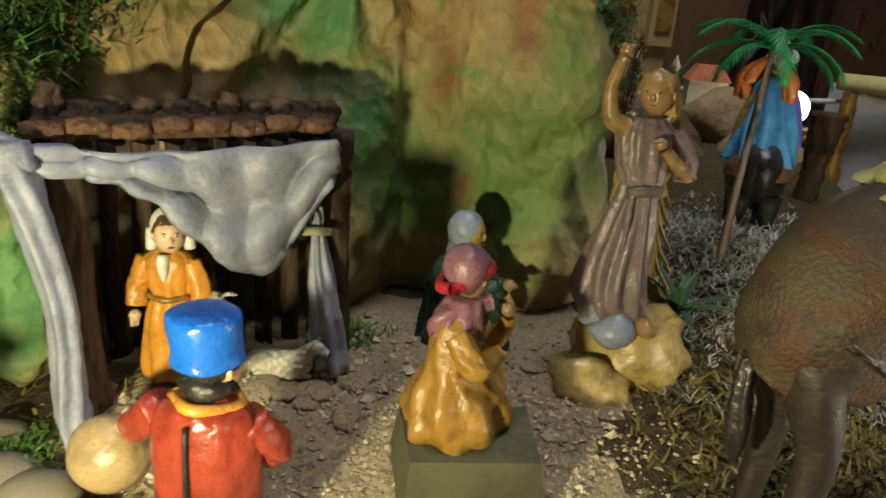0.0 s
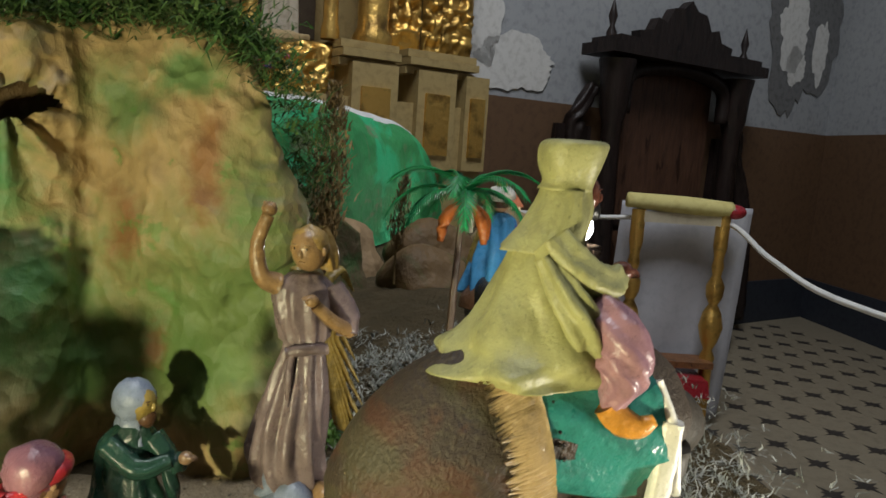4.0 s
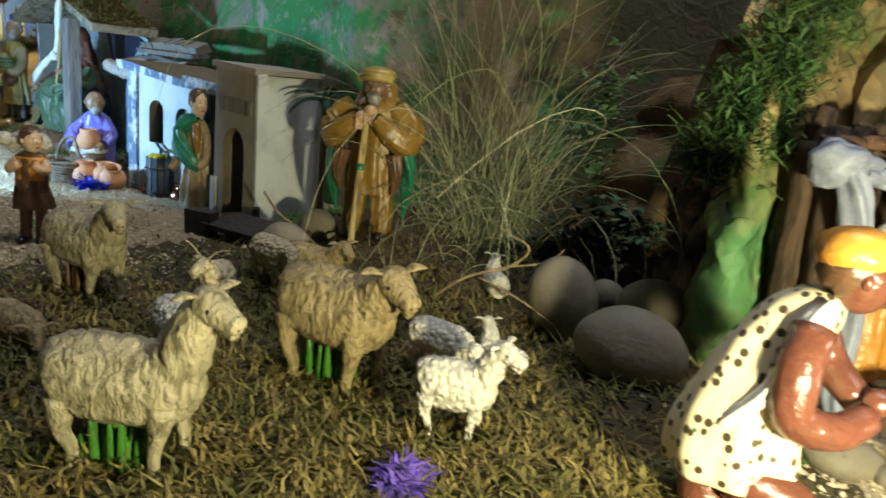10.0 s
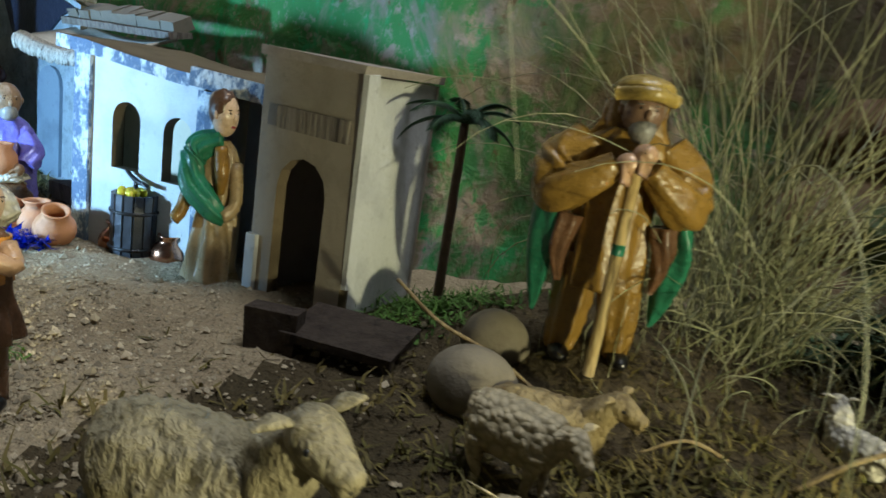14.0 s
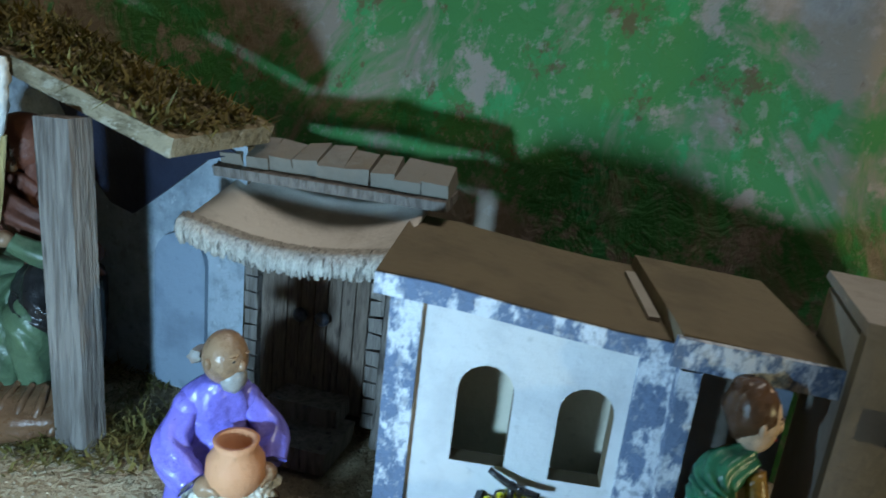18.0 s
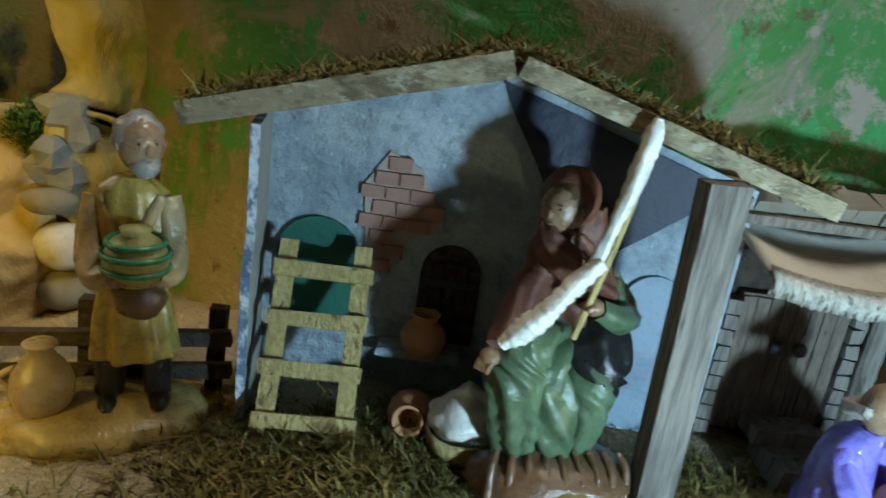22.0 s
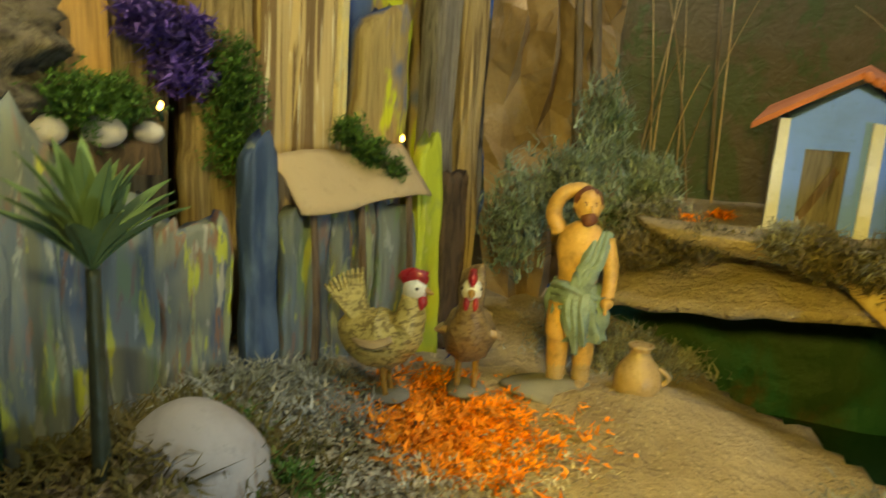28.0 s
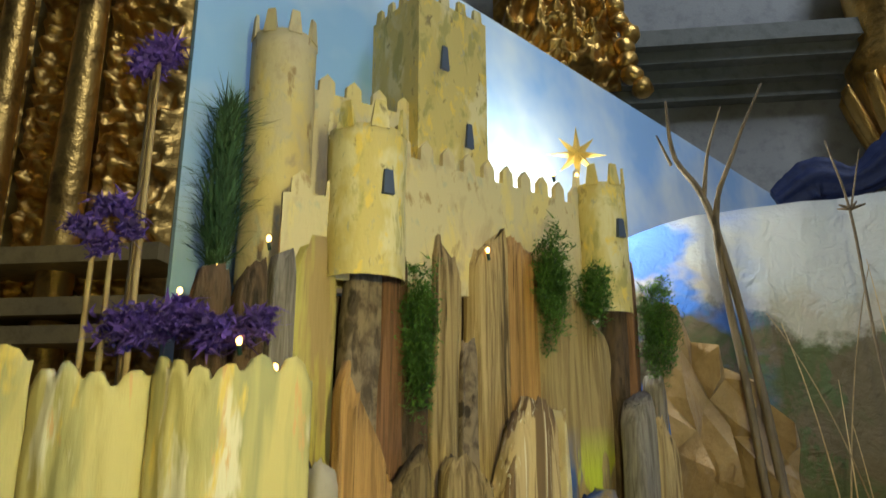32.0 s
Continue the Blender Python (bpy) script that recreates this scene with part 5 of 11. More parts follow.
crag = base("plank_crag", (-2.38, 1.08, 0.985), "crag of upright split and painted planks below the castle", "wooden crag")
CO = Matrix.Translation((2.38, -1.08, -0.985))
PLANK_RED = wood_mat("reddish_split_wood", (0.22, 0.11, 0.055), (0.08, 0.04, 0.02), (30, 30, 1.3), 0.7)
PLANK_ORANGE = wood_mat("orange_brown_wood", (0.42, 0.24, 0.08), (0.22, 0.12, 0.045), (26, 26, 1.0), 0.6)
GNARLED = wood_mat("gnarled_bark", (0.24, 0.18, 0.12), (0.05, 0.035, 0.025), (14, 14, 8), 0.85)
LIME = paint_strokes("lime_brushed_paint", (0.42, 0.46, 0.04), [((0.24, 0.28, 0.06), 0.5, 0.6), ((0.56, 0.54, 0.14), 0.58, 0.66)], (9, 9, 4))
m = Mat("board_with_lime_splash", (0.15, 0.175, 0.19), 0.6, 0, 0.4)
m.paint(m.ramp(m.noise(3, 4, 0.6, (6, 6, 2.2), 0.4), 0.48, 0.6), (0.07, 0.10, 0.17), 0.9)
m.paint(m.ramp(m.noise(5, 4, 0.6, (6, 6, 2.0), 0.4), 0.56, 0.62), (0.40, 0.42, 0.06), 0.9)
xyz = m.t.nodes.new("ShaderNodeSeparateXYZ")
m.t.links.new(m.co, xyz.inputs[0])
m.paint(m.ramp(xyz.outputs["Z"], 0.186, 0.194), (0.46, 0.50, 0.04), 1.0)
m.paint(m.both(m.ramp(xyz.outputs["Z"], 0.186, 0.194), m.ramp(m.noise(9, 4, 0.6, (8, 8, 3), 0.4), 0.50, 0.58)), (0.26, 0.30, 0.08), 0.9)
m.relief(m.noise(20, 5, 0.6, (9, 9, 4)), 0.004, 0.8)
LIME_SPLASH = m.done()
m = Mat("striped_plywood", (0.46, 0.34, 0.17), 0.7, 0, 0.3)
m.paint(m.ramp(m.noise(5, 2, 0.5, (22, 22, 0.35)), 0.47, 0.53), (0.13, 0.075, 0.035), 0.9)
m.paint(m.ramp(m.noise(9, 3, 0.5, (26, 26, 0.3)), 0.60, 0.64), (0.62, 0.55, 0.40), 0.8)
m.relief(m.noise(5, 2, 0.5, (22, 22, 0.35)), 0.006, 0.8)
PLYWOOD = m.done()
m = Mat("broad_plank_with_blue_and_lime", (0.36, 0.26, 0.11), 0.65, 0, 0.35)
m.paint(m.ramp(m.noise(6, 6, 0.6, (24, 24, 1.6), 0.6), 0.45, 0.62), (0.20, 0.13, 0.05), 0.8)
xyz = m.t.nodes.new("ShaderNodeSeparateXYZ")
m.t.links.new(m.co, xyz.inputs[0])
low = m.ramp(xyz.outputs["Z"], 0.385, 0.34)
m.paint(m.both(low, m.ramp(m.noise(2.6, 4, 0.6, (5, 5, 1.6), 0.4), 0.42, 0.50)), (0.05, 0.10, 0.27), 0.95)
m.paint(m.both(low, m.ramp(m.noise(3.1, 4, 0.6, (6, 6, 1.5), 0.4), 0.51, 0.55)), (0.50, 0.54, 0.03), 0.95)
m.relief(m.noise(7, 5, 0.65, (24, 24, 1.6), 0.4), 0.005, 0.8)
PAINTED_PLANK = m.done()
for x, y, w, z0, z1, m, turn, top in (
        (-2.500, 0.885, 0.034, 1.0, 1.485, BARK, 55, 0.01), (-2.482, 0.910, 0.026, 1.0, 1.495, BARK, 57, 0.02), (-2.470, 0.932, 0.023, 1.0, 1.500, PLANK_GREY, 58, 0.0), (-2.455, 0.958, 0.046, 1.0, 1.520, PLANK_YELLOW, 60, 0.01),
        (-2.433, 0.996, 0.032, 1.0, 1.530, GNARLED, 60, 0.01), (-2.418, 1.021, 0.026, 1.0, 1.525, PLANK_RED, 62, 0.0), (-2.408, 1.043, 0.030, 1.0, 1.480, BARK, 62, 0.0), (-2.388, 1.066, 0.036, 1.0, 1.530, PLANK, 62, -0.02),
        (-2.372, 1.084, 0.018, 1.0, 1.445, GNARLED, 62, 0.0), (-2.358, 1.112, 0.046, 1.0, 1.550, PLANK, 62, 0.02), (-2.342, 1.146, 0.040, 1.0, 1.545, PLANK_ORANGE, 64, -0.02), (-2.305, 1.205, 0.120, 1.0, 1.510, PAINTED_PLANK, 62, -0.09),
        (-2.268, 1.262, 0.024, 1.0, 1.520, BARK, 64, 0.01), (-2.258, 1.285, 0.022, 1.0, 1.545, PLANK_RED, 66, 0.0), (-2.238, 1.322, 0.020, 1.0, 1.420, PLANK_GREY, 66, 0.0),
        (-2.400, 0.952, 0.052, 1.0, 1.372, PLANK_ORANGE, 62, -0.08), (-2.418, 0.925, 0.026, 1.0, 1.335, CARD, 60, 0.0), (-2.384, 0.992, 0.040, 1.0, 1.330, PLANK, 62, 0.03), (-2.352, 1.040, 0.050, 1.0, 1.335, PLANK, 62, -0.02),
        (-2.308, 1.098, 0.052, 1.0, 1.385, PLYWOOD, 62, -0.02), (-2.296, 1.122, 0.012, 1.0, 1.378, CREAM, 62, 0.0), (-2.325, 1.070, 0.034, 1.0, 1.350, PLYWOOD, 62, 0.06), (-2.278, 1.165, 0.058, 1.0, 1.300, PAINTED_PLANK, 64, 0.02),
        (-2.243, 1.228, 0.036, 1.0, 1.388, PLANK_GREY, 66, 0.02), (-2.226, 1.262, 0.032, 1.0, 1.365, PLANK, 66, -0.03)):
    s = plank((x, y), w * 1.12, z0, z1, m, 0.026, turn, 0.012, top=top)
    s.v = [tuple(CO @ Vector(p)) for p in s.v]
    part("plank", s, crag)
# low painted boards along the foot
for x, y, w, z1, m, top in ((-2.354, 0.851, 0.021, 1.222, LIME_SPLASH, -0.05), (-2.345, 0.872, 0.034, 1.205, BLUE_GREY, -0.05), (-2.350, 0.905, 0.036, 1.170, STROKES, -0.02), (-2.340, 0.935, 0.040, 1.150, BLUE_GREY, 0.02), (-2.320, 0.975, 0.050, 1.140, STROKES, 0.0), (-2.300, 1.022, 0.026, 1.196, NAVY_PAINT, 0.01),
                            (-2.280, 1.052, 0.040, 1.145, BLUE_GREY, 0.0), (-2.260, 1.092, 0.042, 1.150, STROKES, 0.01), (-2.240, 1.135, 0.040, 1.140, BLUE_GREY, 0.0), (-2.226, 1.172, 0.028, 1.195, LIME, 0.02), (-2.214, 1.207, 0.032, 1.165, BARK, 0.0)):
    s = plank((x, y), w * 1.2, 0.98, z1, m, 0.016, 64, 0.0, top=top)
    s.v = [tuple(CO @ Vector(p)) for p in s.v]
    part("painted_board", s, crag)


s = Shape().box((0, 0, 0), (0.075, 0.05, 0.018), BARK, 64, (3, 0), 0.9, 0.004)
put("ledge", s, "dark bark ledge", parent=crag, at=CO @ pose(-2.358, 0.925, 1.186), smooth=False)


def crenels(p0, p1, z0, z1, teeth, m, name, parent, off, thick=0.006):
    """A crenellated card wall from p0 to p1, with pointed merlons."""
    sh, outline = Shape(), []
    ln = math.hypot(p1[0] - p0[0], p1[1] - p0[1])
    tw = ln / teeth
    outline = [(0, 0), (ln, 0)]
    for k in reversed(range(teeth)):
        a = k * tw
        outline += [(a + tw * 0.98, z1 - z0 - 0.018), (a + tw * 0.80, z1 - z0 - 0.018), (a + tw * 0.78, z1 - z0 - 0.004), (a + tw * 0.5, z1 - z0 + 0.004), (a + tw * 0.24, z1 - z0 - 0.004), (a + tw * 0.22, z1 - z0 - 0.018)]
    outline.append((0, z1 - z0 - 0.018))
    sh.slab(outline, 0, thick, m)
    a = math.degrees(math.atan2(p1[1] - p0[1], p1[0] - p0[0]))
    return put(name, sh, parent=parent, at=off @ pose(p0[0], p0[1], z0, 0, 0, a), smooth=False)


def round_tower(c, r, z0, z1, m, teeth, name, parent, off):
    n, seg = 12, 32
    sh = Shape()
    verts, faces = [], []
    for i in range(n):
        z = z0 + (z1 - z0) * i / (n - 1)
        for j in range(seg):
            t = TAU * j / seg
            q = r * (1 + 0.03 * noise.noise(Vector((math.cos(t) * 2, math.sin(t) * 2, z * 30 + c[0]))))
            verts.append((c[0] + q * math.cos(t), c[1] + q * math.sin(t), z))
    faces = [(i * seg + j, i * seg + (j + 1) % seg, (i + 1) * seg + (j + 1) % seg, (i + 1) * seg + j) for i in range(n - 1) for j in range(seg)]
    sh.add(verts, faces + [tuple(range((n - 1) * seg, n * seg))], m)
    sh.v = [tuple(off @ Vector(p)) for p in sh.v]
    tower = put(name, sh, parent=parent)
    for k in range(teeth):
        t = TAU * k / teeth + 0.2
        tooth = Shape().box((c[0] + (r - 0.002) * math.cos(t), c[1] + (r - 0.002) * math.sin(t), z1 + 0.010), (0.005, TAU * r / teeth * 0.55, 0.026), m, math.degrees(t), (0, 0), 0.55)
        put("merlon", tooth, parent=tower, at=off, smooth=False)
    return tower


castle = base("castle", (-2.40, 1.15, 1.49), "yellow painted card castle with towers and battlements", "model castle")
KO = Matrix.Translation((2.40, -1.15, -1.49))
round_tower((-2.425, 1.000), 0.036, 1.49, 1.625, YELLOW, 7, "corner_tower", castle, KO)
round_tower((-2.275, 1.275), 0.030, 1.49, 1.640, YELLOW, 7, "corner_tower", castle, KO)
round_tower((-2.545, 1.020), 0.034, 1.50, 1.765, CREAM, 8, "round_tower", castle, KO)
crenels((-2.410, 1.020), (-2.290, 1.260), 1.49, 1.635, 10, CREAM, "curtain_wall", castle, KO)
crenels((-2.520, 1.040), (-2.455, 1.150), 1.50, 1.735, 4, CREAM, "inner_wall", castle, KO)
crenels((-2.470, 0.940), (-2.430, 0.985), 1.49, 1.58, 2, CREAM, "outwork", castle, KO)
keep = put("keep", Shape().box((-2.465, 1.205, 1.68), (0.095, 0.110, 0.385), YELLOW, -24), "tall square yellow keep", parent=castle, at=KO, smooth=False)
SLIT = Mat("slate_blue_paint", (0.05, 0.07, 0.13), 0.6).done()

for c, zz in (((-2.412, 1.190), 1.70), ((-2.425, 1.150), 1.785)):
    put("slit", Shape().box((c[0] + 0.008, c[1], zz), (0.004, 0.012, 0.030), SLIT, -24, (0, 0), 0.6), parent=castle, at=KO, smooth=False)
for c, zz, tn in (((-2.393, 0.983), 1.572, -30), ((-2.250, 1.258), 1.585, -35), ((-2.478, 1.098), 1.672, 60)):
    put("slit", Shape().box((c[0], c[1], zz), (0.008, 0.011, 0.022), SLIT, tn, (0, 0), 0.7), parent=castle, at=KO, smooth=False)
# merlons round the keep's top
for k in range(16):
    side, u = k // 4, (k % 4 + 0.5) / 4 - 0.5
    lx, ly = ((u * 0.095, -0.052), (0.045, u * 0.11), (u * 0.095, 0.052), (-0.045, u * 0.11))[side]
    a = radians(-24)
    put("merlon", Shape().box((-2.465 + lx * math.cos(a) - ly * math.sin(a), 1.205 + lx * math.sin(a) + ly * math.cos(a), 1.880), (0.012 if side % 2 == 0 else 0.006, 0.006 if side % 2 == 0 else 0.014, 0.016), YELLOW, -24, (0, 0), 0.8), parent=keep, smooth=False)
# unseen dark board added behind the crag's planks to keep their gaps dark
s = Shape().slab([(0, 0), (0.52, 0), (0.52, 0.42), (0.30, 0.50), (0, 0.47)], 0, 0.02, BARK)
put("backing_board", s, parent=crag, at=CO @ pose(-2.53, 0.90, 1.0, 0, 0, 59), smooth=False)

# front rampart on cork bark
RAMPART = paint_strokes("streaked_yellow_paint", (0.52, 0.44, 0.17), [((0.30, 0.29, 0.13), 0.50, 0.62), ((0.66, 0.60, 0.44), 0.57, 0.63), ((0.64, 0.47, 0.10), 0.58, 0.66), ((0.56, 0.34, 0.14), 0.64, 0.70)], (7, 7, 1.3))
ramp = base("rampart", (-2.50, 0.85, 1.262), "crenellated yellow card rampart above cork bark", "model rampart")
RO = Matrix.Translation((2.50, -0.85, -1.262))
def rampart_wall(line, z0, z1, teeth, bulge, name="rampart_wall"):
    """A curved card wall with pointed merlons; each wall bulges outwards like a half tower."""
    cols, rows, verts = teeth * 12 + 1, 14, []
    pts = spline(line, cols)
    for i, (x, y) in enumerate(pts):
        u = i / (cols - 1)
        f = (u * teeth) % 1.0
        tooth = 0.008 * min(1, max(0, (0.38 - abs(f - 0.5)) / 0.09)) + 0.005 * max(0, 1 - abs(f - 0.5) / 0.36)
        tooth *= 0.75 + 0.5 * noise.noise(Vector((int(u * teeth - 1e-6) * 1.9 + x, 2.0, 0.5)))
        q = bulge * math.sin(math.pi * u) ** 0.8
        for j in range(rows):
            v = j / (rows - 1)
            z = z0 + (z1 - 0.010 + tooth - z0) * v + 0.004 * math.sin(u * 7 + x * 30) * v
            w = 0.0025 * noise.noise(Vector((u * 9 + x * 5, v * 4, 1)))
            verts.append((x + 0.45 * (q + w), y - 0.89 * (q + w), z))
    sh = Shape().add(verts, [(i * rows + j, (i + 1) * rows + j, (i + 1) * rows + j + 1, i * rows + j + 1) for i in range(cols - 1) for j in range(rows - 1)], RAMPART)
    sh.v = [tuple(RO @ Vector(p)) for p in sh.v]
    wall = put(name, sh, parent=ramp)
    wall.modifiers.new("thick", "SOLIDIFY").thickness = 0.005
    return wall


rampart_wall([(-2.720, 0.752), (-2.640, 0.776), (-2.565, 0.806)], 1.280, 1.425, 5, 0.020)
rampart_wall([(-2.565, 0.806), (-2.530, 0.826), (-2.497, 0.846)], 1.280, 1.408, 4, 0.016)
rampart_wall([(-2.497, 0.846), (-2.455, 0.868), (-2.405, 0.905)], 1.280, 1.412, 6, 0.022)


def cork_mat():
    m = Mat("cork_bark", (0.20, 0.165, 0.125), 0.9, 0, 0.25)
    m.paint(m.ramp(m.noise(9, 5, 0.65, (1, 1, 1.6)), 0.52, 0.64), (0.17, 0.18, 0.13), 0.7)
    m.paint(m.ramp(m.noise(14, 5, 0.65), 0.60, 0.68), (0.32, 0.24, 0.12), 0.6)
    m.paint(m.ramp(m.noise(24, 6, 0.7, (1, 1, 1.8), 0.8), 0.44, 0.58), (0.035, 0.028, 0.022), 0.9)
    m.paint(m.ramp(m.noise(90, 4, 0.7), 0.55, 0.68), (0.24, 0.20, 0.15), 0.6)
    m.relief(m.noise(24, 6, 0.7, (1, 1, 1.8), 0.8), 0.03, 0.8)
    m.relief(m.noise(110, 5, 0.7), 0.006, 0.8)
    return m.done()


CORK = cork_mat()
n, m, verts = 130, 100, []
line = spline([(-2.75, 0.70), (-2.60, 0.760), (-2.50, 0.805), (-2.42, 0.835), (-2.378, 0.868), (-2.385, 0.910), (-2.44, 0.95)], n)
for i in range(n):
    a, b = line[max(i - 1, 0)], line[min(i + 1, n - 1)]
    d = Vector((b[1] - a[1], a[0] - b[0], 0)).normalized()
    for j in range(m):
        v = j / (m - 1)
        z = 0.975 + 0.30 * min(1, v / 0.8)
        q = -0.07 * ((v - 0.8) / 0.2) if v > 0.8 else 0
        p = Vector((line[i][0] * 22, line[i][1] * 22, z * 16))
        s = Vector((p.x * 0.55, p.y * 0.55, p.z * 1.5))
        q += 0.022 * noise.noise(p * 0.45) + 0.034 * (0.35 - abs(noise.noise(s))) + 0.018 * (0.3 - abs(noise.noise(s * 2.1 + Vector((3, 1, 7))))) + 0.010 * noise.noise(s * 4.4) + 0.006 * (0.3 - abs(noise.noise(p * 4.5))) + 0.003 * noise.noise(p * 11)
        verts.append((line[i][0] + d.x * q, line[i][1] + d.y * q, z + 0.004 * noise.noise(p * 3)))
sh = Shape().add(verts, [(i * m + j, (i + 1) * m + j, (i + 1) * m + j + 1, i * m + j + 1) for i in range(n - 1) for j in range(m - 1)], CORK)
put("cork_rock", sh, "rough grey-brown cork bark rock", "cork bark")
# small card roof on twigs
awning = base("card_awning", (-2.25, 1.10, 1.03), "tan card awning on twig posts", "awning")
AO = Vector((2.25, -1.10, -1.03))
n, m, verts = 16, 8, []
for i in range(n):
    for j in range(m):
        u, v = i / (n - 1), j / (m - 1)
        p = Vector((-2.298, 1.034, 1.184)) * (1 - u) + Vector((-2.248, 1.160, 1.190)) * u
        p += (Vector((0.036, -0.014, -0.038))) * v + Vector((0.002 * math.sin(u * 9), 0, 0.002 * math.sin(u * 7 + v * 3) + 0.003 * noise.noise(Vector((u * 4, v * 3, 2)))))
        verts.append(p + AO)
roof = part("card", Shape().add(verts, [(i * m + j, (i + 1) * m + j, (i + 1) * m + j + 1, i * m + j + 1) for i in range(n - 1) for j in range(m - 1)], plaster("tan_card", (0.44, 0.33, 0.20), (0.36, 0.26, 0.15))), awning, "bent tan card sheet")
roof.modifiers.new("thick", "SOLIDIFY").thickness = 0.0015
for x, y in ((-2.262, 1.040), (-2.245, 1.085), (-2.222, 1.128)):
    part("post", Shape().tube([(*(Vector((x, y, 1.01)) + AO), 0.003), (*(Vector((x, y + 0.002, 1.08)) + AO), 0.0028), (*(Vector((x - 0.003, y, 1.152)) + AO), 0.0026)], PLANK_DARK, 8, 10, 3, 0.15), awning)
# crumpled paper beside the crag: flat facets between sharp creases
n, m, verts, faces = 9, 15, [], []
for i in range(n):
    for j in range(m):
        u, v = (i + rng.uniform(-0.3, 0.3)) / (n - 1), (j + rng.uniform(-0.3, 0.3)) / (m - 1)
        p = Vector((-2.215, 1.335, 1.02)) * (1 - u) + Vector((-2.075, 1.43, 1.02)) * u + Vector((-0.02 * v, 0.02 * v, (0.50 - 0.16 * u) * v))
        verts.append(p + Vector((0.5, -0.8, 0)) * (0.045 * (i % 2) * (0.6 + 0.4 * math.sin(j * 0.9)) + rng.uniform(-0.014, 0.014)))
for i in range(n - 1):
    for j in range(m - 1):
        a, b, c, d = i * m + j, (i + 1) * m + j, (i + 1) * m + j + 1, i * m + j + 1
        faces += [(a, b, c), (a, c, d)] if (i + j) % 2 else [(a, b, d), (b, c, d)]
sh = Shape().add(verts, faces, KRAFT_PLAIN)
put("crumpled_paper", sh, "sheet of crumpled brown paper beside the crag", "paper sheet", smooth=False)

# sky panel behind the castle
SKY = Mat("printed_sky", (0.30, 0.50, 0.86), 0.5)
SKY.paint(SKY.ramp(SKY.noise(3.2, 4), 0.42, 0.65), (0.72, 0.80, 0.90), 0.9)
SKY = SKY.done()
sh = Shape().slab([(-0.42, 0.3), (1.45, 0.3), (1.45, 1.035), (-0.42, 1.035)], 0, 0.008, SKY)
put("sky_panel", sh, "pale blue printed sky panel behind the castle", "backdrop panel", at=pose(-2.49, 1.37, 0.985, 0, 0, 70.8), smooth=False)

# ---- painted figurines, one plain mesh each ----
SKIN, SKIN_DARK = enamel("flesh_paint", (0.55, 0.34, 0.20), 0.6), enamel("brown_flesh_paint", (0.13, 0.045, 0.028), 0.6, 0.22)
PALE_SKIN = enamel("pale_flesh_paint", (0.66, 0.47, 0.32), 0.7)
HAIR, GREY_HAIR, BLOND = enamel("brown_hair_paint", (0.10, 0.05, 0.025), 0.5), enamel("grey_hair_paint", (0.26, 0.25, 0.23), 0.5), enamel("blond_hair_paint", (0.36, 0.23, 0.07), 0.5)
MAUVE, GOLD_PAINT = enamel("mauve_paint", (0.19, 0.14, 0.14), 0.6), enamel("gold_paint", (0.38, 0.27, 0.07), 0.35, 0.3)
OCHRE, ORANGE_PAINT = enamel("ochre_paint", (0.30, 0.16, 0.03), 0.4), enamel("orange_paint", (0.62, 0.27, 0.04), 0.55)
RED, CRIMSON = enamel("red_brown_paint", (0.25, 0.035, 0.02), 0.5, 0.22), enamel("crimson_paint", (0.34, 0.02, 0.03), 0.5)
AGED_SKIN = enamel("aged_flesh_paint", (0.27, 0.165, 0.095), 0.45)
BLUE, SKYBLUE = enamel("bright_blue_paint", (0.01, 0.13, 0.62), 0.5, 0.2), enamel("sky_blue_paint", (0.07, 0.28, 0.55), 0.6)
PURPLE, PLUM = enamel("violet_blue_paint", (0.17, 0.15, 0.55), 0.6, 0.2), enamel("plum_paint", (0.20, 0.09, 0.12), 0.6)
DARKGREEN, GREEN = enamel("bottle_green_paint", (0.02, 0.055, 0.04), 0.5, 0.25), enamel("green_paint_figures", (0.03, 0.20, 0.11), 0.5)
GREYBLUE, WHITE = enamel("grey_blue_paint", (0.24, 0.28, 0.38), 0.6), enamel("white_paint", (0.70, 0.68, 0.62), 0.7)
BLACK, BROWN = enamel("black_paint", (0.015, 0.014, 0.014), 0.6), enamel("brown_paint", (0.14, 0.07, 0.035), 0.5)
TAN, KHAKI = enamel("tan_paint", (0.38, 0.27, 0.14), 0.55), enamel("khaki_paint", (0.32, 0.31, 0.13), 0.7, 0.5)
SAGEGREEN, RUST = enamel("sage_green_cloth", (0.085, 0.14, 0.075), 0.45, 0.4), enamel("rust_cloth", (0.13, 0.042, 0.024), 0.5, 0.6)


def wool_mat(name, c, scale):
    m = Mat(name, c, 0.6)
    curls = m.ramp(m.cells(scale), 0.75, 0.1)
    # crevices between the curls are darkened in the colour
    m.paint(m.ramp(m.cells(scale), 0.38, 0.85), tuple(v * 0.4 for v in c), 0.65)
    m.paint(m.ramp(m.noise(40, 4), 0.5, 0.7), tuple(v * 0.55 for v in c), 0.6)
    m.relief(curls, 0.002, 0.8)
    m.relief(m.noise(400, 3), 0.001, 0.6)
    return m.done()


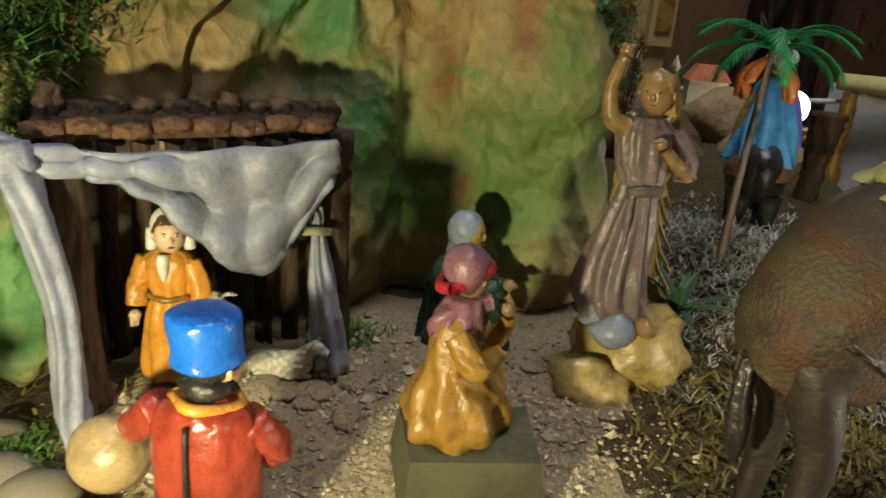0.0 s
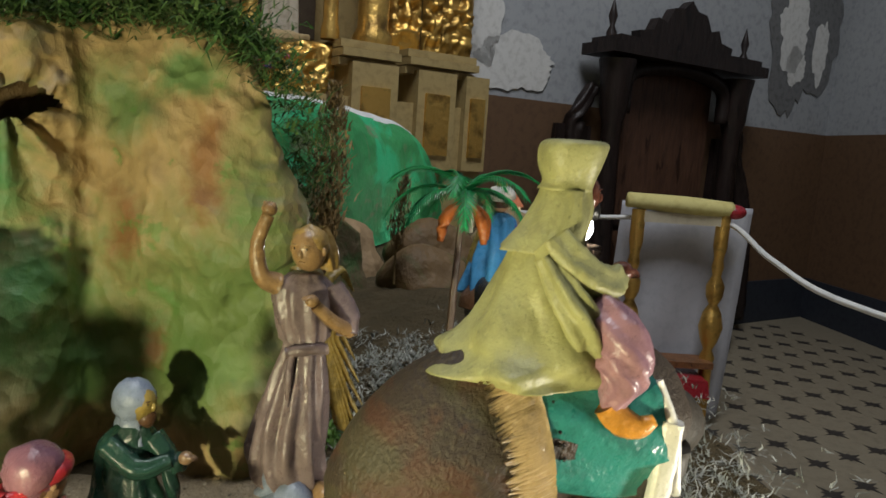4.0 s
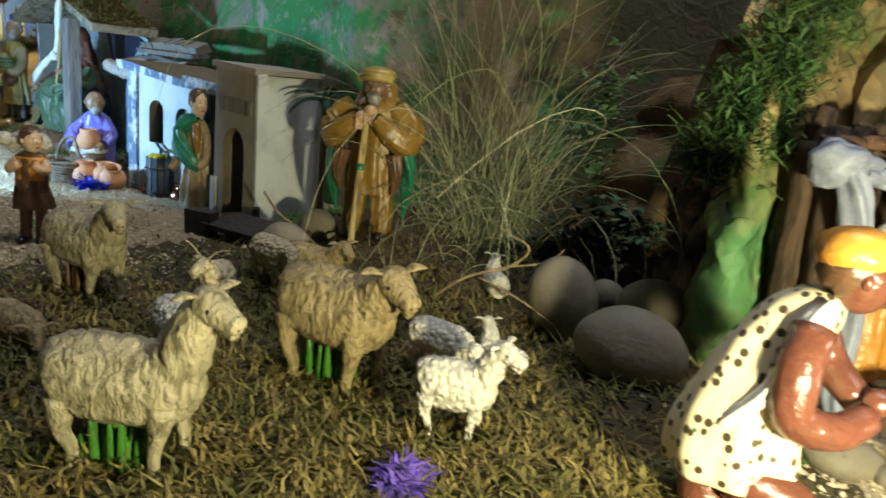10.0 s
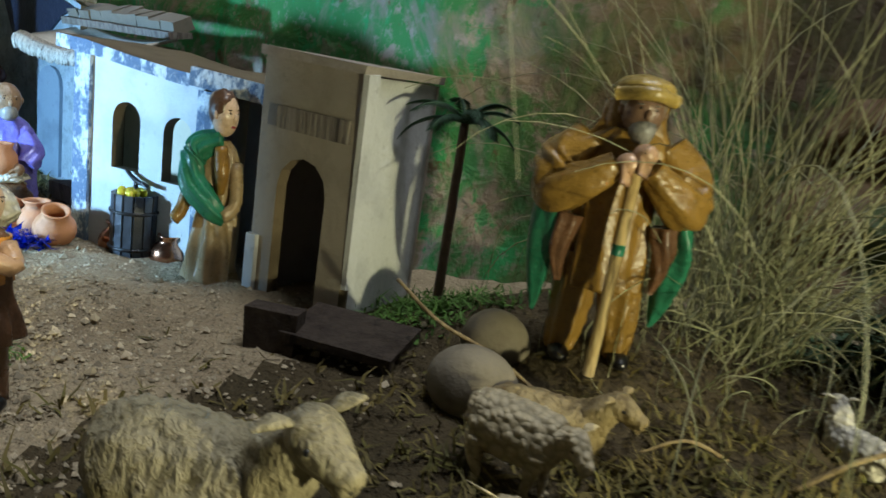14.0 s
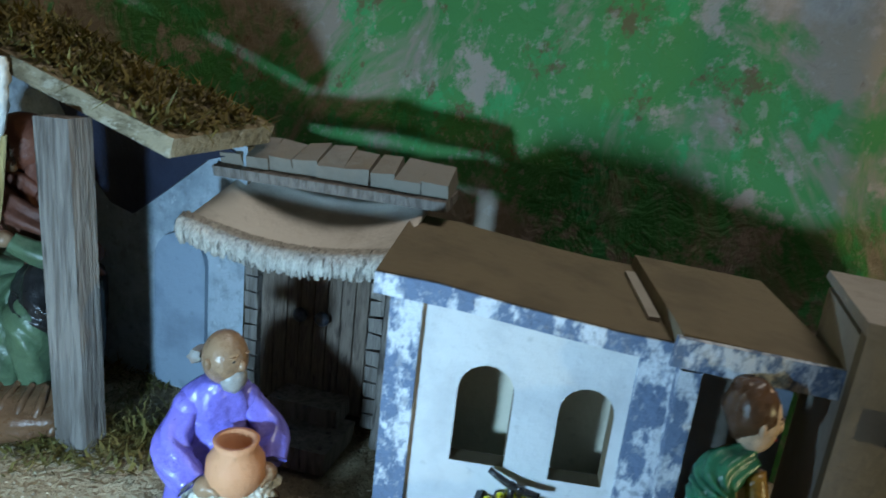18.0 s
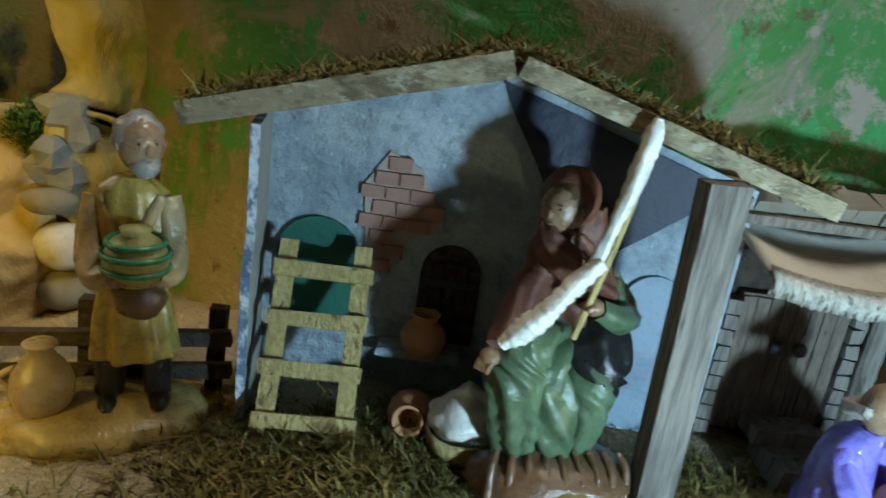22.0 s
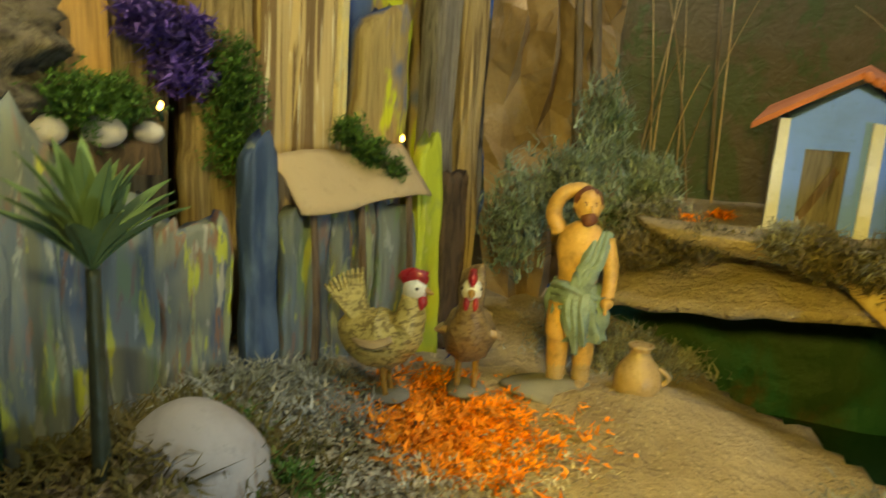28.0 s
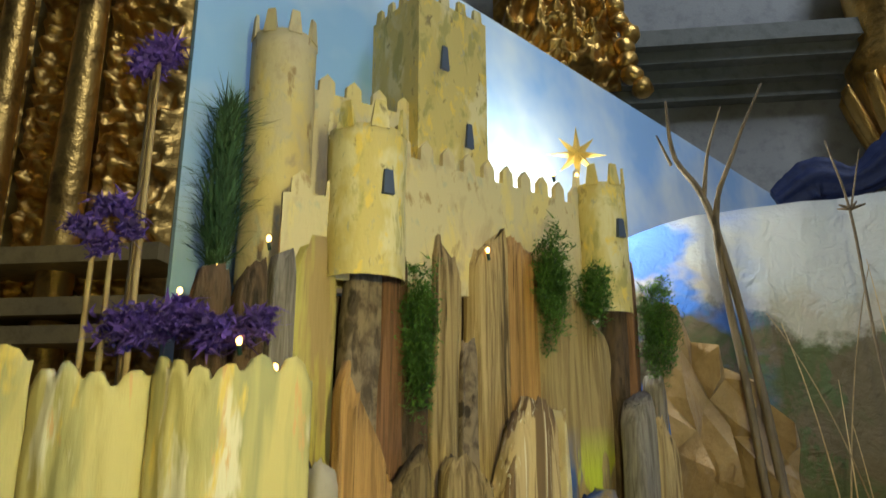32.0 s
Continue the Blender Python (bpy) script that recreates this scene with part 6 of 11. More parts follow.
def fleece_mat(name, c, dirt_and_hollow):
    """Moulded fleece: hanging locks, darker in the hollows, with dirt patches."""
    m = Mat(name, c, 0.5, 0, 0.4)
    locks = m.noise(150, 4, 0.6, (1, 1, 0.35), 1.0)
    m.paint(m.ramp(locks, 0.52, 0.36), dirt_and_hollow, 0.8)
    m.paint(m.ramp(m.noise(20, 4), 0.45, 0.7), dirt_and_hollow, 0.5)
    m.relief(locks, 0.0045, 0.8)
    m.relief(m.noise(330, 3, 0.6, (1, 1, 0.5)), 0.002, 0.8)
    return m.done()


FLEECE = fleece_mat("cream_fleece_paint", (0.36, 0.31, 0.19), (0.12, 0.10, 0.05))
FLEECE_TAN = fleece_mat("tan_fleece_paint", (0.34, 0.26, 0.125), (0.12, 0.08, 0.03))
WOOL_PAINT, CREAM_WOOL = wool_mat("cream_wool_paint", (0.55, 0.46, 0.28), 230), wool_mat("white_wool_paint", (0.62, 0.58, 0.48), 250)
TEAL, LILAC = enamel("teal_paint", (0.03, 0.20, 0.17), 0.5), enamel("lilac_paint", (0.32, 0.17, 0.20), 0.6)
ROCKGOLD = enamel("golden_rock_paint", (0.42, 0.30, 0.11), 0.35, 0.3)


def spots_mat():
    m = Mat("spotted_hide_paint", (0.66, 0.58, 0.38), 0.4)
    m.paint(m.ramp(m.cells(150), 0.36, 0.28), (0.05, 0.035, 0.02))
    return m.done()


SPOTS = spots_mat()


def head(sh, c, r, skin, face=(0, -1), hair=None, beard=None, hood=None, hat=None):
    c, f = Vector(c), Vector((face[0], face[1], 0)).normalized()
    side = Vector((-f.y, f.x, 0))
    sh.ball(c, (r * 0.86, r * 0.86, r * 1.08), skin, 18, 14)
    sh.ball(c + f * r * 0.86 + Vector((0, 0, -r * 0.10)), (r * 0.15, r * 0.15, r * 0.24), skin, 8, 6)
    sh.ball(c + f * r * 0.70 + Vector((0, 0, -r * 0.52)), (r * 0.20, r * 0.20, r * 0.07), CRIMSON if skin is PALE_SKIN else skin, 8, 6)
    for s in (-1, 1):
        sh.ball(c + f * r * 0.74 + side * s * r * 0.32 + Vector((0, 0, r * 0.14)), r * 0.07, BLACK, 6, 5)
        sh.ball(c + f * r * 0.70 + side * s * r * 0.33 + Vector((0, 0, r * 0.30)), (r * 0.17, r * 0.17, r * 0.035), hair or skin, 6, 5)
        if not hood:
            sh.ball(c + side * s * r * 0.86 + Vector((0, 0, 0)), (r * 0.15, r * 0.15, r * 0.24), skin, 8, 6)
    if hair:
        sh.ball(c - f * r * 0.26 + Vector((0, 0, r * 0.22)), (r * 0.95, r * 0.95, r * 1.0), hair, 16, 12, 0.18, 180)
    if beard:
        sh.ball(c + f * r * 0.42 + Vector((0, 0, -r * 0.72)), (r * 0.55, r * 0.5, r * 0.55), beard, 12, 10, 0.25, 200)
    if hood:
        sh.ball(c - f * r * 0.36 + Vector((0, 0, r * 0.16)), (r * 1.12, r * 1.12, r * 1.22), hood, 18, 14, 0.10, 150)
        sh.tube([(*(c - f * r * 0.55 + Vector((0, 0, -r * 0.1))), r * 1.02), (*(c - f * r * 0.6 + Vector((0, 0, -r * 1.1))), r * 0.9), (*(c - f * r * 0.7 + Vector((0, 0, -r * 2.1))), r * 1.15)], hood, 14, 10, 6, 0.08, 0.7)
    if hat:
        sh.ball(c + Vector((0, 0, r * 0.72)), (r * 1.12, r * 1.12, r * 0.62), hat, 18, 10, 0.12, 120)


def fist(sh, c, r, skin, d=(0, -1, 0)):
    c, d = Vector(c), Vector(d).normalized()
    sh.ball(c, (r, r, r * 0.9), skin, 10, 8)
    up = d.cross(Vector((0.3, 0.2, 1))).normalized()
    for k in (-1.2, -0.4, 0.4, 1.2):
        p = c + up * k * r * 0.5
        sh.tube([(*p, r * 0.3), (*(p + d * r * 0.8), r * 0.3), (*(p + d * r * 1.25 - Vector((0, 0, r * 0.5))), r * 0.22)], skin, 6, 5)


def figurine(name, sh, label, x, y, z, turn, category="figurine", scale=1.0, group=""):
    return put(name, sh, label, category, at=pose(x, y, z, 0, 0, turn) @ Matrix.Diagonal((scale, scale, scale, 1)), group=group)


# angel on a golden rock
sh = Shape()
TAN_SKIN = enamel("gilded_flesh_paint", (0.30, 0.18, 0.08), 0.4)
sh.ball((0.010, 0.006, 0.022), (0.046, 0.040, 0.040), ROCKGOLD, 22, 16, 0.35, 45)
sh.ball((-0.030, -0.018, 0.004), (0.034, 0.030, 0.026), ROCKGOLD, 18, 12, 0.4, 50)
sh.robe([(0.050, -0.010, 0, 0.022, 0.018), (0.066, -0.018, 0.002, 0.031, 0.024), (0.090, -0.017, 0.002, 0.031, 0.024), (0.125, -0.008, 0, 0.025, 0.019), (0.158, 0.001, 0, 0.0165, 0.0135), (0.178, 0.002, 0, 0.020, 0.0145), (0.197, 0.003, 0, 0.021, 0.0135), (0.208, 0.004, 0, 0.010, 0.009)], MAUVE, 44, 28, 11, 0.10, 0.7)
sh.tube([(-0.017, -0.012, 0.155, 0.004), (0.000, -0.016, 0.158, 0.004), (0.018, -0.010, 0.156, 0.004)], MAUVE, 8)
sh.tube([(-0.012, -0.014, 0.155, 0.003), (-0.017, -0.018, 0.14, 0.0035), (-0.019, -0.019, 0.12, 0.0015)], MAUVE, 6)
sh.ball((-0.018, -0.018, 0.052), (0.018, 0.016, 0.014), GREYBLUE, 14, 10, 0.2, 80)
sh.ball((-0.034, -0.004, 0.066), (0.010, 0.012, 0.016), GREYBLUE, 12, 10)
sh.ball((0.006, -0.022, 0.056), (0.009, 0.012, 0.008), TAN_SKIN, 12, 8)
head(sh, (0.006, -0.004, 0.224), 0.0135, TAN_SKIN, (-0.6, -0.8), BLOND)
sh.tube([(0.012, 0.006, 0.236, 0.008), (0.019, 0.006, 0.222, 0.008), (0.022, 0.004, 0.208, 0.005)], BLOND, 10, 12, 5, 0.25)
sh.tube([(-0.015, -0.002, 0.200, 0.008), (-0.026, -0.004, 0.207, 0.0062), (-0.027, -0.004, 0.228, 0.0048), (-0.019, -0.004, 0.247, 0.0042)], TAN_SKIN, 12, 14)
fist(sh, (-0.018, -0.004, 0.251), 0.0052, TAN_SKIN, (0.1, -0.1, 1))
sh.tube([(0.020, -0.002, 0.198, 0.009), (0.029, -0.008, 0.180, 0.009), (0.028, -0.014, 0.167, 0.0075)], MAUVE, 12, 12, 4, 0.08)
sh.tube([(0.030, -0.014, 0.170, 0.0055), (0.018, -0.022, 0.178, 0.005), (0.006, -0.023, 0.190, 0.0042)], TAN_SKIN, 10)
fist(sh, (0.004, -0.022, 0.193), 0.0048, TAN_SKIN, (-1, -0.2, 0.6))
for s in (-1, 1):
    for k in range(11):
        a = 0.30 + 0.09 * k
        sh.tube([(0.012 + s * 0.004, 0.016, 0.192 - 0.003 * k, 0.0045), (0.012 + (0.038 if s > 0 else -0.018) * math.sin(a) ** 0.5, 0.026 + 0.006 * k * 0.4, 0.205 - 0.016 * k, 0.0058), (0.014 + (0.052 if s > 0 else -0.024) * math.sin(a + 0.3), 0.030, 0.188 - 0.018 * k, 0.0012)], GOLD_PAINT, 8, 10, 3, 0.12, 0.55)
sh.v = [((x * (0.80 if 0.055 < z < 0.16 else 1.0)) - 0.085 * max(0, z - 0.04), y, z) for x, y, z in sh.v]
figurine("angel_figurine", sh, "angel figurine in mauve tunic with gilded wings on a golden rock", 0.160, 0.485, 0.985, 8)

# shepherd seated on the ground, ochre robe and red headcloth
sh = Shape()
sh.robe([(0.000, 0.002, 0, 0.036, 0.030), (0.014, 0.002, -0.001, 0.039, 0.033), (0.030, 0.000, 0, 0.034, 0.029), (0.046, -0.004, 0.002, 0.0225, 0.019), (0.062, -0.003, 0.003, 0.021, 0.016), (0.078, -0.001, 0.002, 0.020, 0.0145), (0.088, 0.0, 0, 0.012, 0.010)], OCHRE, 40, 26, 8, 0.07, 0.8)
sh.ball((0.030, -0.010, 0.018), (0.026, 0.020, 0.016), OCHRE, 18, 12, 0.15, 60)
sh.robe([(0.070, 0, 0.002, 0.020, 0.016), (0.082, 0.001, 0.001, 0.019, 0.0155), (0.094, 0.002, -0.001, 0.013, 0.012)], PLUM, 30, 10, 9, 0.10, 0.9)
sh.tube([(0.004, -0.016, 0.092, 0.005), (-0.010, 0.010, 0.082, 0.007), (-0.004, 0.016, 0.066, 0.004)], PLUM, 10, 12, 4, 0.15)
head(sh, (0.005, -0.002, 0.106), 0.0135, AGED_SKIN, (0.8, -0.6), HAIR, None)
sh.ball((0.002, 0.001, 0.112), (0.0150, 0.0150, 0.0155), PLUM, 18, 12, 0.12, 120)
sh.tube([(-0.012, 0.006, 0.102, 0.004), (0.002, -0.013, 0.112, 0.0042), (0.018, -0.004, 0.112, 0.0042), (0.012, 0.012, 0.104, 0.004), (-0.004, 0.015, 0.100, 0.004), (-0.012, 0.006, 0.102, 0.004)], CRIMSON, 10, 30)
sh.tube([(0.020, 0.000, 0.076, 0.0085), (0.034, -0.004, 0.058, 0.0085), (0.034, -0.016, 0.050, 0.008), (0.026, -0.024, 0.066, 0.006), (0.022, -0.026, 0.076, 0.0045)], OCHRE, 14, 18, 5, 0.08)
sh.tube([(-0.020, 0.000, 0.076, 0.008), (-0.026, -0.014, 0.060, 0.008), (-0.004, -0.024, 0.060, 0.006)], OCHRE, 12, 14, 5, 0.08)
fist(sh, (0.022, -0.026, 0.080), 0.0052, AGED_SKIN, (0, 0, 1))
figurine("seated_shepherd", sh, "seated figurine in ochre robe with red headcloth", 0.024, 0.352, 1.018, 78, "figurine", 0.9)
put("seat_stone", Shape().box((0, 0, 0.014), (0.085, 0.062, 0.046), plaster("grey_green_stone", (0.085, 0.085, 0.05), (0.05, 0.045, 0.03)), 8, (2, 0), 0.9, 0.004), "rough grey-green block under the seated figurine", "stone", at=(0.034, 0.345, 0.985), smooth=False)
# kneeling shepherd in bottle green with grey hood
sh = Shape()
sh.robe([(0.000, 0.004, 0, 0.034, 0.026), (0.012, 0.004, 0, 0.033, 0.026), (0.032, 0.000, 0.003, 0.024, 0.021), (0.056, -0.002, 0.004, 0.020, 0.017), (0.076, 0.002, 0.002, 0.019, 0.015), (0.088, 0.005, 0, 0.011, 0.010)], DARKGREEN, 40, 24, 8, 0.08, 0.8)
sh.ball((0.026, -0.012, 0.012), (0.026, 0.016, 0.012), DARKGREEN, 16, 10, 0.15, 70)
head(sh, (0.010, -0.002, 0.104), 0.0135, GOLD_PAINT, (0.9, -0.45), HAIR, BROWN, GREYBLUE)
sh.tube([(0.018, 0.000, 0.078, 0.008), (0.032, -0.006, 0.060, 0.0085), (0.040, -0.012, 0.062, 0.007)], DARKGREEN, 12, 12, 5, 0.1)
sh.tube([(0.030, -0.008, 0.060, 0.008), (0.034, -0.010, 0.044, 0.010), (0.036, -0.010, 0.028, 0.004)], DARKGREEN, 12, 10, 5, 0.1, 0.5)
fist(sh, (0.044, -0.014, 0.066), 0.0055, AGED_SKIN, (1, -0.3, 0.2))
sh.tube([(-0.010, -0.012, 0.078, 0.008), (0.012, -0.020, 0.062, 0.0075), (0.034, -0.016, 0.066, 0.005)], DARKGREEN, 12, 12, 5, 0.1)
figurine("kneeling_shepherd", sh, "kneeling figurine in bottle green robe with grey hood", 0.026, 0.530, 0.980, 0)

# woman at the stable
sh = Shape()
sh.robe([(0.000, 0, 0, 0.0185, 0.0165), (0.012, 0, 0, 0.019, 0.0165), (0.040, 0, 0, 0.0165, 0.014), (0.057, 0.001, 0, 0.0135, 0.0110), (0.072, 0, 0, 0.0155, 0.0115), (0.082, 0, 0, 0.015, 0.0105), (0.088, 0, 0, 0.007, 0.006)], ORANGE_PAINT, 36, 24, 9, 0.07, 0.5)
sh.tube([(-0.013, -0.006, 0.058, 0.002), (0, -0.0125, 0.057, 0.0022), (0.013, -0.006, 0.058, 0.002)], OCHRE, 6)
sh.tube([(0.0, -0.0095, 0.087, 0.0042), (0.0005, -0.0125, 0.078, 0.0035), (0.001, -0.0125, 0.070, 0.001)], WHITE, 8)
for s in (-1, 1):
    sh.tube([(s * 0.014, 0, 0.081, 0.0062), (s * 0.020, -0.002, 0.064, 0.0066), (s * 0.021, -0.005, 0.050, 0.0072)], ORANGE_PAINT, 12, 12, 4, 0.07)
    fist(sh, (s * 0.0215, -0.007, 0.043), 0.0042, PALE_SKIN, (0, -0.3, -1))
head(sh, (0.002, -0.003, 0.0985), 0.0112, PALE_SKIN, (0.45, -0.9), HAIR)
sh.ball((0.0, 0.0035, 0.102), (0.0125, 0.0105, 0.0135), WHITE, 18, 12, 0.06, 100)
sh.tube([(-0.011, 0.004, 0.100, 0.0045), (-0.0125, 0.004, 0.086, 0.004)], WHITE, 8)
sh.tube([(0.011, 0.004, 0.100, 0.0045), (0.0125, 0.004, 0.088, 0.004)], WHITE, 8)
figurine("woman_in_orange", sh, "standing woman figurine in orange dress and white veil", -0.164, 0.415, 1.006, 0)

# man in red coat and blue hat, seen from behind, holding a round jar
sh = Shape()
sh.robe([(0.000, 0, 0.004, 0.022, 0.018), (0.020, 0, 0.004, 0.024, 0.020), (0.045, 0.001, 0.002, 0.0245, 0.019), (0.075, 0.002, 0, 0.025, 0.0175), (0.090, 0.002, 0, 0.021, 0.015), (0.098, 0.003, 0, 0.010, 0.009)], RED, 36, 24, 5, 0.05, 0.3)
sh.robe([(-0.002, 0, 0.004, 0.020, 0.016), (0.004, 0, 0.004, 0.020, 0.016)], PURPLE, 24, 4, 5, 0.02)
sh.tube([(-0.014, 0.001, 0.093, 0.003), (0.002, -0.012, 0.0955, 0.003), (0.018, 0.001, 0.093, 0.003), (0.002, 0.012, 0.0955, 0.003), (-0.014, 0.001, 0.093, 0.003)], ORANGE_PAINT, 8, 24)
sh.tube([(0.001, -0.0175, 0.090, 0.0012), (0.001, -0.0200, 0.050, 0.0012), (0.001, -0.0195, 0.004, 0.0012)], BLACK, 5)
sh.tube([(-0.019, -0.014, 0.047, 0.0012), (-0.006, -0.0195, 0.045, 0.0014)], BLACK, 5)
sh.ball((0.003, 0.002, 0.1015), (0.0135, 0.0125, 0.008), BLACK, 16, 10, 0.25, 200)
head(sh, (0.006, 0.006, 0.109), 0.0125, SKIN, (0.65, 0.75), BLACK)
sh.robe([(0.1125, 0.002, 0.003, 0.0160, 0.0155), (0.118, 0.002, 0.003, 0.0152, 0.0148), (0.130, 0.001, 0.003, 0.0160, 0.0156), (0.135, 0.001, 0.003, 0.0150, 0.0146), (0.137, 0.001, 0.003, 0.008, 0.008)], BLUE, 30, 16, 4, 0.03, 0.2)
sh.tube([(-0.020, 0.001, 0.086, 0.009), (-0.036, 0.008, 0.070, 0.0085), (-0.048, 0.022, 0.058, 0.0075)], RED, 14, 14, 4, 0.06)
sh.tube([(0.021, 0.001, 0.086, 0.009), (0.030, 0.012, 0.066, 0.0085), (0.020, 0.026, 0.052, 0.0075)], RED, 14, 14, 4, 0.06)
fist(sh, (-0.053, 0.026, 0.054), 0.0065, SKIN, (-0.8, 0.4, -0.3))
sh.ball((-0.066, 0.028, 0.034), (0.022, 0.020, 0.021), TAN, 22, 16, 0.05, 60)
figurine("man_in_red_coat", sh, "man figurine in glossy red coat and blue hat holding a jar", -0.095, 0.268, 0.985, -8)

# crouched man in spotted hide
sh = Shape()
sh.robe([(0.030, -0.002, 0, 0.029, 0.024), (0.046, -0.002, 0, 0.030, 0.025), (0.072, 0.002, 0.002, 0.026, 0.021), (0.100, 0.010, 0.004, 0.0205, 0.0175), (0.118, 0.018, 0.004, 0.0155, 0.014), (0.126, 0.022, 0.004, 0.009, 0.008)], SPOTS, 36, 22, 7, 0.05, 0.4)
sh.tube([(0.000, -0.010, 0.034, 0.014), (0.026, -0.018, 0.022, 0.013), (0.022, -0.012, 0.002, 0.010)], SKIN_DARK, 14, 14)
sh.tube([(-0.012, 0.006, 0.030, 0.013), (-0.008, -0.004, 0.006, 0.011), (0.016, -0.006, 0.001, 0.008)], SKIN_DARK, 14, 14)
sh.tube([(0.016, -0.014, 0.112, 0.0095), (0.010, -0.024, 0.092, 0.0100), (0.012, -0.027, 0.074, 0.0095), (0.030, -0.026, 0.070, 0.0085), (0.046, -0.018, 0.076, 0.007)], SKIN_DARK, 14, 22)
sh.tube([(0.026, 0.014, 0.112, 0.009), (0.036, 0.012, 0.090, 0.009), (0.046, -0.006, 0.078, 0.0075)], SKIN_DARK, 12, 14)
fist(sh, (0.050, -0.014, 0.082), 0.0072, SKIN_DARK, (0.3, 0.2, 1))
sh.tube([(-0.014, -0.016, 0.060, 0.003), (0.002, -0.022, 0.085, 0.0035), (0.012, -0.016, 0.112, 0.004), (0.022, -0.008, 0.122, 0.004)], WHITE, 8, 16, 5, 0.3)
head(sh, (0.036, 0.000, 0.136), 0.0165, SKIN_DARK, (1, -0.25), HAIR)
sh.ball((0.031, 0.001, 0.146), (0.0172, 0.0165, 0.0125), ORANGE_PAINT, 20, 12, 0.10, 90)
figurine("crouched_man", sh, "crouching man figurine in spotted hide and orange cap", -0.272, 0.205, 0.985, 8)

# shepherd leaning on a staff
sh = Shape()
MUSTARD = enamel("mustard_paint", (0.27, 0.155, 0.03), 0.6)
for s in (-1, 1):
    sh.tube([(s * 0.012, 0.002, 0.062, 0.0125), (s * 0.014, 0.0, 0.036, 0.0115), (s * 0.016, -0.002, 0.010, 0.0095), (s * 0.016, -0.003, 0.002, 0.0075)], MUSTARD, 16, 16, 7, 0.10)
    sh.ball((s * 0.018, -0.010, 0.003), (0.0065, 0.012, 0.005), BLACK, 10, 8)
sh.robe([(0.044, 0, 0, 0.024, 0.0165), (0.060, 0, 0, 0.0235, 0.0165), (0.085, 0, 0, 0.022, 0.0155), (0.110, 0, 0, 0.024, 0.0160), (0.128, 0, 0, 0.023, 0.0150), (0.137, 0, -0.002, 0.012, 0.010)], MUSTARD, 40, 24, 10, 0.07, 0.4)
for s in (-1, 1):
    sh.tube([(s * 0.022, 0.002, 0.128, 0.012), (s * 0.036, -0.002, 0.112, 0.0135), (s * 0.037, -0.010, 0.098, 0.0130), (s * 0.024, -0.020, 0.106, 0.0105), (s * 0.009, -0.024, 0.118, 0.007)], MUSTARD, 16, 22, 5, 0.08)
    sh.tube([(s * 0.034, 0.000, 0.104, 0.010), (s * 0.039, -0.003, 0.076, 0.011), (s * 0.038, 0.000, 0.045, 0.007), (s * 0.036, 0.004, 0.022, 0.0015)], GREEN, 12, 16, 4, 0.16, 0.6)
    sh.tube([(s * 0.027, -0.010, 0.086, 0.0075), (s * 0.030, -0.011, 0.066, 0.0055), (s * 0.027, -0.010, 0.046, 0.002)], BROWN, 10, 10, 5, 0.2)
    fist(sh, (s * 0.004, -0.026, 0.122 + 0.003 * s), 0.0070, SKIN, (0, -0.5, -1))
sh.tube([(0.001, -0.027, 0.122, 0.0034), (-0.001, -0.030, 0.06, 0.0034), (-0.003, -0.034, 0.000, 0.0034)], LADDER, 10)
sh.tube([(-0.0005, -0.0295, 0.076, 0.0038), (-0.0006, -0.0297, 0.070, 0.0038)], GREEN, 10, 3)
head(sh, (0.002, -0.008, 0.147), 0.0135, enamel("tanned_flesh_paint", (0.20, 0.12, 0.075), 0.6), (0.05, -1), GREY_HAIR, GREY_HAIR)
sh.robe([(0.128, 0.001, 0.004, 0.023, 0.012), (0.140, 0.001, 0.004, 0.0185, 0.0115), (0.152, 0.001, 0.003, 0.0165, 0.0125)], MUSTARD, 30, 12, 8, 0.08, 0.5)
sh.ball((0.002, -0.003, 0.159), (0.0170, 0.0160, 0.0080), GOLD_PAINT, 20, 12, 0.10, 110)
sh.tube([(-0.014, -0.010, 0.155, 0.004), (0.002, -0.0205, 0.157, 0.004), (0.018, -0.010, 0.155, 0.004)], GOLD_PAINT, 8, 14)
figurine("shepherd_with_staff", sh, "standing shepherd figurine in ochre coat leaning on a staff", -0.600, 0.498, 1.020, 4)

# boy carrying a lamb on his shoulders
sh = Shape()
for s in (-1, 1):
    sh.tube([(s * 0.006, 0, 0.044, 0.0062), (s * 0.007, 0, 0.02, 0.0056), (s * 0.0075, -0.001, 0.003, 0.0056)], BROWN, 10, 8)
    sh.ball((s * 0.0085, -0.006, 0.003), (0.0048, 0.009, 0.004), BLACK, 8, 6)
sh.robe([(0.034, 0, 0, 0.0175, 0.0135), (0.044, 0, 0, 0.0170, 0.0130), (0.060, 0, 0, 0.0135, 0.0105), (0.082, 0, 0, 0.0135, 0.0095), (0.089, 0, 0, 0.006, 0.006)], BROWN, 28, 16, 7, 0.08)
sh.robe([(0.062, 0, 0, 0.0140, 0.0108), (0.084, 0, 0, 0.0138, 0.0098)], ORANGE_PAINT, 24, 6, 5, 0.04)
head(sh, (0.002, -0.002, 0.099), 0.0110, PALE_SKIN, (0.8, -0.6), HAIR)
sh.tube([(-0.022, 0.006, 0.090, 0.006), (-0.010, 0.008, 0.098, 0.0085), (0.004, 0.010, 0.096, 0.0085), (0.012, 0.006, 0.090, 0.005)], CREAM_WOOL, 14, 14, 6, 0.12)
sh.ball((-0.021, -0.004, 0.099), (0.0085, 0.0085, 0.0065), CREAM_WOOL, 12, 8, 0.2, 150)
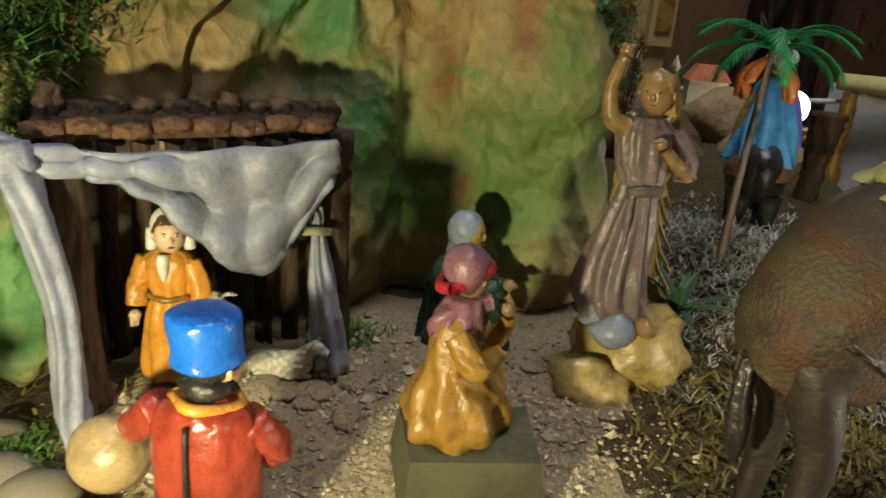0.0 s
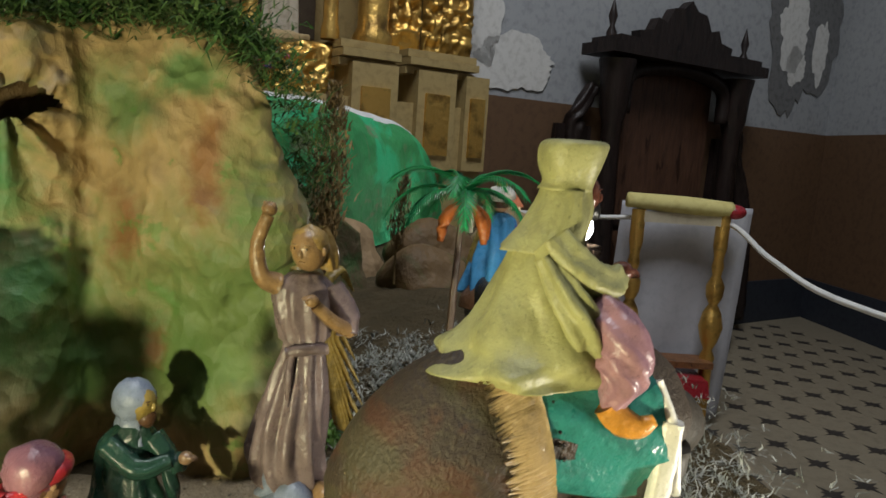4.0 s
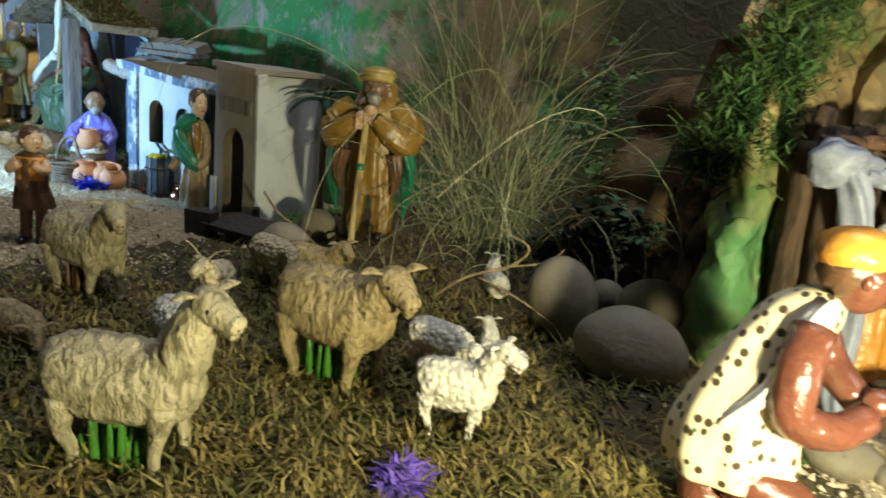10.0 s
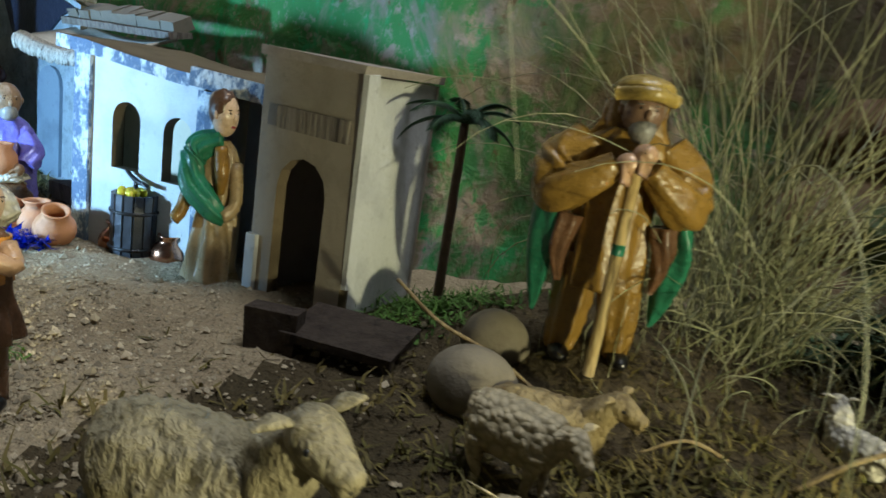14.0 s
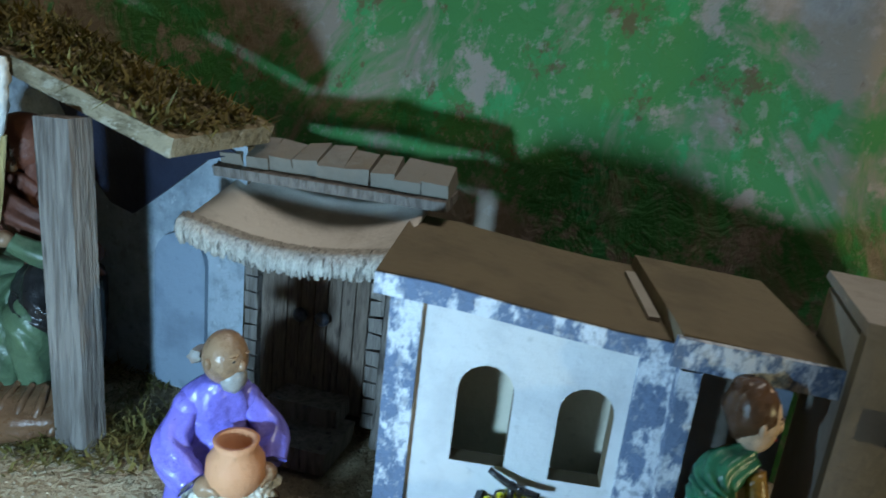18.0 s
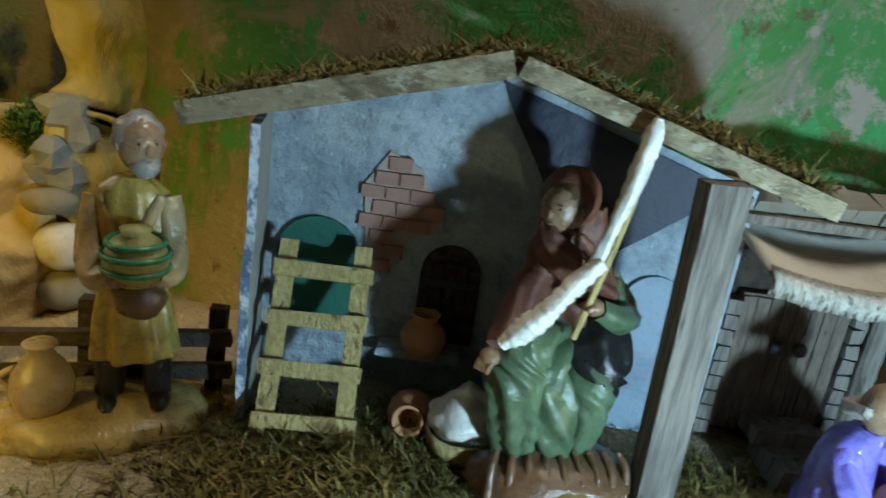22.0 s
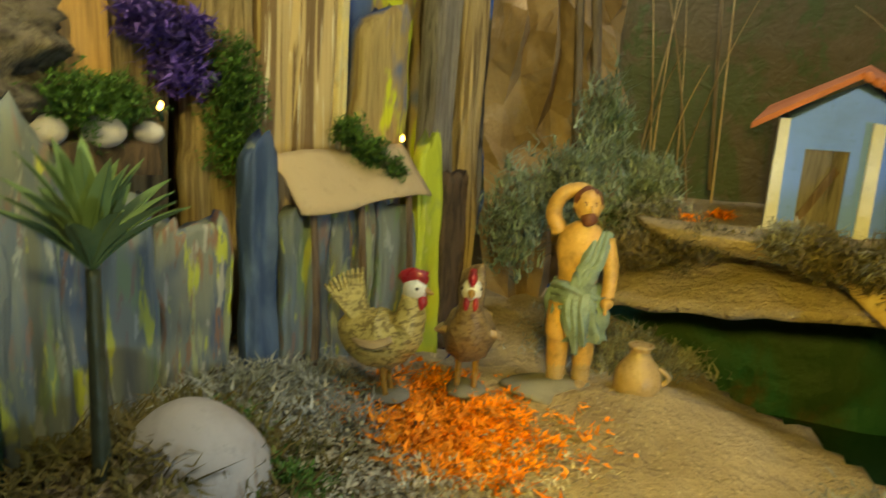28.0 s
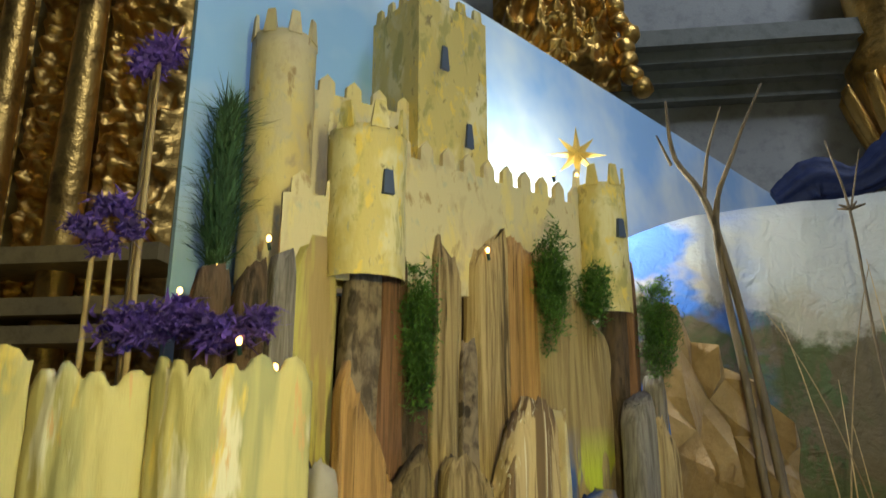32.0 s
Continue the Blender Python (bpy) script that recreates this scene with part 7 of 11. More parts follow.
for s in (-1, 1):
    sh.tube([(s * 0.012, -0.002, 0.080, 0.0048), (s * 0.016, -0.009, 0.072, 0.0046), (s * 0.006, -0.013, 0.078, 0.004)], SKIN, 10, 10)
figurine("boy_with_lamb", sh, "boy figurine in brown tunic carrying a white lamb", -0.893, 0.372, 0.986, 25)

# woman with green shawl
sh = Shape()
sh.robe([(0.000, 0, 0, 0.0225, 0.018), (0.010, 0, 0, 0.0225, 0.018)], PLUM, 32, 5, 9, 0.08)
sh.robe([(0.008, 0, 0, 0.0225, 0.0182), (0.030, 0.001, 0, 0.0205, 0.0165), (0.060, 0.003, 0, 0.0160, 0.0135), (0.082, 0.002, 0, 0.0165, 0.0125), (0.096, 0.001, 0, 0.0160, 0.011), (0.104, 0.002, 0, 0.008, 0.007)], TAN, 36, 24, 8, 0.10, 0.9)
sh.tube([(0.006, -0.006, 0.105, 0.006), (-0.013, -0.008, 0.096, 0.010), (-0.014, -0.014, 0.078, 0.0095), (0.004, -0.018, 0.064, 0.008), (0.014, -0.012, 0.056, 0.005)], GREEN, 16, 22, 7, 0.14)
sh.tube([(0.0065, -0.010, 0.100, 0.0055), (0.010, -0.0135, 0.086, 0.0060), (0.010, -0.013, 0.072, 0.003)], OCHRE, 10, 10)
head(sh, (0.006, -0.004, 0.120), 0.0125, PALE_SKIN, (0.9, -0.4), HAIR)
sh.ball((0.002, 0.000, 0.124), (0.0112, 0.0112, 0.0120), HAIR, 16, 12, 0.2, 160)
sh.tube([(-0.016, -0.004, 0.088, 0.006), (-0.021, -0.012, 0.062, 0.0055), (-0.026, -0.018, 0.052, 0.0045)], OCHRE, 10, 10)
sh.tube([(0.017, -0.002, 0.090, 0.006), (0.022, -0.010, 0.066, 0.0055), (0.014, -0.017, 0.058, 0.0045)], TAN, 10, 10)
sh.v = [(x * 0.74, y * 0.78, z) for x, y, z in sh.v]
figurine("woman_with_shawl", sh, "standing woman figurine in tan dress and green shawl", -0.888, 0.610, 0.968, 4, "figurine", 1.24)

# potter in a violet robe, stooping over a bundle
sh = Shape()
sh.robe([(0.000, 0.000, 0, 0.030, 0.026), (0.016, 0.000, 0, 0.029, 0.025), (0.045, 0.002, 0.004, 0.025, 0.021), (0.070, 0.002, 0.006, 0.0225, 0.0175), (0.090, 0.002, 0.004, 0.0195, 0.0145), (0.100, 0.002, 0, 0.010, 0.009)], PURPLE, 40, 26, 8, 0.07, 0.5)
head(sh, (0.004, -0.004, 0.114), 0.0148, AGED_SKIN, (0.55, -0.8), None, GREY_HAIR)
sh.tube([(-0.012, 0.000, 0.114, 0.0035), (-0.004, 0.0125, 0.110, 0.0045), (0.012, 0.008, 0.113, 0.003)], GREY_HAIR, 10, 12, 5, 0.15)
sh.ball((-0.014, 0.002, 0.083), 0.0095, PURPLE, 16, 12)
sh.ball((0.017, 0.002, 0.083), 0.0095, PURPLE, 16, 12)
sh.tube([(-0.015, 0.002, 0.082, 0.0080), (-0.025, -0.012, 0.064, 0.0100), (-0.016, -0.028, 0.052, 0.0085)], PURPLE, 14, 16, 5, 0.10)
sh.tube([(0.018, 0.002, 0.082, 0.0080), (0.029, -0.012, 0.066, 0.0095), (0.026, -0.026, 0.056, 0.008)], PURPLE, 14, 16, 5, 0.10)
sh.ball((0.006, -0.026, 0.030), (0.026, 0.018, 0.018), BROWN, 18, 12, 0.25, 70)
sh.ball((0.006, -0.028, 0.046), (0.0235, 0.016, 0.008), CREAM_WOOL, 18, 10, 0.4, 140)
sh.lathe([(0.0, 0.040), (0.012, 0.042), (0.0165, 0.052), (0.0155, 0.062), (0.0110, 0.069), (0.0125, 0.073), (0.0095, 0.073), (0.0085, 0.066), (0.0, 0.055)], TERRACOTTA, (0.006, -0.030, 0.004), 26)
fist(sh, (-0.010, -0.032, 0.052), 0.0068, AGED_SKIN, (0.8, -0.5, 0))
fist(sh, (0.022, -0.032, 0.054), 0.0066, AGED_SKIN, (-0.8, -0.5, 0))
figurine("stooping_potter", sh, "bald potter figurine in glossy violet robe holding a jar", -1.142, 0.708, 0.974, 20)

# spinner seated on a sack
sh = Shape()
sh.ball((0.006, -0.040, 0.008), (0.056, 0.034, 0.022), BROWN, 30, 18, 0.14, 60)
for k in range(9):
    sh.tube([(-0.040 + 0.011 * k, -0.070 + 0.0006 * (k - 4) ** 2, 0.004, 0.003), (-0.038 + 0.011 * k, -0.062 + 0.0006 * (k - 4) ** 2, 0.022, 0.003), (-0.034 + 0.010 * k, -0.045, 0.030, 0.002)], BROWN, 8, 10)
sh.robe([(0.018, 0.006, 0.006, 0.030, 0.024), (0.040, 0.008, 0.006, 0.033, 0.026), (0.070, 0.010, 0.010, 0.032, 0.026), (0.092, 0.010, 0.012, 0.027, 0.022), (0.100, 0.010, 0.012, 0.018, 0.014)], BLACK, 36, 18, 8, 0.08, 0.5)
sh.tube([(-0.002, -0.004, 0.090, 0.022), (-0.022, -0.026, 0.098, 0.020), (-0.030, -0.040, 0.084, 0.017), (-0.024, -0.036, 0.050, 0.017), (-0.018, -0.030, 0.018, 0.014)], SAGEGREEN, 22, 28, 7, 0.10)
sh.tube([(0.018, -0.006, 0.080, 0.019), (0.020, -0.034, 0.074, 0.016), (0.022, -0.040, 0.060, 0.0125), (0.020, -0.034, 0.030, 0.0105), (0.018, -0.032, 0.012, 0.0095)], SAGEGREEN, 20, 26, 5, 0.07)
sh.tube([(-0.010, -0.030, 0.080, 0.016), (0.000, -0.036, 0.050, 0.018), (0.004, -0.034, 0.022, 0.012)], SAGEGREEN, 18, 18, 6, 0.12)
sh.robe([(0.016, -0.012, -0.030, 0.026, 0.015), (0.045, -0.014, -0.030, 0.022, 0.017), (0.078, -0.014, -0.028, 0.023, 0.021), (0.096, -0.008, -0.016, 0.023, 0.021), (0.102, 0.000, -0.004, 0.016, 0.013)], SAGEGREEN, 46, 26, 7, 0.16, 0.5)
sh.tube([(0.022, 0.000, 0.104, 0.018), (0.026, -0.018, 0.094, 0.021), (0.026, -0.030, 0.078, 0.019), (0.026, -0.030, 0.066, 0.012)], BLACK, 20, 20, 6, 0.10)
sh.ball((0.020, -0.044, 0.008), (0.0075, 0.014, 0.006), BLACK, 10, 8)
sh.ball((-0.024, -0.044, 0.014), (0.0085, 0.014, 0.008), WHITE, 10, 8)
sh.robe([(0.092, 0.008, 0.006, 0.030, 0.024), (0.112, 0.008, 0.002, 0.030, 0.024), (0.135, 0.006, 0.000, 0.027, 0.021), (0.152, 0.002, -0.002, 0.022, 0.017), (0.164, -0.004, -0.006, 0.013, 0.012)], RUST, 44, 28, 9, 0.12, 1.0)
sh.tube([(-0.016, -0.010, 0.170, 0.006), (-0.014, -0.020, 0.156, 0.009), (0.006, -0.026, 0.142, 0.010), (0.026, -0.020, 0.130, 0.009)], RUST, 14, 18, 5, 0.18)
head(sh, (-0.010, -0.012, 0.178), 0.0148, AGED_SKIN, (-0.75, -0.65), HAIR)
sh.ball((-0.002, -0.003, 0.184), (0.0185, 0.0175, 0.0200), RUST, 20, 14, 0.08, 120)
sh.tube([(0.012, -0.002, 0.180, 0.009), (0.012, 0.000, 0.160, 0.014), (0.012, 0.000, 0.145, 0.018)], RUST, 16, 14, 6, 0.12)
sh.tube([(0.030, -0.004, 0.132, 0.010), (0.042, -0.016, 0.114, 0.0105), (0.030, -0.034, 0.118, 0.008), (0.014, -0.040, 0.126, 0.006)], SAGEGREEN, 14, 18, 4, 0.08)
sh.tube([(-0.018, -0.012, 0.136, 0.010), (-0.032, -0.026, 0.114, 0.010), (-0.044, -0.044, 0.100, 0.007)], RUST, 14, 16, 5, 0.10)
fist(sh, (0.010, -0.042, 0.128), 0.0062, AGED_SKIN, (-0.8, -0.3, 0.2))
fist(sh, (-0.050, -0.050, 0.096), 0.0062, AGED_SKIN, (-0.6, -0.5, -0.5))
sh.tube([(0.000, -0.044, 0.108, 0.0022), (0.010, -0.044, 0.150, 0.0022), (0.018, -0.046, 0.195, 0.0022)], LADDER, 8)
sh.tube([(0.000, -0.046, 0.146, 0.0050), (0.009, -0.046, 0.176, 0.0036), (0.016, -0.047, 0.206, 0.0050), (0.020, -0.048, 0.232, 0.0048), (0.021, -0.048, 0.241, 0.0025)], WHITE, 12, 40, 4, 0.14, 1.0, 0.16)
sh.tube([(0.006, -0.048, 0.158, 0.0045), (-0.010, -0.052, 0.143, 0.0055), (-0.022, -0.056, 0.130, 0.0058), (-0.036, -0.056, 0.116, 0.0062), (-0.046, -0.054, 0.106, 0.003)], WHITE, 12, 40, 4, 0.16, 1.0, 0.18)
figurine("spinner_woman", sh, "seated spinner figurine in rust shawl with distaff", -1.288, 0.836, 0.992, -14)

# woman in orange cloak
sh = Shape()
sh.robe([(0.000, 0, 0, 0.024, 0.020), (0.030, 0, 0, 0.022, 0.019), (0.065, 0, 0, 0.0185, 0.015), (0.088, 0, 0, 0.0165, 0.013), (0.096, 0, 0, 0.009, 0.008)], ORANGE_PAINT, 36, 20, 8, 0.08, 0.5)
sh.tube([(0.010, -0.010, 0.084, 0.008), (0.013, -0.015, 0.050, 0.010), (0.012, -0.017, 0.010, 0.011)], SKYBLUE, 14, 14, 5, 0.10, 0.6)
sh.robe([(0.078, 0.002, 0, 0.0175, 0.014), (0.096, 0.003, -0.001, 0.0135, 0.0115)], WHITE, 26, 8, 6, 0.08)
head(sh, (0.006, -0.004, 0.110), 0.0135, PALE_SKIN, (0.85, -0.5), HAIR, None, KHAKI)
sh.tube([(0.014, -0.006, 0.082, 0.0065), (0.022, -0.016, 0.060, 0.007), (0.020, -0.026, 0.048, 0.005)], ORANGE_PAINT, 12, 12, 4, 0.08)
fist(sh, (0.022, -0.030, 0.044), 0.0055, SKIN, (0.6, -0.5, 0))
figurine("woman_in_cloak", sh, "woman figurine in orange cloak with blue skirt and hood", -1.392, 0.648, 0.985, 10)

# man with a striped jar
sh = Shape()
sh.ball((-0.014, 0.0, -0.002), (0.062, 0.038, 0.017), ROCKGOLD, 30, 14, 0.16, 40)
for s in (-1, 1):
    sh.tube([(s * 0.011, 0, 0.056, 0.0085), (s * 0.012, -0.001, 0.036, 0.0078), (s * 0.013, -0.002, 0.014, 0.0072)], BLACK, 12, 14, 6, 0.08)
    sh.ball((s * 0.014, -0.009, 0.013), (0.0062, 0.0125, 0.005), BLACK, 10, 8)
sh.robe([(0.040, 0, 0, 0.0225, 0.0165), (0.060, 0, 0, 0.0205, 0.0155), (0.092, 0, 0, 0.0160, 0.0125), (0.118, 0, 0, 0.0185, 0.0130), (0.136, 0, 0, 0.0180, 0.0120), (0.146, 0, -0.001, 0.009, 0.008)], GOLD_PAINT, 40, 26, 9, 0.09, 0.3)
sh.tube([(-0.016, -0.004, 0.135, 0.004), (-0.010, -0.013, 0.110, 0.0045), (-0.008, -0.016, 0.080, 0.003)], OCHRE, 8, 12)
sh.tube([(0.014, -0.006, 0.136, 0.004), (0.006, -0.014, 0.120, 0.004)], TAN, 8, 8)
head(sh, (0.004, -0.006, 0.164), 0.0138, AGED_SKIN, (0.35, -0.95), GREY_HAIR, GREY_HAIR)
for s in (-1, 1):
    sh.tube([(s * 0.0165, 0, 0.134, 0.0078), (s * 0.0205, -0.006, 0.112, 0.0076), (s * 0.019, -0.018, 0.096, 0.0072), (s * 0.010, -0.026, 0.098, 0.006)], TAN, 14, 18, 4, 0.08)
    fist(sh, (s * 0.008, -0.030, 0.098), 0.0060, AGED_SKIN, (-s, -0.4, 0))
sh.lathe([(0.0, 0.0), (0.010, 0.001), (0.016, 0.010), (0.0165, 0.017), (0.013, 0.024), (0.007, 0.028), (0.008, 0.031), (0.0, 0.0325)], KHAKI, (0.002, -0.026, 0.093), 24)
for z, r in ((0.103, 0.0164), (0.111, 0.0168), (0.117, 0.0142)):
    sh.tube([(0.002 + r * math.cos(t), -0.026 + r * math.sin(t), z, 0.0016) for t in [TAU * k / 16 for k in range(17)]], GREEN, 6, 33)
sh.ball((0.004, -0.020, 0.082), (0.014, 0.009, 0.012), BROWN, 14, 10, 0.12, 90)
figurine("man_with_jar", sh, "bearded man figurine in ochre tunic holding a striped jar", -1.538, 0.930, 0.992, 0, "figurine", 1.12)

# bather by the pond
sh = Shape()
DRAPE, GLAZED_SKIN = enamel("grey_green_glaze", (0.17, 0.24, 0.22), 0.4, 0.5), enamel("golden_flesh_glaze", (0.50, 0.30, 0.10), 0.45, 0.4)
for s, yy in ((-1, -0.006), (1, 0.004)):
    sh.tube([(s * 0.009, yy, 0.074, 0.0115), (s * 0.011, yy - 0.004, 0.052, 0.0100), (s * 0.010, yy - 0.002, 0.046, 0.0095), (s * 0.010, yy, 0.024, 0.0085), (s * 0.010, yy, 0.006, 0.0058)], GLAZED_SKIN, 14, 18)
    sh.tube([(s * 0.010, yy, 0.026, 0.0085), (s * 0.010, yy, 0.004, 0.0072)], TAN, 12, 5)
    sh.ball((s * 0.011, yy - 0.010, 0.004), (0.0062, 0.0125, 0.005), TAN, 10, 8)
sh.robe([(0.044, 0.003, 0.002, 0.0205, 0.0150), (0.056, 0.002, 0.001, 0.0225, 0.0168), (0.074, 0.001, 0, 0.0225, 0.0172), (0.088, 0, 0, 0.0190, 0.0145), (0.093, 0, 0, 0.0180, 0.0135)], DRAPE, 44, 22, 9, 0.16, 0.9)
for k in range(4):
    z = 0.090 - 0.006 * k
    sh.tube([(-0.019, -0.004, z - 0.002, 0.0030), (-0.008, -0.0155, z + 0.001, 0.0036), (0.006, -0.0175, z - 0.003, 0.0036), (0.018, -0.008, z - 0.008, 0.0028)], DRAPE, 8, 14, 3, 0.2)
sh.robe([(0.084, 0, 0, 0.0160, 0.0120), (0.100, 0, 0, 0.0165, 0.0118), (0.122, 0, 0, 0.0195, 0.0120), (0.134, 0.001, 0, 0.0170, 0.0105), (0.142, 0.002, -0.001, 0.008, 0.0075)], GLAZED_SKIN, 32, 18, 3, 0.02)
for q in (0.0, 0.0045, 0.009):
    sh.tube([(0.021 - q, 0.000, 0.135, 0.0040), (0.018 - q, -0.010, 0.118, 0.0046), (0.012 - q, -0.0145, 0.100, 0.0046), (0.004 - q * 0.6, -0.0165, 0.084, 0.0042)], DRAPE, 10, 18, 4, 0.14)
for q, low in ((0.0, 0.036), (0.006, 0.044), (-0.005, 0.050)):
    sh.tube([(0.004 + q, -0.016, 0.088, 0.0040), (0.003 + q, -0.0205, 0.066, 0.0052), (0.006 + q, -0.019, low, 0.0022)], DRAPE, 10, 16, 4, 0.2)
head(sh, (0.004, -0.008, 0.156), 0.0122, GLAZED_SKIN, (0.3, -0.9), RUST, RUST)
sh.tube([(-0.018, 0, 0.132, 0.0068), (-0.024, -0.002, 0.147, 0.0066), (-0.018, -0.003, 0.162, 0.0062), (-0.004, -0.001, 0.168, 0.0054), (0.009, 0.003, 0.162, 0.0046)], GLAZED_SKIN, 12, 24)
sh.tube([(0.020, 0, 0.130, 0.0068), (0.026, -0.004, 0.106, 0.0060), (0.026, -0.008, 0.084, 0.0052)], GLAZED_SKIN, 12, 14)
fist(sh, (0.026, -0.009, 0.079), 0.0052, GLAZED_SKIN, (0, -0.2, -1))
figurine("bather", sh, "glazed bather figurine wrapped in grey-blue cloth", -2.083, 1.140, 1.006, 0, "figurine", 0.97)

# king on a camel, built round the camel's middle
sh = Shape()
HIDE = enamel("dark_camel_paint", (0.022, 0.017, 0.012), 0.5, 0.6)
m = Mat("patched_saddle_cloth", (0.035, 0.024, 0.016), 0.6, 0, 0.4)
m.paint(m.ramp(m.noise(24, 4, 0.55, (1, 1, 1), 0.6), 0.50, 0.58), (0.07, 0.026, 0.012), 0.7)
m.paint(m.ramp(m.noise(19, 4, 0.55, (0.8, 1.1, 1.3), 0.5), 0.56, 0.62), (0.055, 0.05, 0.022), 0.5)
m.paint(m.ramp(m.noise(260, 3), 0.55, 0.7), (0.10, 0.08, 0.05), 0.35)
m.relief(m.noise(30, 4), 0.004, 0.6)
m.relief(m.noise(420, 2), 0.002, 0.7)
SADDLE_CLOTH = m.done()
sh.tube([(-0.086, 0, 0.080, 0.026), (-0.074, 0, 0.104, 0.043), (-0.044, 0, 0.134, 0.052), (-0.005, 0, 0.150, 0.051), (0.030, 0, 0.156, 0.047), (0.065, 0, 0.152, 0.038), (0.090, 0.005, 0.148, 0.020)], SADDLE_CLOTH, 40, 44, 5, 0.05)
sh.tube([(0.070, 0.0, 0.150, 0.026), (0.105, 0.02, 0.135, 0.020), (0.125, 0.055, 0.115, 0.016), (0.132, 0.085, 0.100, 0.014), (0.136, 0.110, 0.075, 0.010)], HIDE, 16, 24)
for x in (-0.068, 0.060):
    for s in (-1, 1):
        sh.tube([(x, s * 0.018, 0.145 if x > 0 else 0.110, 0.030), (x - 0.004, s * 0.020, 0.120 if x > 0 else 0.100, 0.028), (x - 0.006, s * 0.026, 0.085, 0.016), (x + 0.004, s * 0.027, 0.060, 0.012), (x, s * 0.027, 0.012, 0.009), (x + 0.005, s * 0.027, 0.0, 0.013)], HIDE, 20, 28, 4, 0.05)
sh.tube([(-0.094, 0, 0.110, 0.006), (-0.106, -0.004, 0.090, 0.005), (-0.104, -0.006, 0.060, 0.007), (-0.102, -0.006, 0.045, 0.002)], BLACK, 10, 14, 4, 0.2)


def cover(x0, x1, r, reach, slope, m, zc=0.156, lift=0.0):
    """A cloth over the camel's back."""
    n, k, verts = 18, 30, []
    for i in range(n):
        for j in range(k):
            u, a = i / (n - 1), reach * (2 * j / (k - 1) - 1)
            q = r + 0.0025 * math.sin(a * 9 + u * 5) + 0.004 * abs(a) / reach
            verts.append((x0 + (x1 - x0) * u + slope * abs(a), q * math.sin(a), zc + lift * math.sin(u * math.pi) + q * math.cos(a)))
    sh.add(verts, [(i * k + j, (i + 1) * k + j, (i + 1) * k + j + 1, i * k + j + 1) for i in range(n - 1) for j in range(k - 1)], m)


cover(-0.030, 0.036, 0.051, 2.2, 0.014, TEAL)
for s in (-1, 1):
    sh.tube([(0.052, s * 0.044, 0.185, 0.003), (0.060, s * 0.052, 0.160, 0.003), (0.066, s * 0.050, 0.125, 0.003)], WHITE, 8, 12)
for k in range(150):
    a = (1 if k % 2 else -1) * (0.75 + 1.45 * k / 149)
    x = -0.030 + 0.014 * abs(a)
    sh.tube([(x, 0.054 * math.sin(a), 0.156 + 0.054 * math.cos(a), 0.0022), (x - 0.010, 0.056 * math.sin(a + rng.uniform(-0.04, 0.04)), 0.152 + 0.055 * math.cos(a), 0.0020), (x - 0.021 + rng.uniform(-0.003, 0.003), 0.055 * math.sin(a), 0.146 + 0.053 * math.cos(a) + rng.uniform(-0.003, 0.003), 0.0008)], TAN, 6, 5)
for k in range(12):
    for s in (-1, 1):
        a = 0.5 + 1.5 * k / 11
        sh.ball((-0.024 + 0.014 * a, s * 0.0535 * math.sin(a), 0.156 + 0.0535 * math.cos(a)), 0.0012, BLACK, 5, 4)
# the rider
sh.robe([(0.182, -0.010, -0.002, 0.050, 0.052), (0.190, -0.006, -0.004, 0.046, 0.050), (0.200, -0.003, -0.005, 0.039, 0.043), (0.220, -0.003, -0.006, 0.027, 0.030), (0.246, -0.001, -0.006, 0.0195, 0.0205), (0.266, 0.006, -0.005, 0.0165, 0.0165), (0.280, 0.009, -0.004, 0.0135, 0.0140)], KHAKI, 46, 32, 6, 0.07, 1.0)
sh.robe([(0.246, -0.004, -0.004, 0.022, 0.021), (0.262, 0.003, -0.004, 0.0165, 0.0160), (0.276, 0.008, -0.003, 0.0125, 0.0130), (0.288, 0.011, -0.002, 0.0130, 0.0135)], KHAKI, 32, 18, 6, 0.07, 0.8)
sh.tube([(-0.006, -0.026, 0.254, 0.010), (0.004, -0.034, 0.240, 0.011), (0.020, -0.034, 0.232, 0.0095), (0.032, -0.024, 0.236, 0.007)], KHAKI, 16, 20, 5, 0.14)
sh.tube([(-0.010, -0.030, 0.246, 0.008), (0.002, -0.040, 0.222, 0.013), (0.008, -0.040, 0.204, 0.013), (0.010, -0.038, 0.192, 0.006)], KHAKI, 18, 20, 6, 0.18, 0.7)
fist(sh, (0.038, -0.020, 0.238), 0.0062, SKIN_DARK, (1, 0, 0))
head(sh, (0.0185, -0.003, 0.277), 0.0115, SKIN_DARK, (1, -0.15), None, BLACK)
sh.robe([(0.279, 0.008, -0.003, 0.0150, 0.0150), (0.284, 0.010, -0.003, 0.0142, 0.0145), (0.292, 0.010, -0.003, 0.0172, 0.0172), (0.300, 0.011, -0.003, 0.0186, 0.0186), (0.3045, 0.012, -0.003, 0.0176, 0.0176), (0.3060, 0.012, -0.003, 0.0120, 0.0120), (0.3045, 0.012, -0.003, 0.002, 0.002)], KHAKI, 32, 22, 5, 0.04, 0.3)
sh.tube([(0.016, -0.036, 0.222, 0.011), (0.026, -0.050, 0.208, 0.0130), (0.027, -0.053, 0.194, 0.0130), (0.024, -0.052, 0.180, 0.0080), (0.024, -0.051, 0.175, 0.006)], LILAC, 20, 24, 6, 0.08)
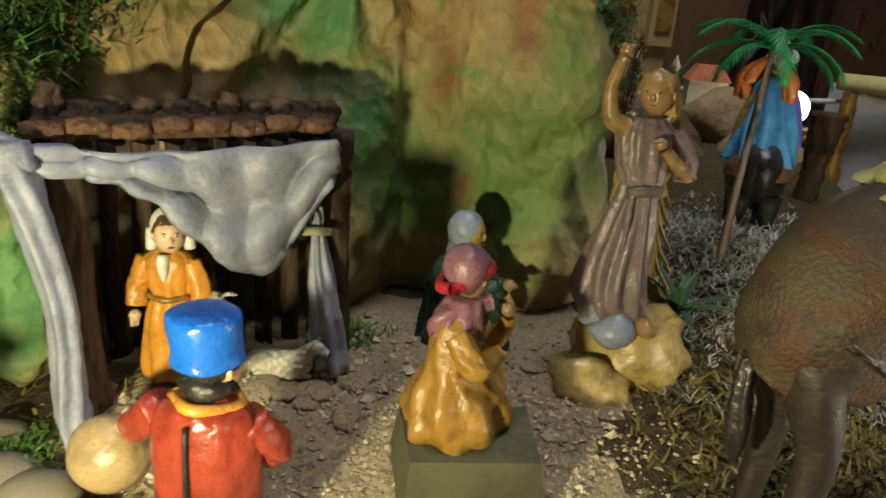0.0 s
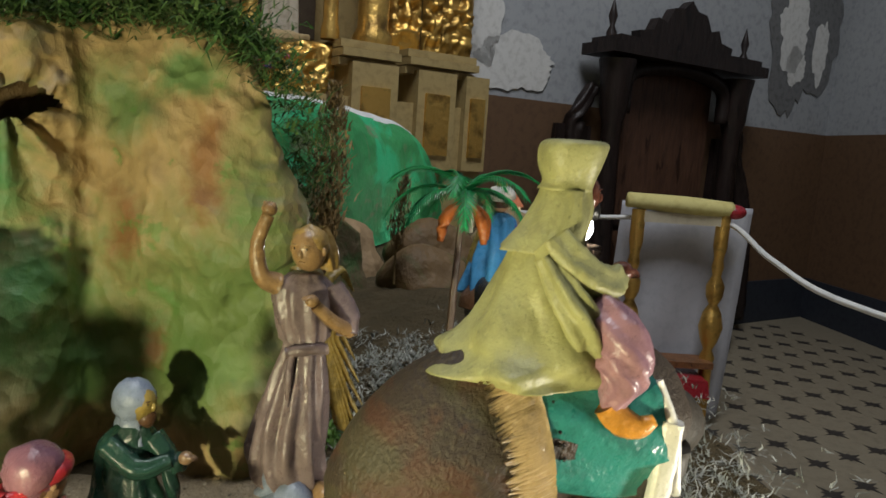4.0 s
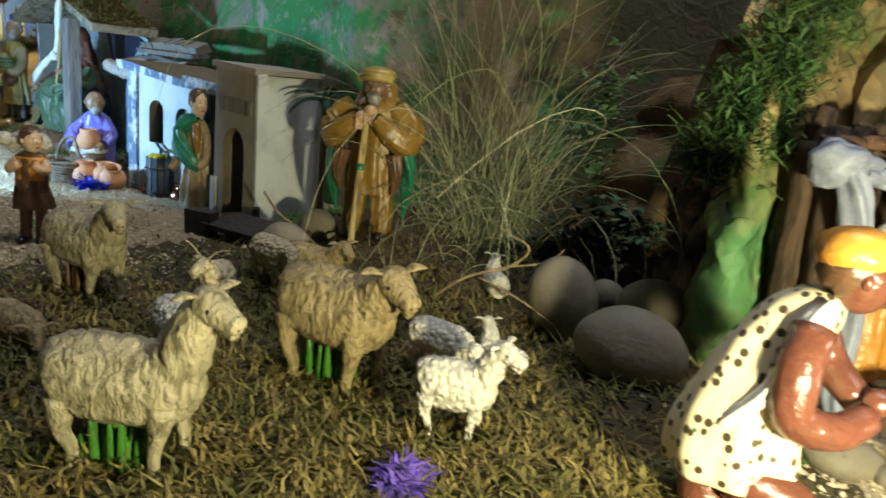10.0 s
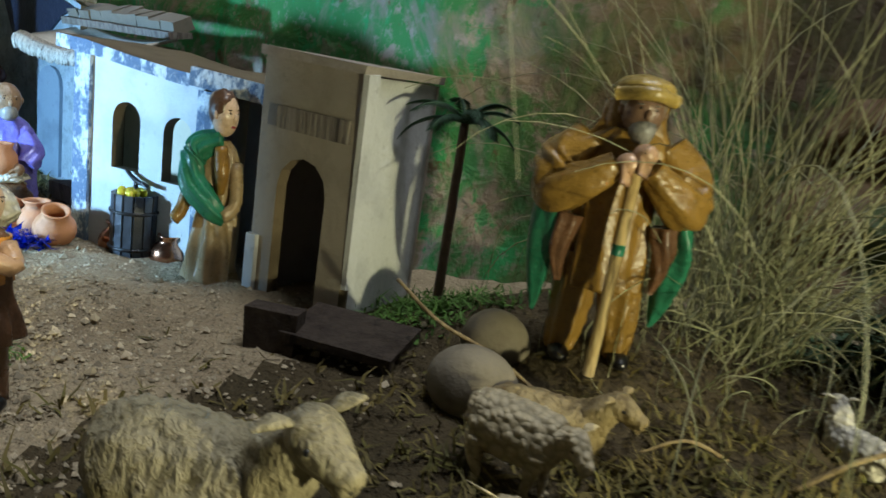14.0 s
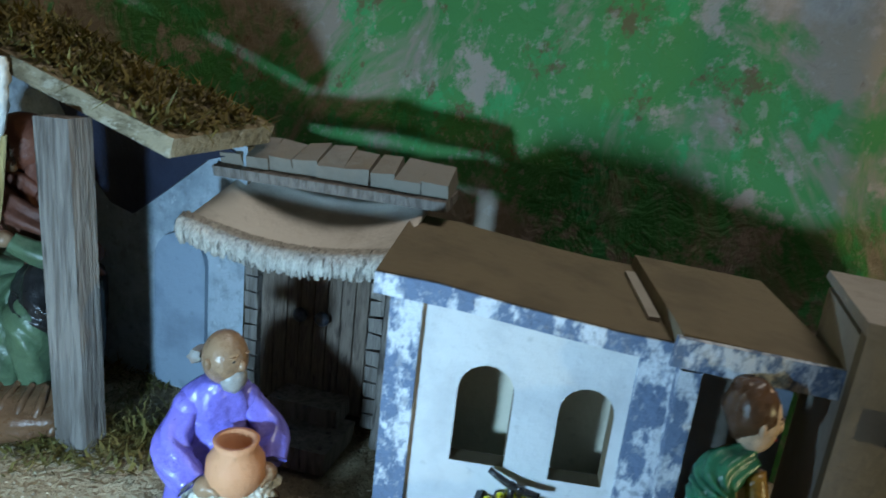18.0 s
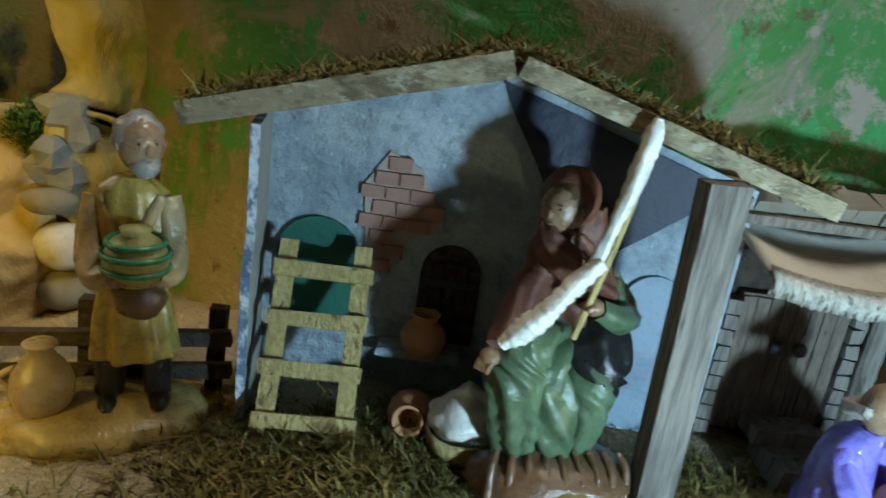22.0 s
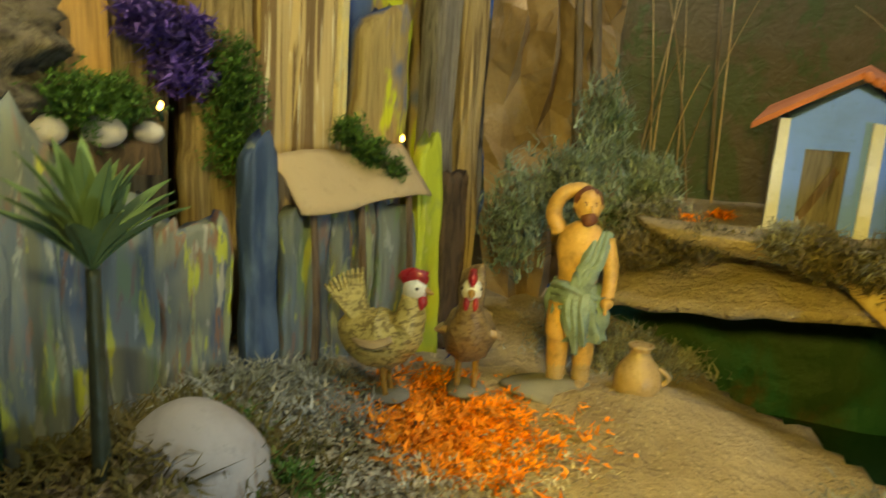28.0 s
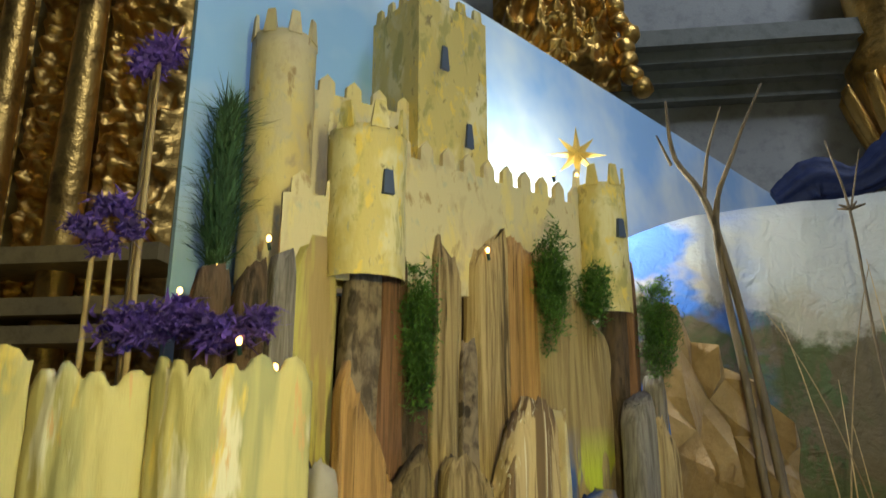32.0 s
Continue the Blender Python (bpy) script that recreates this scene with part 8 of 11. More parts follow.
sh.tube([(0.020, -0.051, 0.176, 0.007), (0.027, -0.052, 0.168, 0.0080), (0.037, -0.055, 0.165, 0.0062), (0.045, -0.057, 0.169, 0.003)], ORANGE_PAINT, 14, 16)
sh.tube([(0.060, -0.050, 0.165, 0.006), (0.056, -0.050, 0.130, 0.006), (0.052, -0.048, 0.100, 0.004)], WHITE, 10, 12, 4, 0.1)
sh.v = [(x * 0.82, y * 0.82, 0.301 - (0.301 - z) * 0.82 if z > 0.12 else z * 1.272) for x, y, z in sh.v]
figurine("king_on_camel", sh, "king figurine in khaki cloak riding a dark camel with fringed cloth", 0.250, 0.304, 0.985, 0)

# second king in a blue cape on a dark camel, seen from behind
sh = Shape()
for s in (-1, 1):
    for yy in (-0.040, 0.044):
        sh.tube([(s * 0.015, yy, 0.070, 0.016), (s * 0.017, yy + 0.004, 0.040, 0.0085), (s * 0.017, yy, 0.008, 0.0075), (s * 0.017, yy - 0.004, 0.0, 0.010)], BLACK, 10, 12)
sh.robe([(0.052, 0, 0, 0.018, 0.040), (0.072, 0, 0, 0.032, 0.062), (0.100, 0, 0, 0.034, 0.066), (0.122, 0, 0, 0.026, 0.052), (0.132, 0, 0, 0.010, 0.022)], BLACK, 28, 16, 3, 0.03)
sh.tube([(0, -0.055, 0.105, 0.020), (0, -0.085, 0.115, 0.014), (0, -0.100, 0.150, 0.012), (0, -0.112, 0.165, 0.012), (0, -0.135, 0.158, 0.008)], BLACK, 14, 20)
sh.robe([(0.090, 0, 0.030, 0.036, 0.030), (0.105, 0, 0.028, 0.034, 0.028), (0.130, 0, 0.018, 0.016, 0.016)], BROWN, 28, 10, 4, 0.05)
sh.robe([(0.105, 0.0, 0.020, 0.036, 0.030), (0.140, 0.0, 0.012, 0.030, 0.024), (0.170, 0, 0.004, 0.022, 0.018), (0.192, 0, 0.0, 0.018, 0.014), (0.200, 0, 0, 0.009, 0.008)], SKYBLUE, 40, 22, 9, 0.13, 0.6)
sh.tube([(0.028, 0.012, 0.120, 0.009), (0.024, 0.006, 0.150, 0.008), (0.018, 0.002, 0.180, 0.006)], GOLD_PAINT, 12, 14, 5, 0.16)
sh.tube([(-0.030, 0.012, 0.125, 0.008), (-0.026, 0.004, 0.155, 0.008), (-0.018, 0, 0.185, 0.006)], PURPLE, 12, 14, 5, 0.16)
head(sh, (0, -0.002, 0.214), 0.0135, SKIN, (0.1, -1), HAIR, HAIR)
sh.ball((0, 0.001, 0.222), (0.0175, 0.0165, 0.0110), WHITE, 18, 12, 0.22, 90)
sh.ball((0, 0.0, 0.232), (0.007, 0.007, 0.007), GOLD_PAINT, 10, 8)
figurine("king_in_blue", sh, "king figurine in blue cape riding a dark camel", 0.385, 0.800, 1.012, 160)


# sheep
def sheep(wool, face, head_up=0.0, length=0.050, h=0.034, lie=False, look_to=-0.35, base_c=None, horns=False):
    """A modelled sheep, facing +x: barrel, chest, neck, wedge-shaped head, ears and legs."""
    sh = Shape()
    r = h * 0.38
    z = h if not lie else r * 0.95
    keys = [(-length * 0.50, 0, z + r * 0.05, r * 0.50), (-length * 0.42, 0, z + r * 0.10, r * 0.92), (-length * 0.18, 0, z + r * 0.02, r * 1.06), (length * 0.10, 0, z - r * 0.05, r * 1.06), (length * 0.30, 0, z + r * 0.10, r * 0.98), (length * 0.42, 0, z + r * 0.30, r * 0.62), (length * 0.46, 0, z + r * 0.4, r * 0.25)]
    sh.tube(keys, wool, 40, 44, 9, 0.03, 1.14, 0.045)
    up = max(head_up, -0.6)
    hz = z + r * (0.80 + 1.25 * up)
    hx = length * (0.50 + 0.10 * (1 if up < 0 else 0.4))
    hy = look_to * r
    sh.tube([(length * 0.24, 0, z + r * 0.20, r * 0.90), (length * 0.36, hy * 0.2, z + r * (0.45 + 0.40 * up), r * 0.78), (length * 0.43 + 0.05 * length * (up < 0), hy * 0.6, z + r * (0.60 + 0.95 * up), r * 0.62), (hx, hy * 0.9, hz + r * 0.12, r * 0.46)], wool, 26, 20, 7, 0.05, 1, 0.04)
    f = Vector((0.80, look_to * 1.3, -0.30 if up > 0 else -0.85)).normalized()
    c = Vector((hx, hy, hz + r * 0.10))
    sh.tube([(*(c - f * r * 0.42), r * 0.34), (*(c - f * r * 0.10), r * 0.52), (*(c + f * r * 0.35), r * 0.46), (*(c + f * r * 0.85), r * 0.32), (*(c + f * r * 1.12), r * 0.27), (*(c + f * r * 1.22), r * 0.12)], face, 18, 20)
    side = Vector((-f.y, f.x, 0)).normalized()
    sh.tube([(*(c + f * r * 0.45 - Vector((0, 0, r * 0.30))), r * 0.18), (*(c + f * r * 1.02 - Vector((0, 0, r * 0.34))), r * 0.14)], face, 10, 6)
    for s in (-1, 1):
        a = c - f * r * 0.10 + side * s * r * 0.40 + Vector((0, 0, r * 0.26))
        sh.tube([(*a, r * 0.10), (*(a + side * s * r * 0.34 + Vector((0, 0, r * 0.12))), r * 0.19), (*(a + side * s * r * 0.74 + Vector((0, 0, r * 0.06))), r * 0.05)], face, 10, 10, 0, 0, 0.45)
        sh.ball(c + f * r * 0.40 + side * s * r * 0.40 + Vector((0, 0, r * 0.12)), r * 0.075, BLACK, 8, 6)
        sh.ball(c + f * r * 1.20 + side * s * r * 0.10, r * 0.05, BLACK, 6, 5)
        if horns:
            b = c + side * s * r * 0.25 + Vector((0, 0, r * 0.45))
            sh.tube([(*b, r * 0.06), (*(b + side * s * r * 0.9 + Vector((0, 0, r * 0.7))), r * 0.045), (*(b + side * s * r * 1.9 + Vector((0, 0, r * 1.0))), r * 0.02)], face, 7, 8)
    if not lie:
        for x in (-length * 0.36, length * 0.27):
            for s in (-1, 1):
                d = 0.05 * length * s * (1 if x > 0 else -1)
                sh.tube([(x, s * r * 0.55, z - r * 0.35, r * 0.52), (x + d * 0.5 - (0.04 * length if x < 0 else 0), s * r * 0.58, z * 0.50, r * 0.27), (x + d, s * r * 0.58, z * 0.28, r * 0.19), (x + d, s * r * 0.58, z * 0.08, r * 0.17), (x + d + 0.002, s * r * 0.58, 0, r * 0.25)], face, 12, 16)
        if base_c:
            for k in range(26):
                t = k * 2.4
                q = length * 0.20 * math.sqrt((k + 0.5) / 26)
                bx, by = q * 1.2 * math.cos(t) - 0.05 * length, q * 0.6 * math.sin(t)
                sh.tube([(bx, by, 0.0, r * 0.16), (bx * 1.05, by, h * 0.35, r * 0.13), (bx * 1.15, by * 1.1, h * (0.5 + 0.25 * math.sin(k * 1.7)), r * 0.03)], base_c, 6, 6)
    else:
        for s in (-1, 1):
            sh.tube([(length * 0.30, s * r * 0.7, r * 0.3, r * 0.26), (length * 0.46, s * r * 0.6, r * 0.2, r * 0.18), (length * 0.36, s * r * 0.5, r * 0.14, r * 0.14)], face, 8, 8)
    sh.tube([(-length * 0.48, 0, z + r * 0.2, r * 0.22), (-length * 0.56, 0, z - r * 0.3, r * 0.16)], wool, 8, 6)
    return sh


GRASS_PAINT = enamel("grass_green_paint", (0.05, 0.16, 0.02), 0.5, 0.2)
FLOCK = "flock of sheep"
for label, x, y, turn, args in (
        ("large cream sheep figurine standing with raised head", -0.556, 0.116, 18, dict(length=0.074, h=0.046, head_up=1.30, base_c=GRASS_PAINT, wool=FLEECE)),
        ("tan sheep figurine with open mouth on green base", -0.508, 0.245, -8, dict(length=0.078, h=0.054, head_up=0.35, base_c=GRASS_PAINT, wool=FLEECE_TAN)),
        ("white curly lamb figurine walking", -0.418, 0.215, 12, dict(length=0.044, h=0.032, head_up=0.95)),
        ("grey curly lamb figurine grazing", -0.447, 0.278, -12, dict(length=0.044, h=0.030, head_up=-0.6, wool=CREAM_WOOL)),
        ("white lamb figurine sitting upright", -0.415, 0.335, 150, dict(length=0.040, h=0.026, head_up=0.9, lie=True)),
        ("small white lamb figurine among roots", -0.452, 0.458, 120, dict(length=0.036, h=0.026, head_up=0.8, lie=True)),
        ("small yellowish kid figurine facing outward", -0.640, 0.305, -70, dict(length=0.036, h=0.030, head_up=0.5, wool=WOOL_PAINT, horns=True)),
        ("white curly lamb figurine with lowered head", -0.612, 0.222, -35, dict(length=0.046, h=0.030, head_up=-0.6)),
        ("large cream sheep figurine standing in the sand", -0.745, 0.285, -8, dict(length=0.072, h=0.047, head_up=0.65, base_c=BROWN, wool=FLEECE)),
        ("cream sheep figurine lying under the shepherd", -0.622, 0.432, -5, dict(length=0.062, h=0.036, head_up=0.5, lie=True, wool=FLEECE_TAN)),
        ("cream lamb figurine grazing in dry moss", -0.640, 0.388, -20, dict(length=0.046, h=0.032, head_up=-0.3, wool=WOOL_PAINT)),
        ("cream sheep figurine resting with bowed head", -0.780, 0.205, -10, dict(length=0.056, h=0.030, head_up=-0.4, lie=True, wool=FLEECE_TAN)),
        ("cream lamb figurine lying beside another", -0.715, 0.195, -14, dict(length=0.050, h=0.030, head_up=-0.4, lie=True, wool=FLEECE_TAN)),
        ("white lamb figurine lying in the stable", -0.098, 0.440, 8, dict(length=0.046, h=0.024, head_up=0.7, lie=True)),
        ("white lamb figurine standing beside the woman", -0.140, 0.430, -60, dict(length=0.030, h=0.034, head_up=0.8))):
    w = args.pop("wool", CREAM_WOOL)
    figurine("sheep", sheep(w, w, **args), label, x, y, ground(x, y) - 0.001, turn, "sheep", 1.0, FLOCK)


# hens
def hen(body, tail_up):
    sh = Shape()
    sh.tube([(-0.032, 0, 0.052, 0.005), (-0.021, 0, 0.045, 0.0145), (-0.004, 0, 0.041, 0.0190), (0.011, 0, 0.048, 0.0145), (0.016, 0, 0.060, 0.0095), (0.017, 0, 0.074, 0.0068)], body, 20, 26, 8, 0.05, 1.1, 0.04)
    for k in range(9):
        a = 0.80 + 0.085 * k * (0.6 + 0.4 * tail_up)
        sh.tube([(-0.012, 0, 0.044, 0.007), (-0.018 - 0.020 * math.cos(a), 0.0010 * (k - 4), 0.047 + 0.022 * math.sin(a), 0.0062), (-0.018 - 0.036 * math.cos(a), 0.0016 * (k - 4), 0.047 + 0.040 * math.sin(a), 0.0022)], body, 8, 10, 0, 0, 0.4)
    for s in (-1, 1):
        sh.tube([(0.008, s * 0.013, 0.046, 0.007), (-0.006, s * 0.0155, 0.041, 0.0085), (-0.022, s * 0.011, 0.043, 0.002)], TAN, 12, 10, 5, 0.10, 0.4)
        sh.tube([(0.0, s * 0.006, 0.030, 0.003), (0.001, s * 0.006, 0.012, 0.0022), (0.003, s * 0.006, 0.002, 0.0022)], OCHRE, 8, 8)
        for d in (-0.5, 0, 0.5):
            sh.tube([(0.003, s * 0.006, 0.002, 0.002), (0.012, s * 0.006 + d * 0.010, 0.001, 0.0012)], OCHRE, 6, 4)
    sh.ball((0.018, 0, 0.078), (0.0085, 0.0070, 0.0080), WHITE, 14, 10)
    sh.ball((0.017, 0, 0.086), (0.0105, 0.0035, 0.0062), CRIMSON, 14, 10, 0.3, 200)
    sh.tube([(0.025, 0, 0.078, 0.003), (0.031, 0, 0.076, 0.0008)], OCHRE, 8, 5)
    for s in (-1, 1):
        sh.ball((0.023, s * 0.003, 0.070), (0.0035, 0.0022, 0.0055), CRIMSON, 10, 8)
        sh.ball((0.021, s * 0.0062, 0.080), 0.0012, BLACK, 6, 5)
    sh.ball((0.002, 0, 0.001), (0.018, 0.014, 0.003), ROCK, 14, 8, 0.2, 80)
    return sh


def barred(name, c, bar, scale):
    """Glazed plumage: dark broken bars over a pale ground."""
    m = Mat(name, c, 0.38, 0, 0.5)
    m.paint(m.ramp(m.noise(scale, 3, 0.5, (1, 1, 2.2), 1.2), 0.50, 0.56), bar, 0.8)
    m.paint(m.ramp(m.noise(60, 3), 0.55, 0.7), tuple(v * 1.3 for v in c), 0.7)
    m.relief(m.noise(scale, 3, 0.5, (1, 1, 2.2), 1.2), 0.0015, 0.8)
    return m.done()


HEN_YELLOW = barred("barred_hen_paint", (0.46, 0.37, 0.13), (0.13, 0.09, 0.025), 170)
HEN_BROWN = barred("brown_hen_paint", (0.24, 0.17, 0.09), (0.09, 0.05, 0.025), 190)
figurine("hen", hen(HEN_YELLOW, 1.0), "yellow barred hen figurine with red comb", -2.205, 1.045, ground(-2.205, 1.045) + 0.006, 5, "hen", 1.08, "hens in the yard")
figurine("hen", hen(HEN_BROWN, 0.5), "brown hen figurine facing outward", -2.158, 1.100, ground(-2.158, 1.10) + 0.002, -75, "hen", 1.12, "hens in the yard")

# ---- church furniture ----
WM = pose(0, 3.67, 0, 0, 0, 18.7)


def on_wall(name, shape, label="", smooth=False, parent=None, kind="structure", off=0.0):
    return put(name, shape, label, parent=parent, at=WM @ Matrix.Translation((0, off, 0)), smooth=smooth, kind="" if parent else kind)


def ragged(cx, cz, rx, rz, n=46, seed=0.0):
    """A ragged flake outline."""
    out = []
    for i in range(n):
        t = TAU * i / n
        q = 1 + 0.35 * noise.noise(Vector((math.cos(t) * 1.6, math.sin(t) * 1.6, seed))) + 0.18 * noise.noise(Vector((math.cos(t) * 6, math.sin(t) * 6, seed + 4)))
        out.append((cx + rx * q * math.cos(t), cz + rz * q * math.sin(t)))
    return out


on_wall("dado_north", Shape().box((0, -0.008, 0.83), (10.2, 0.012, 1.60), DADO), "brown painted dado on the church wall")
on_wall("skirting_north", Shape().box((0, -0.02, 0.18), (10.2, 0.03, 0.36), SKIRT), "dark painted skirting")
for k, (x, z, rx, rz) in enumerate(((1.55, 1.84, 0.36, 0.16), (1.30, 2.05, 0.14, 0.22), (4.35, 2.45, 0.20, 0.30), (4.42, 2.15, 0.12, 0.16), (4.75, 2.30, 0.10, 0.28), (3.9, 3.05, 0.14, 0.05), (2.2, 3.1, 0.06, 0.05))):
    on_wall("bare_plaster_flake", Shape().slab(ragged(x, z, rx, rz, 60, k * 3.1), -0.004, 0.0, WALL_PEEL), "patch of bare white plaster")
on_wall("damp_stain", Shape().slab(ragged(4.45, 2.45, 0.45, 0.75, 60, 9.0), -0.0025, 0.0, plaster("dark_damp_plaster", (0.16, 0.16, 0.16), (0.09, 0.09, 0.085))), "dark damp stain on the plaster")
EM = pose(4.46 - 0.155, 1.1, 0, 0, 0, -6)
put("dado_east", Shape().box((-0.008, 0, 0.83), (0.012, 13, 1.60), DADO), "brown painted dado", at=EM, smooth=False, kind="structure")
put("skirting_east", Shape().box((-0.02, 0, 0.18), (0.03, 13, 0.36), SKIRT), "dark painted skirting", at=EM, smooth=False, kind="structure")
put("wall_socket", Shape().box((-0.02, 2.55, 0.85), (0.02, 0.09, 0.11), WHITE, 0, (0, 0), 0.9), "small white wall socket plate", "socket", at=EM, smooth=False)
put("wall_socket", Shape().box((-0.02, 3.2, 1.45), (0.02, 0.06, 0.11), WHITE, 0, (0, 0), 0.9), "small white wall switch plate", "socket", at=EM, smooth=False)

# floor tile motifs
star_shape = Shape()
ring = []
for i in range(16):
    a, r = TAU * i / 16, (0.075 if i % 4 == 0 else 0.045 if i % 2 == 0 else 0.030)
    ring.append((r * math.cos(a), r * math.sin(a)))
star_shape.add([(x, y, 0.0015) for x, y in ring] + [(x, y, 0.0) for x, y in ring], [tuple(range(16))] + [(i, (i + 1) % 16, 16 + (i + 1) % 16, 16 + i) for i in range(16)], FLOOR_DARK)
star_mesh = star_shape.mesh("tile_motif", False)
floor_ob = bpy.data.objects["floor"]
for i in range(16):
    for j in range(18):
        ob = new("tile_motif", star_mesh)
        ob.parent = floor_ob
        ob.matrix_basis = pose(1.55 + 0.21 * i - 0.05 * j, 1.8 + 0.21 * j + 0.05 * i, 0.0005, 0, 0, 13)

# dark carved choir seat
seat = base("choir_seat", WM @ pose(2.78, -0.02, 0), "dark carved wooden choir seat with crested canopy", "choir seat")
part("back_panel", Shape().box((0, -0.06, 1.0), (1.0, 0.05, 1.9), wood_mat("brown_panel_wood", (0.10, 0.05, 0.03), (0.06, 0.03, 0.02), (5, 5, 1), 0.4)), seat, "brown wooden back panel", smooth=False)
for s in (-1, 1):
    part("column", Shape().lathe([(0.10, 0.0), (0.10, 0.25), (0.07, 0.30), (0.075, 0.9), (0.06, 1.5), (0.09, 1.62), (0.10, 1.80), (0.12, 1.92)], VARNISH, (s * 0.60, -0.22, 0), 16), seat)
    part("side_scroll", Shape().tube([(s * 0.68, -0.1, 1.75, 0.05), (s * 0.80, -0.1, 1.55, 0.06), (s * 0.84, -0.1, 1.35, 0.05), (s * 0.95, -0.1, 1.1, 0.06), (s * 1.0, -0.1, 0.7, 0.08), (s * 1.0, -0.1, 0.1, 0.10)], VARNISH, 10, 40, 4, 0.25, 0.8), seat, "carved side wing")
    part("side_wing", Shape().box((s * 0.78, -0.05, 0.75), (0.36, 0.06, 1.5), VARNISH, 0, (0, 0), 0.8), seat, smooth=False)
    part("finial", Shape().lathe([(0.03, 2.02), (0.035, 2.08), (0.015, 2.12), (0.03, 2.18), (0.012, 2.25), (0.0, 2.30)], VARNISH, (s * 0.66, -0.2, 0), 12), seat)
    part("armrest", Shape().tube([(s * 0.45, -0.1, 0.85, 0.04), (s * 0.47, -0.4, 0.88, 0.04), (s * 0.47, -0.5, 0.80, 0.05)], VARNISH, 10), seat)
part("cornice", Shape().box((0, -0.2, 1.98), (1.52, 0.30, 0.07), VARNISH), seat, smooth=False)
part("cornice", Shape().box((0, -0.2, 2.03), (1.40, 0.26, 0.05), VARNISH), seat, smooth=False)
crest = [(-0.45, 2.05), (0.45, 2.05), (0.46, 2.12), (0.34, 2.14), (0.30, 2.22), (0.22, 2.20), (0.16, 2.30), (0.07, 2.31), (0.0, 2.37), (-0.07, 2.31), (-0.16, 2.30), (-0.22, 2.20), (-0.30, 2.22), (-0.34, 2.14), (-0.46, 2.12)]
part("crest", Shape().slab(crest, -0.25, -0.17, VARNISH), seat, "carved wooden crest", smooth=False)
part("arch", Shape().tube([(-0.50, -0.2, 1.6, 0.05), (-0.45, -0.2, 1.85, 0.05), (0, -0.2, 1.93, 0.05), (0.45, -0.2, 1.85, 0.05), (0.50, -0.2, 1.6, 0.05)], VARNISH, 10, 30), seat)
part("seat", Shape().box((0, -0.3, 0.48), (0.95, 0.45, 0.08), VARNISH), seat, smooth=False)
part("seat_front", Shape().box((0, -0.5, 0.23), (0.95, 0.05, 0.44), VARNISH), seat, smooth=False)


# gilded altarpiece
def carved(w, h, depth, seed, m=None):
    """A panel of gilded carving: scrolls in relief."""
    nx, nz, verts = max(14, int(w / 0.012)), max(14, int(h / 0.012)), []
    for i in range(nx):
        for j in range(nz):
            u, v = i / (nx - 1), j / (nz - 1)
            p = Vector((abs(u - 0.5) * w * 15, v * h * 15, seed))
            r = 1 - abs(noise.noise(p)) * 2.4
            r2 = noise.noise(p * 2.3 + Vector((4, 4, 4)))
            edge = min(1, 8 * u, 8 * (1 - u), 12 * v, 12 * (1 - v))
            verts.append(((u - 0.5) * w, -depth * edge * max(0, 0.6 * r + 0.5 * r2 + 0.3), v * h))
    return Shape().add(verts, [(i * nz + j, (i + 1) * nz + j, (i + 1) * nz + j + 1, i * nz + j + 1) for i in range(nx - 1) for j in range(nz - 1)], m or GILT)


GILT_FLAT = plaster("dull_gilded_frame", (0.40, 0.30, 0.13), (0.26, 0.19, 0.08), 0.45)
DARK_NICHE = plaster("dark_niche_paint", (0.05, 0.035, 0.02), (0.03, 0.02, 0.012))
ret = base("altarpiece", WM @ pose(0.1, -0.05, 0), "gilded carved altarpiece with niche and columns", "altarpiece")
part("back_board", Shape().box((0, 0.0, 2.4), (1.90, 0.06, 4.8), GILT_FLAT), ret, smooth=False)
part("plinth", Shape().box((0.0, -0.22, 0.75), (1.86, 0.38, 1.5), GILT_FLAT), ret, "dull gilded plinth", smooth=False)
for x, w in ((0.28, 0.24), (0.62, 0.22), (0.86, 0.14), (-0.62, 0.22), (-0.86, 0.14)):
    part("pedestal", Shape().box((x, -0.34, 1.42), (w, 0.22, 0.48), GILT_FLAT), ret, smooth=False)
    part("pedestal_panel", Shape().box((x, -0.455, 1.40), (w * 0.62, 0.02, 0.30), GILT), ret, smooth=False)
for z, d in ((1.66, 0.28), (1.70, 0.33), (1.74, 0.30)):
    for x, w in ((0.26, 0.30), (0.66, 0.40), (-0.66, 0.40)):
        part("moulding", Shape().box((x, -d / 2 - 0.12, z), (w, d, 0.035), GILT_FLAT), ret, smooth=False)
for x, r in ((0.32, 0.075), (-0.50, 0.075), (0.10, 0.035), (-0.28, 0.035)):
    col = part("column", Shape().lathe([(r * 1.25, 1.76), (r * 1.3, 1.80), (r, 1.84), (r * 1.02, 2.15), (r * 1.12, 2.17), (r, 2.20), (r * 0.92, 3.4), (r * 1.3, 3.5)], GILT, (x, -0.30, 0), 28), ret, "gilded column")
    if r > 0.05:
        for k in range(14):
            a = TAU * k / 14
            part("flute", Shape().tube([(x + r * math.cos(a), -0.30 + r * math.sin(a), 2.22, 0.011), (x + r * 0.93 * math.cos(a), -0.30 + r * 0.93 * math.sin(a), 3.38, 0.010)], GILT, 6, 3), col)
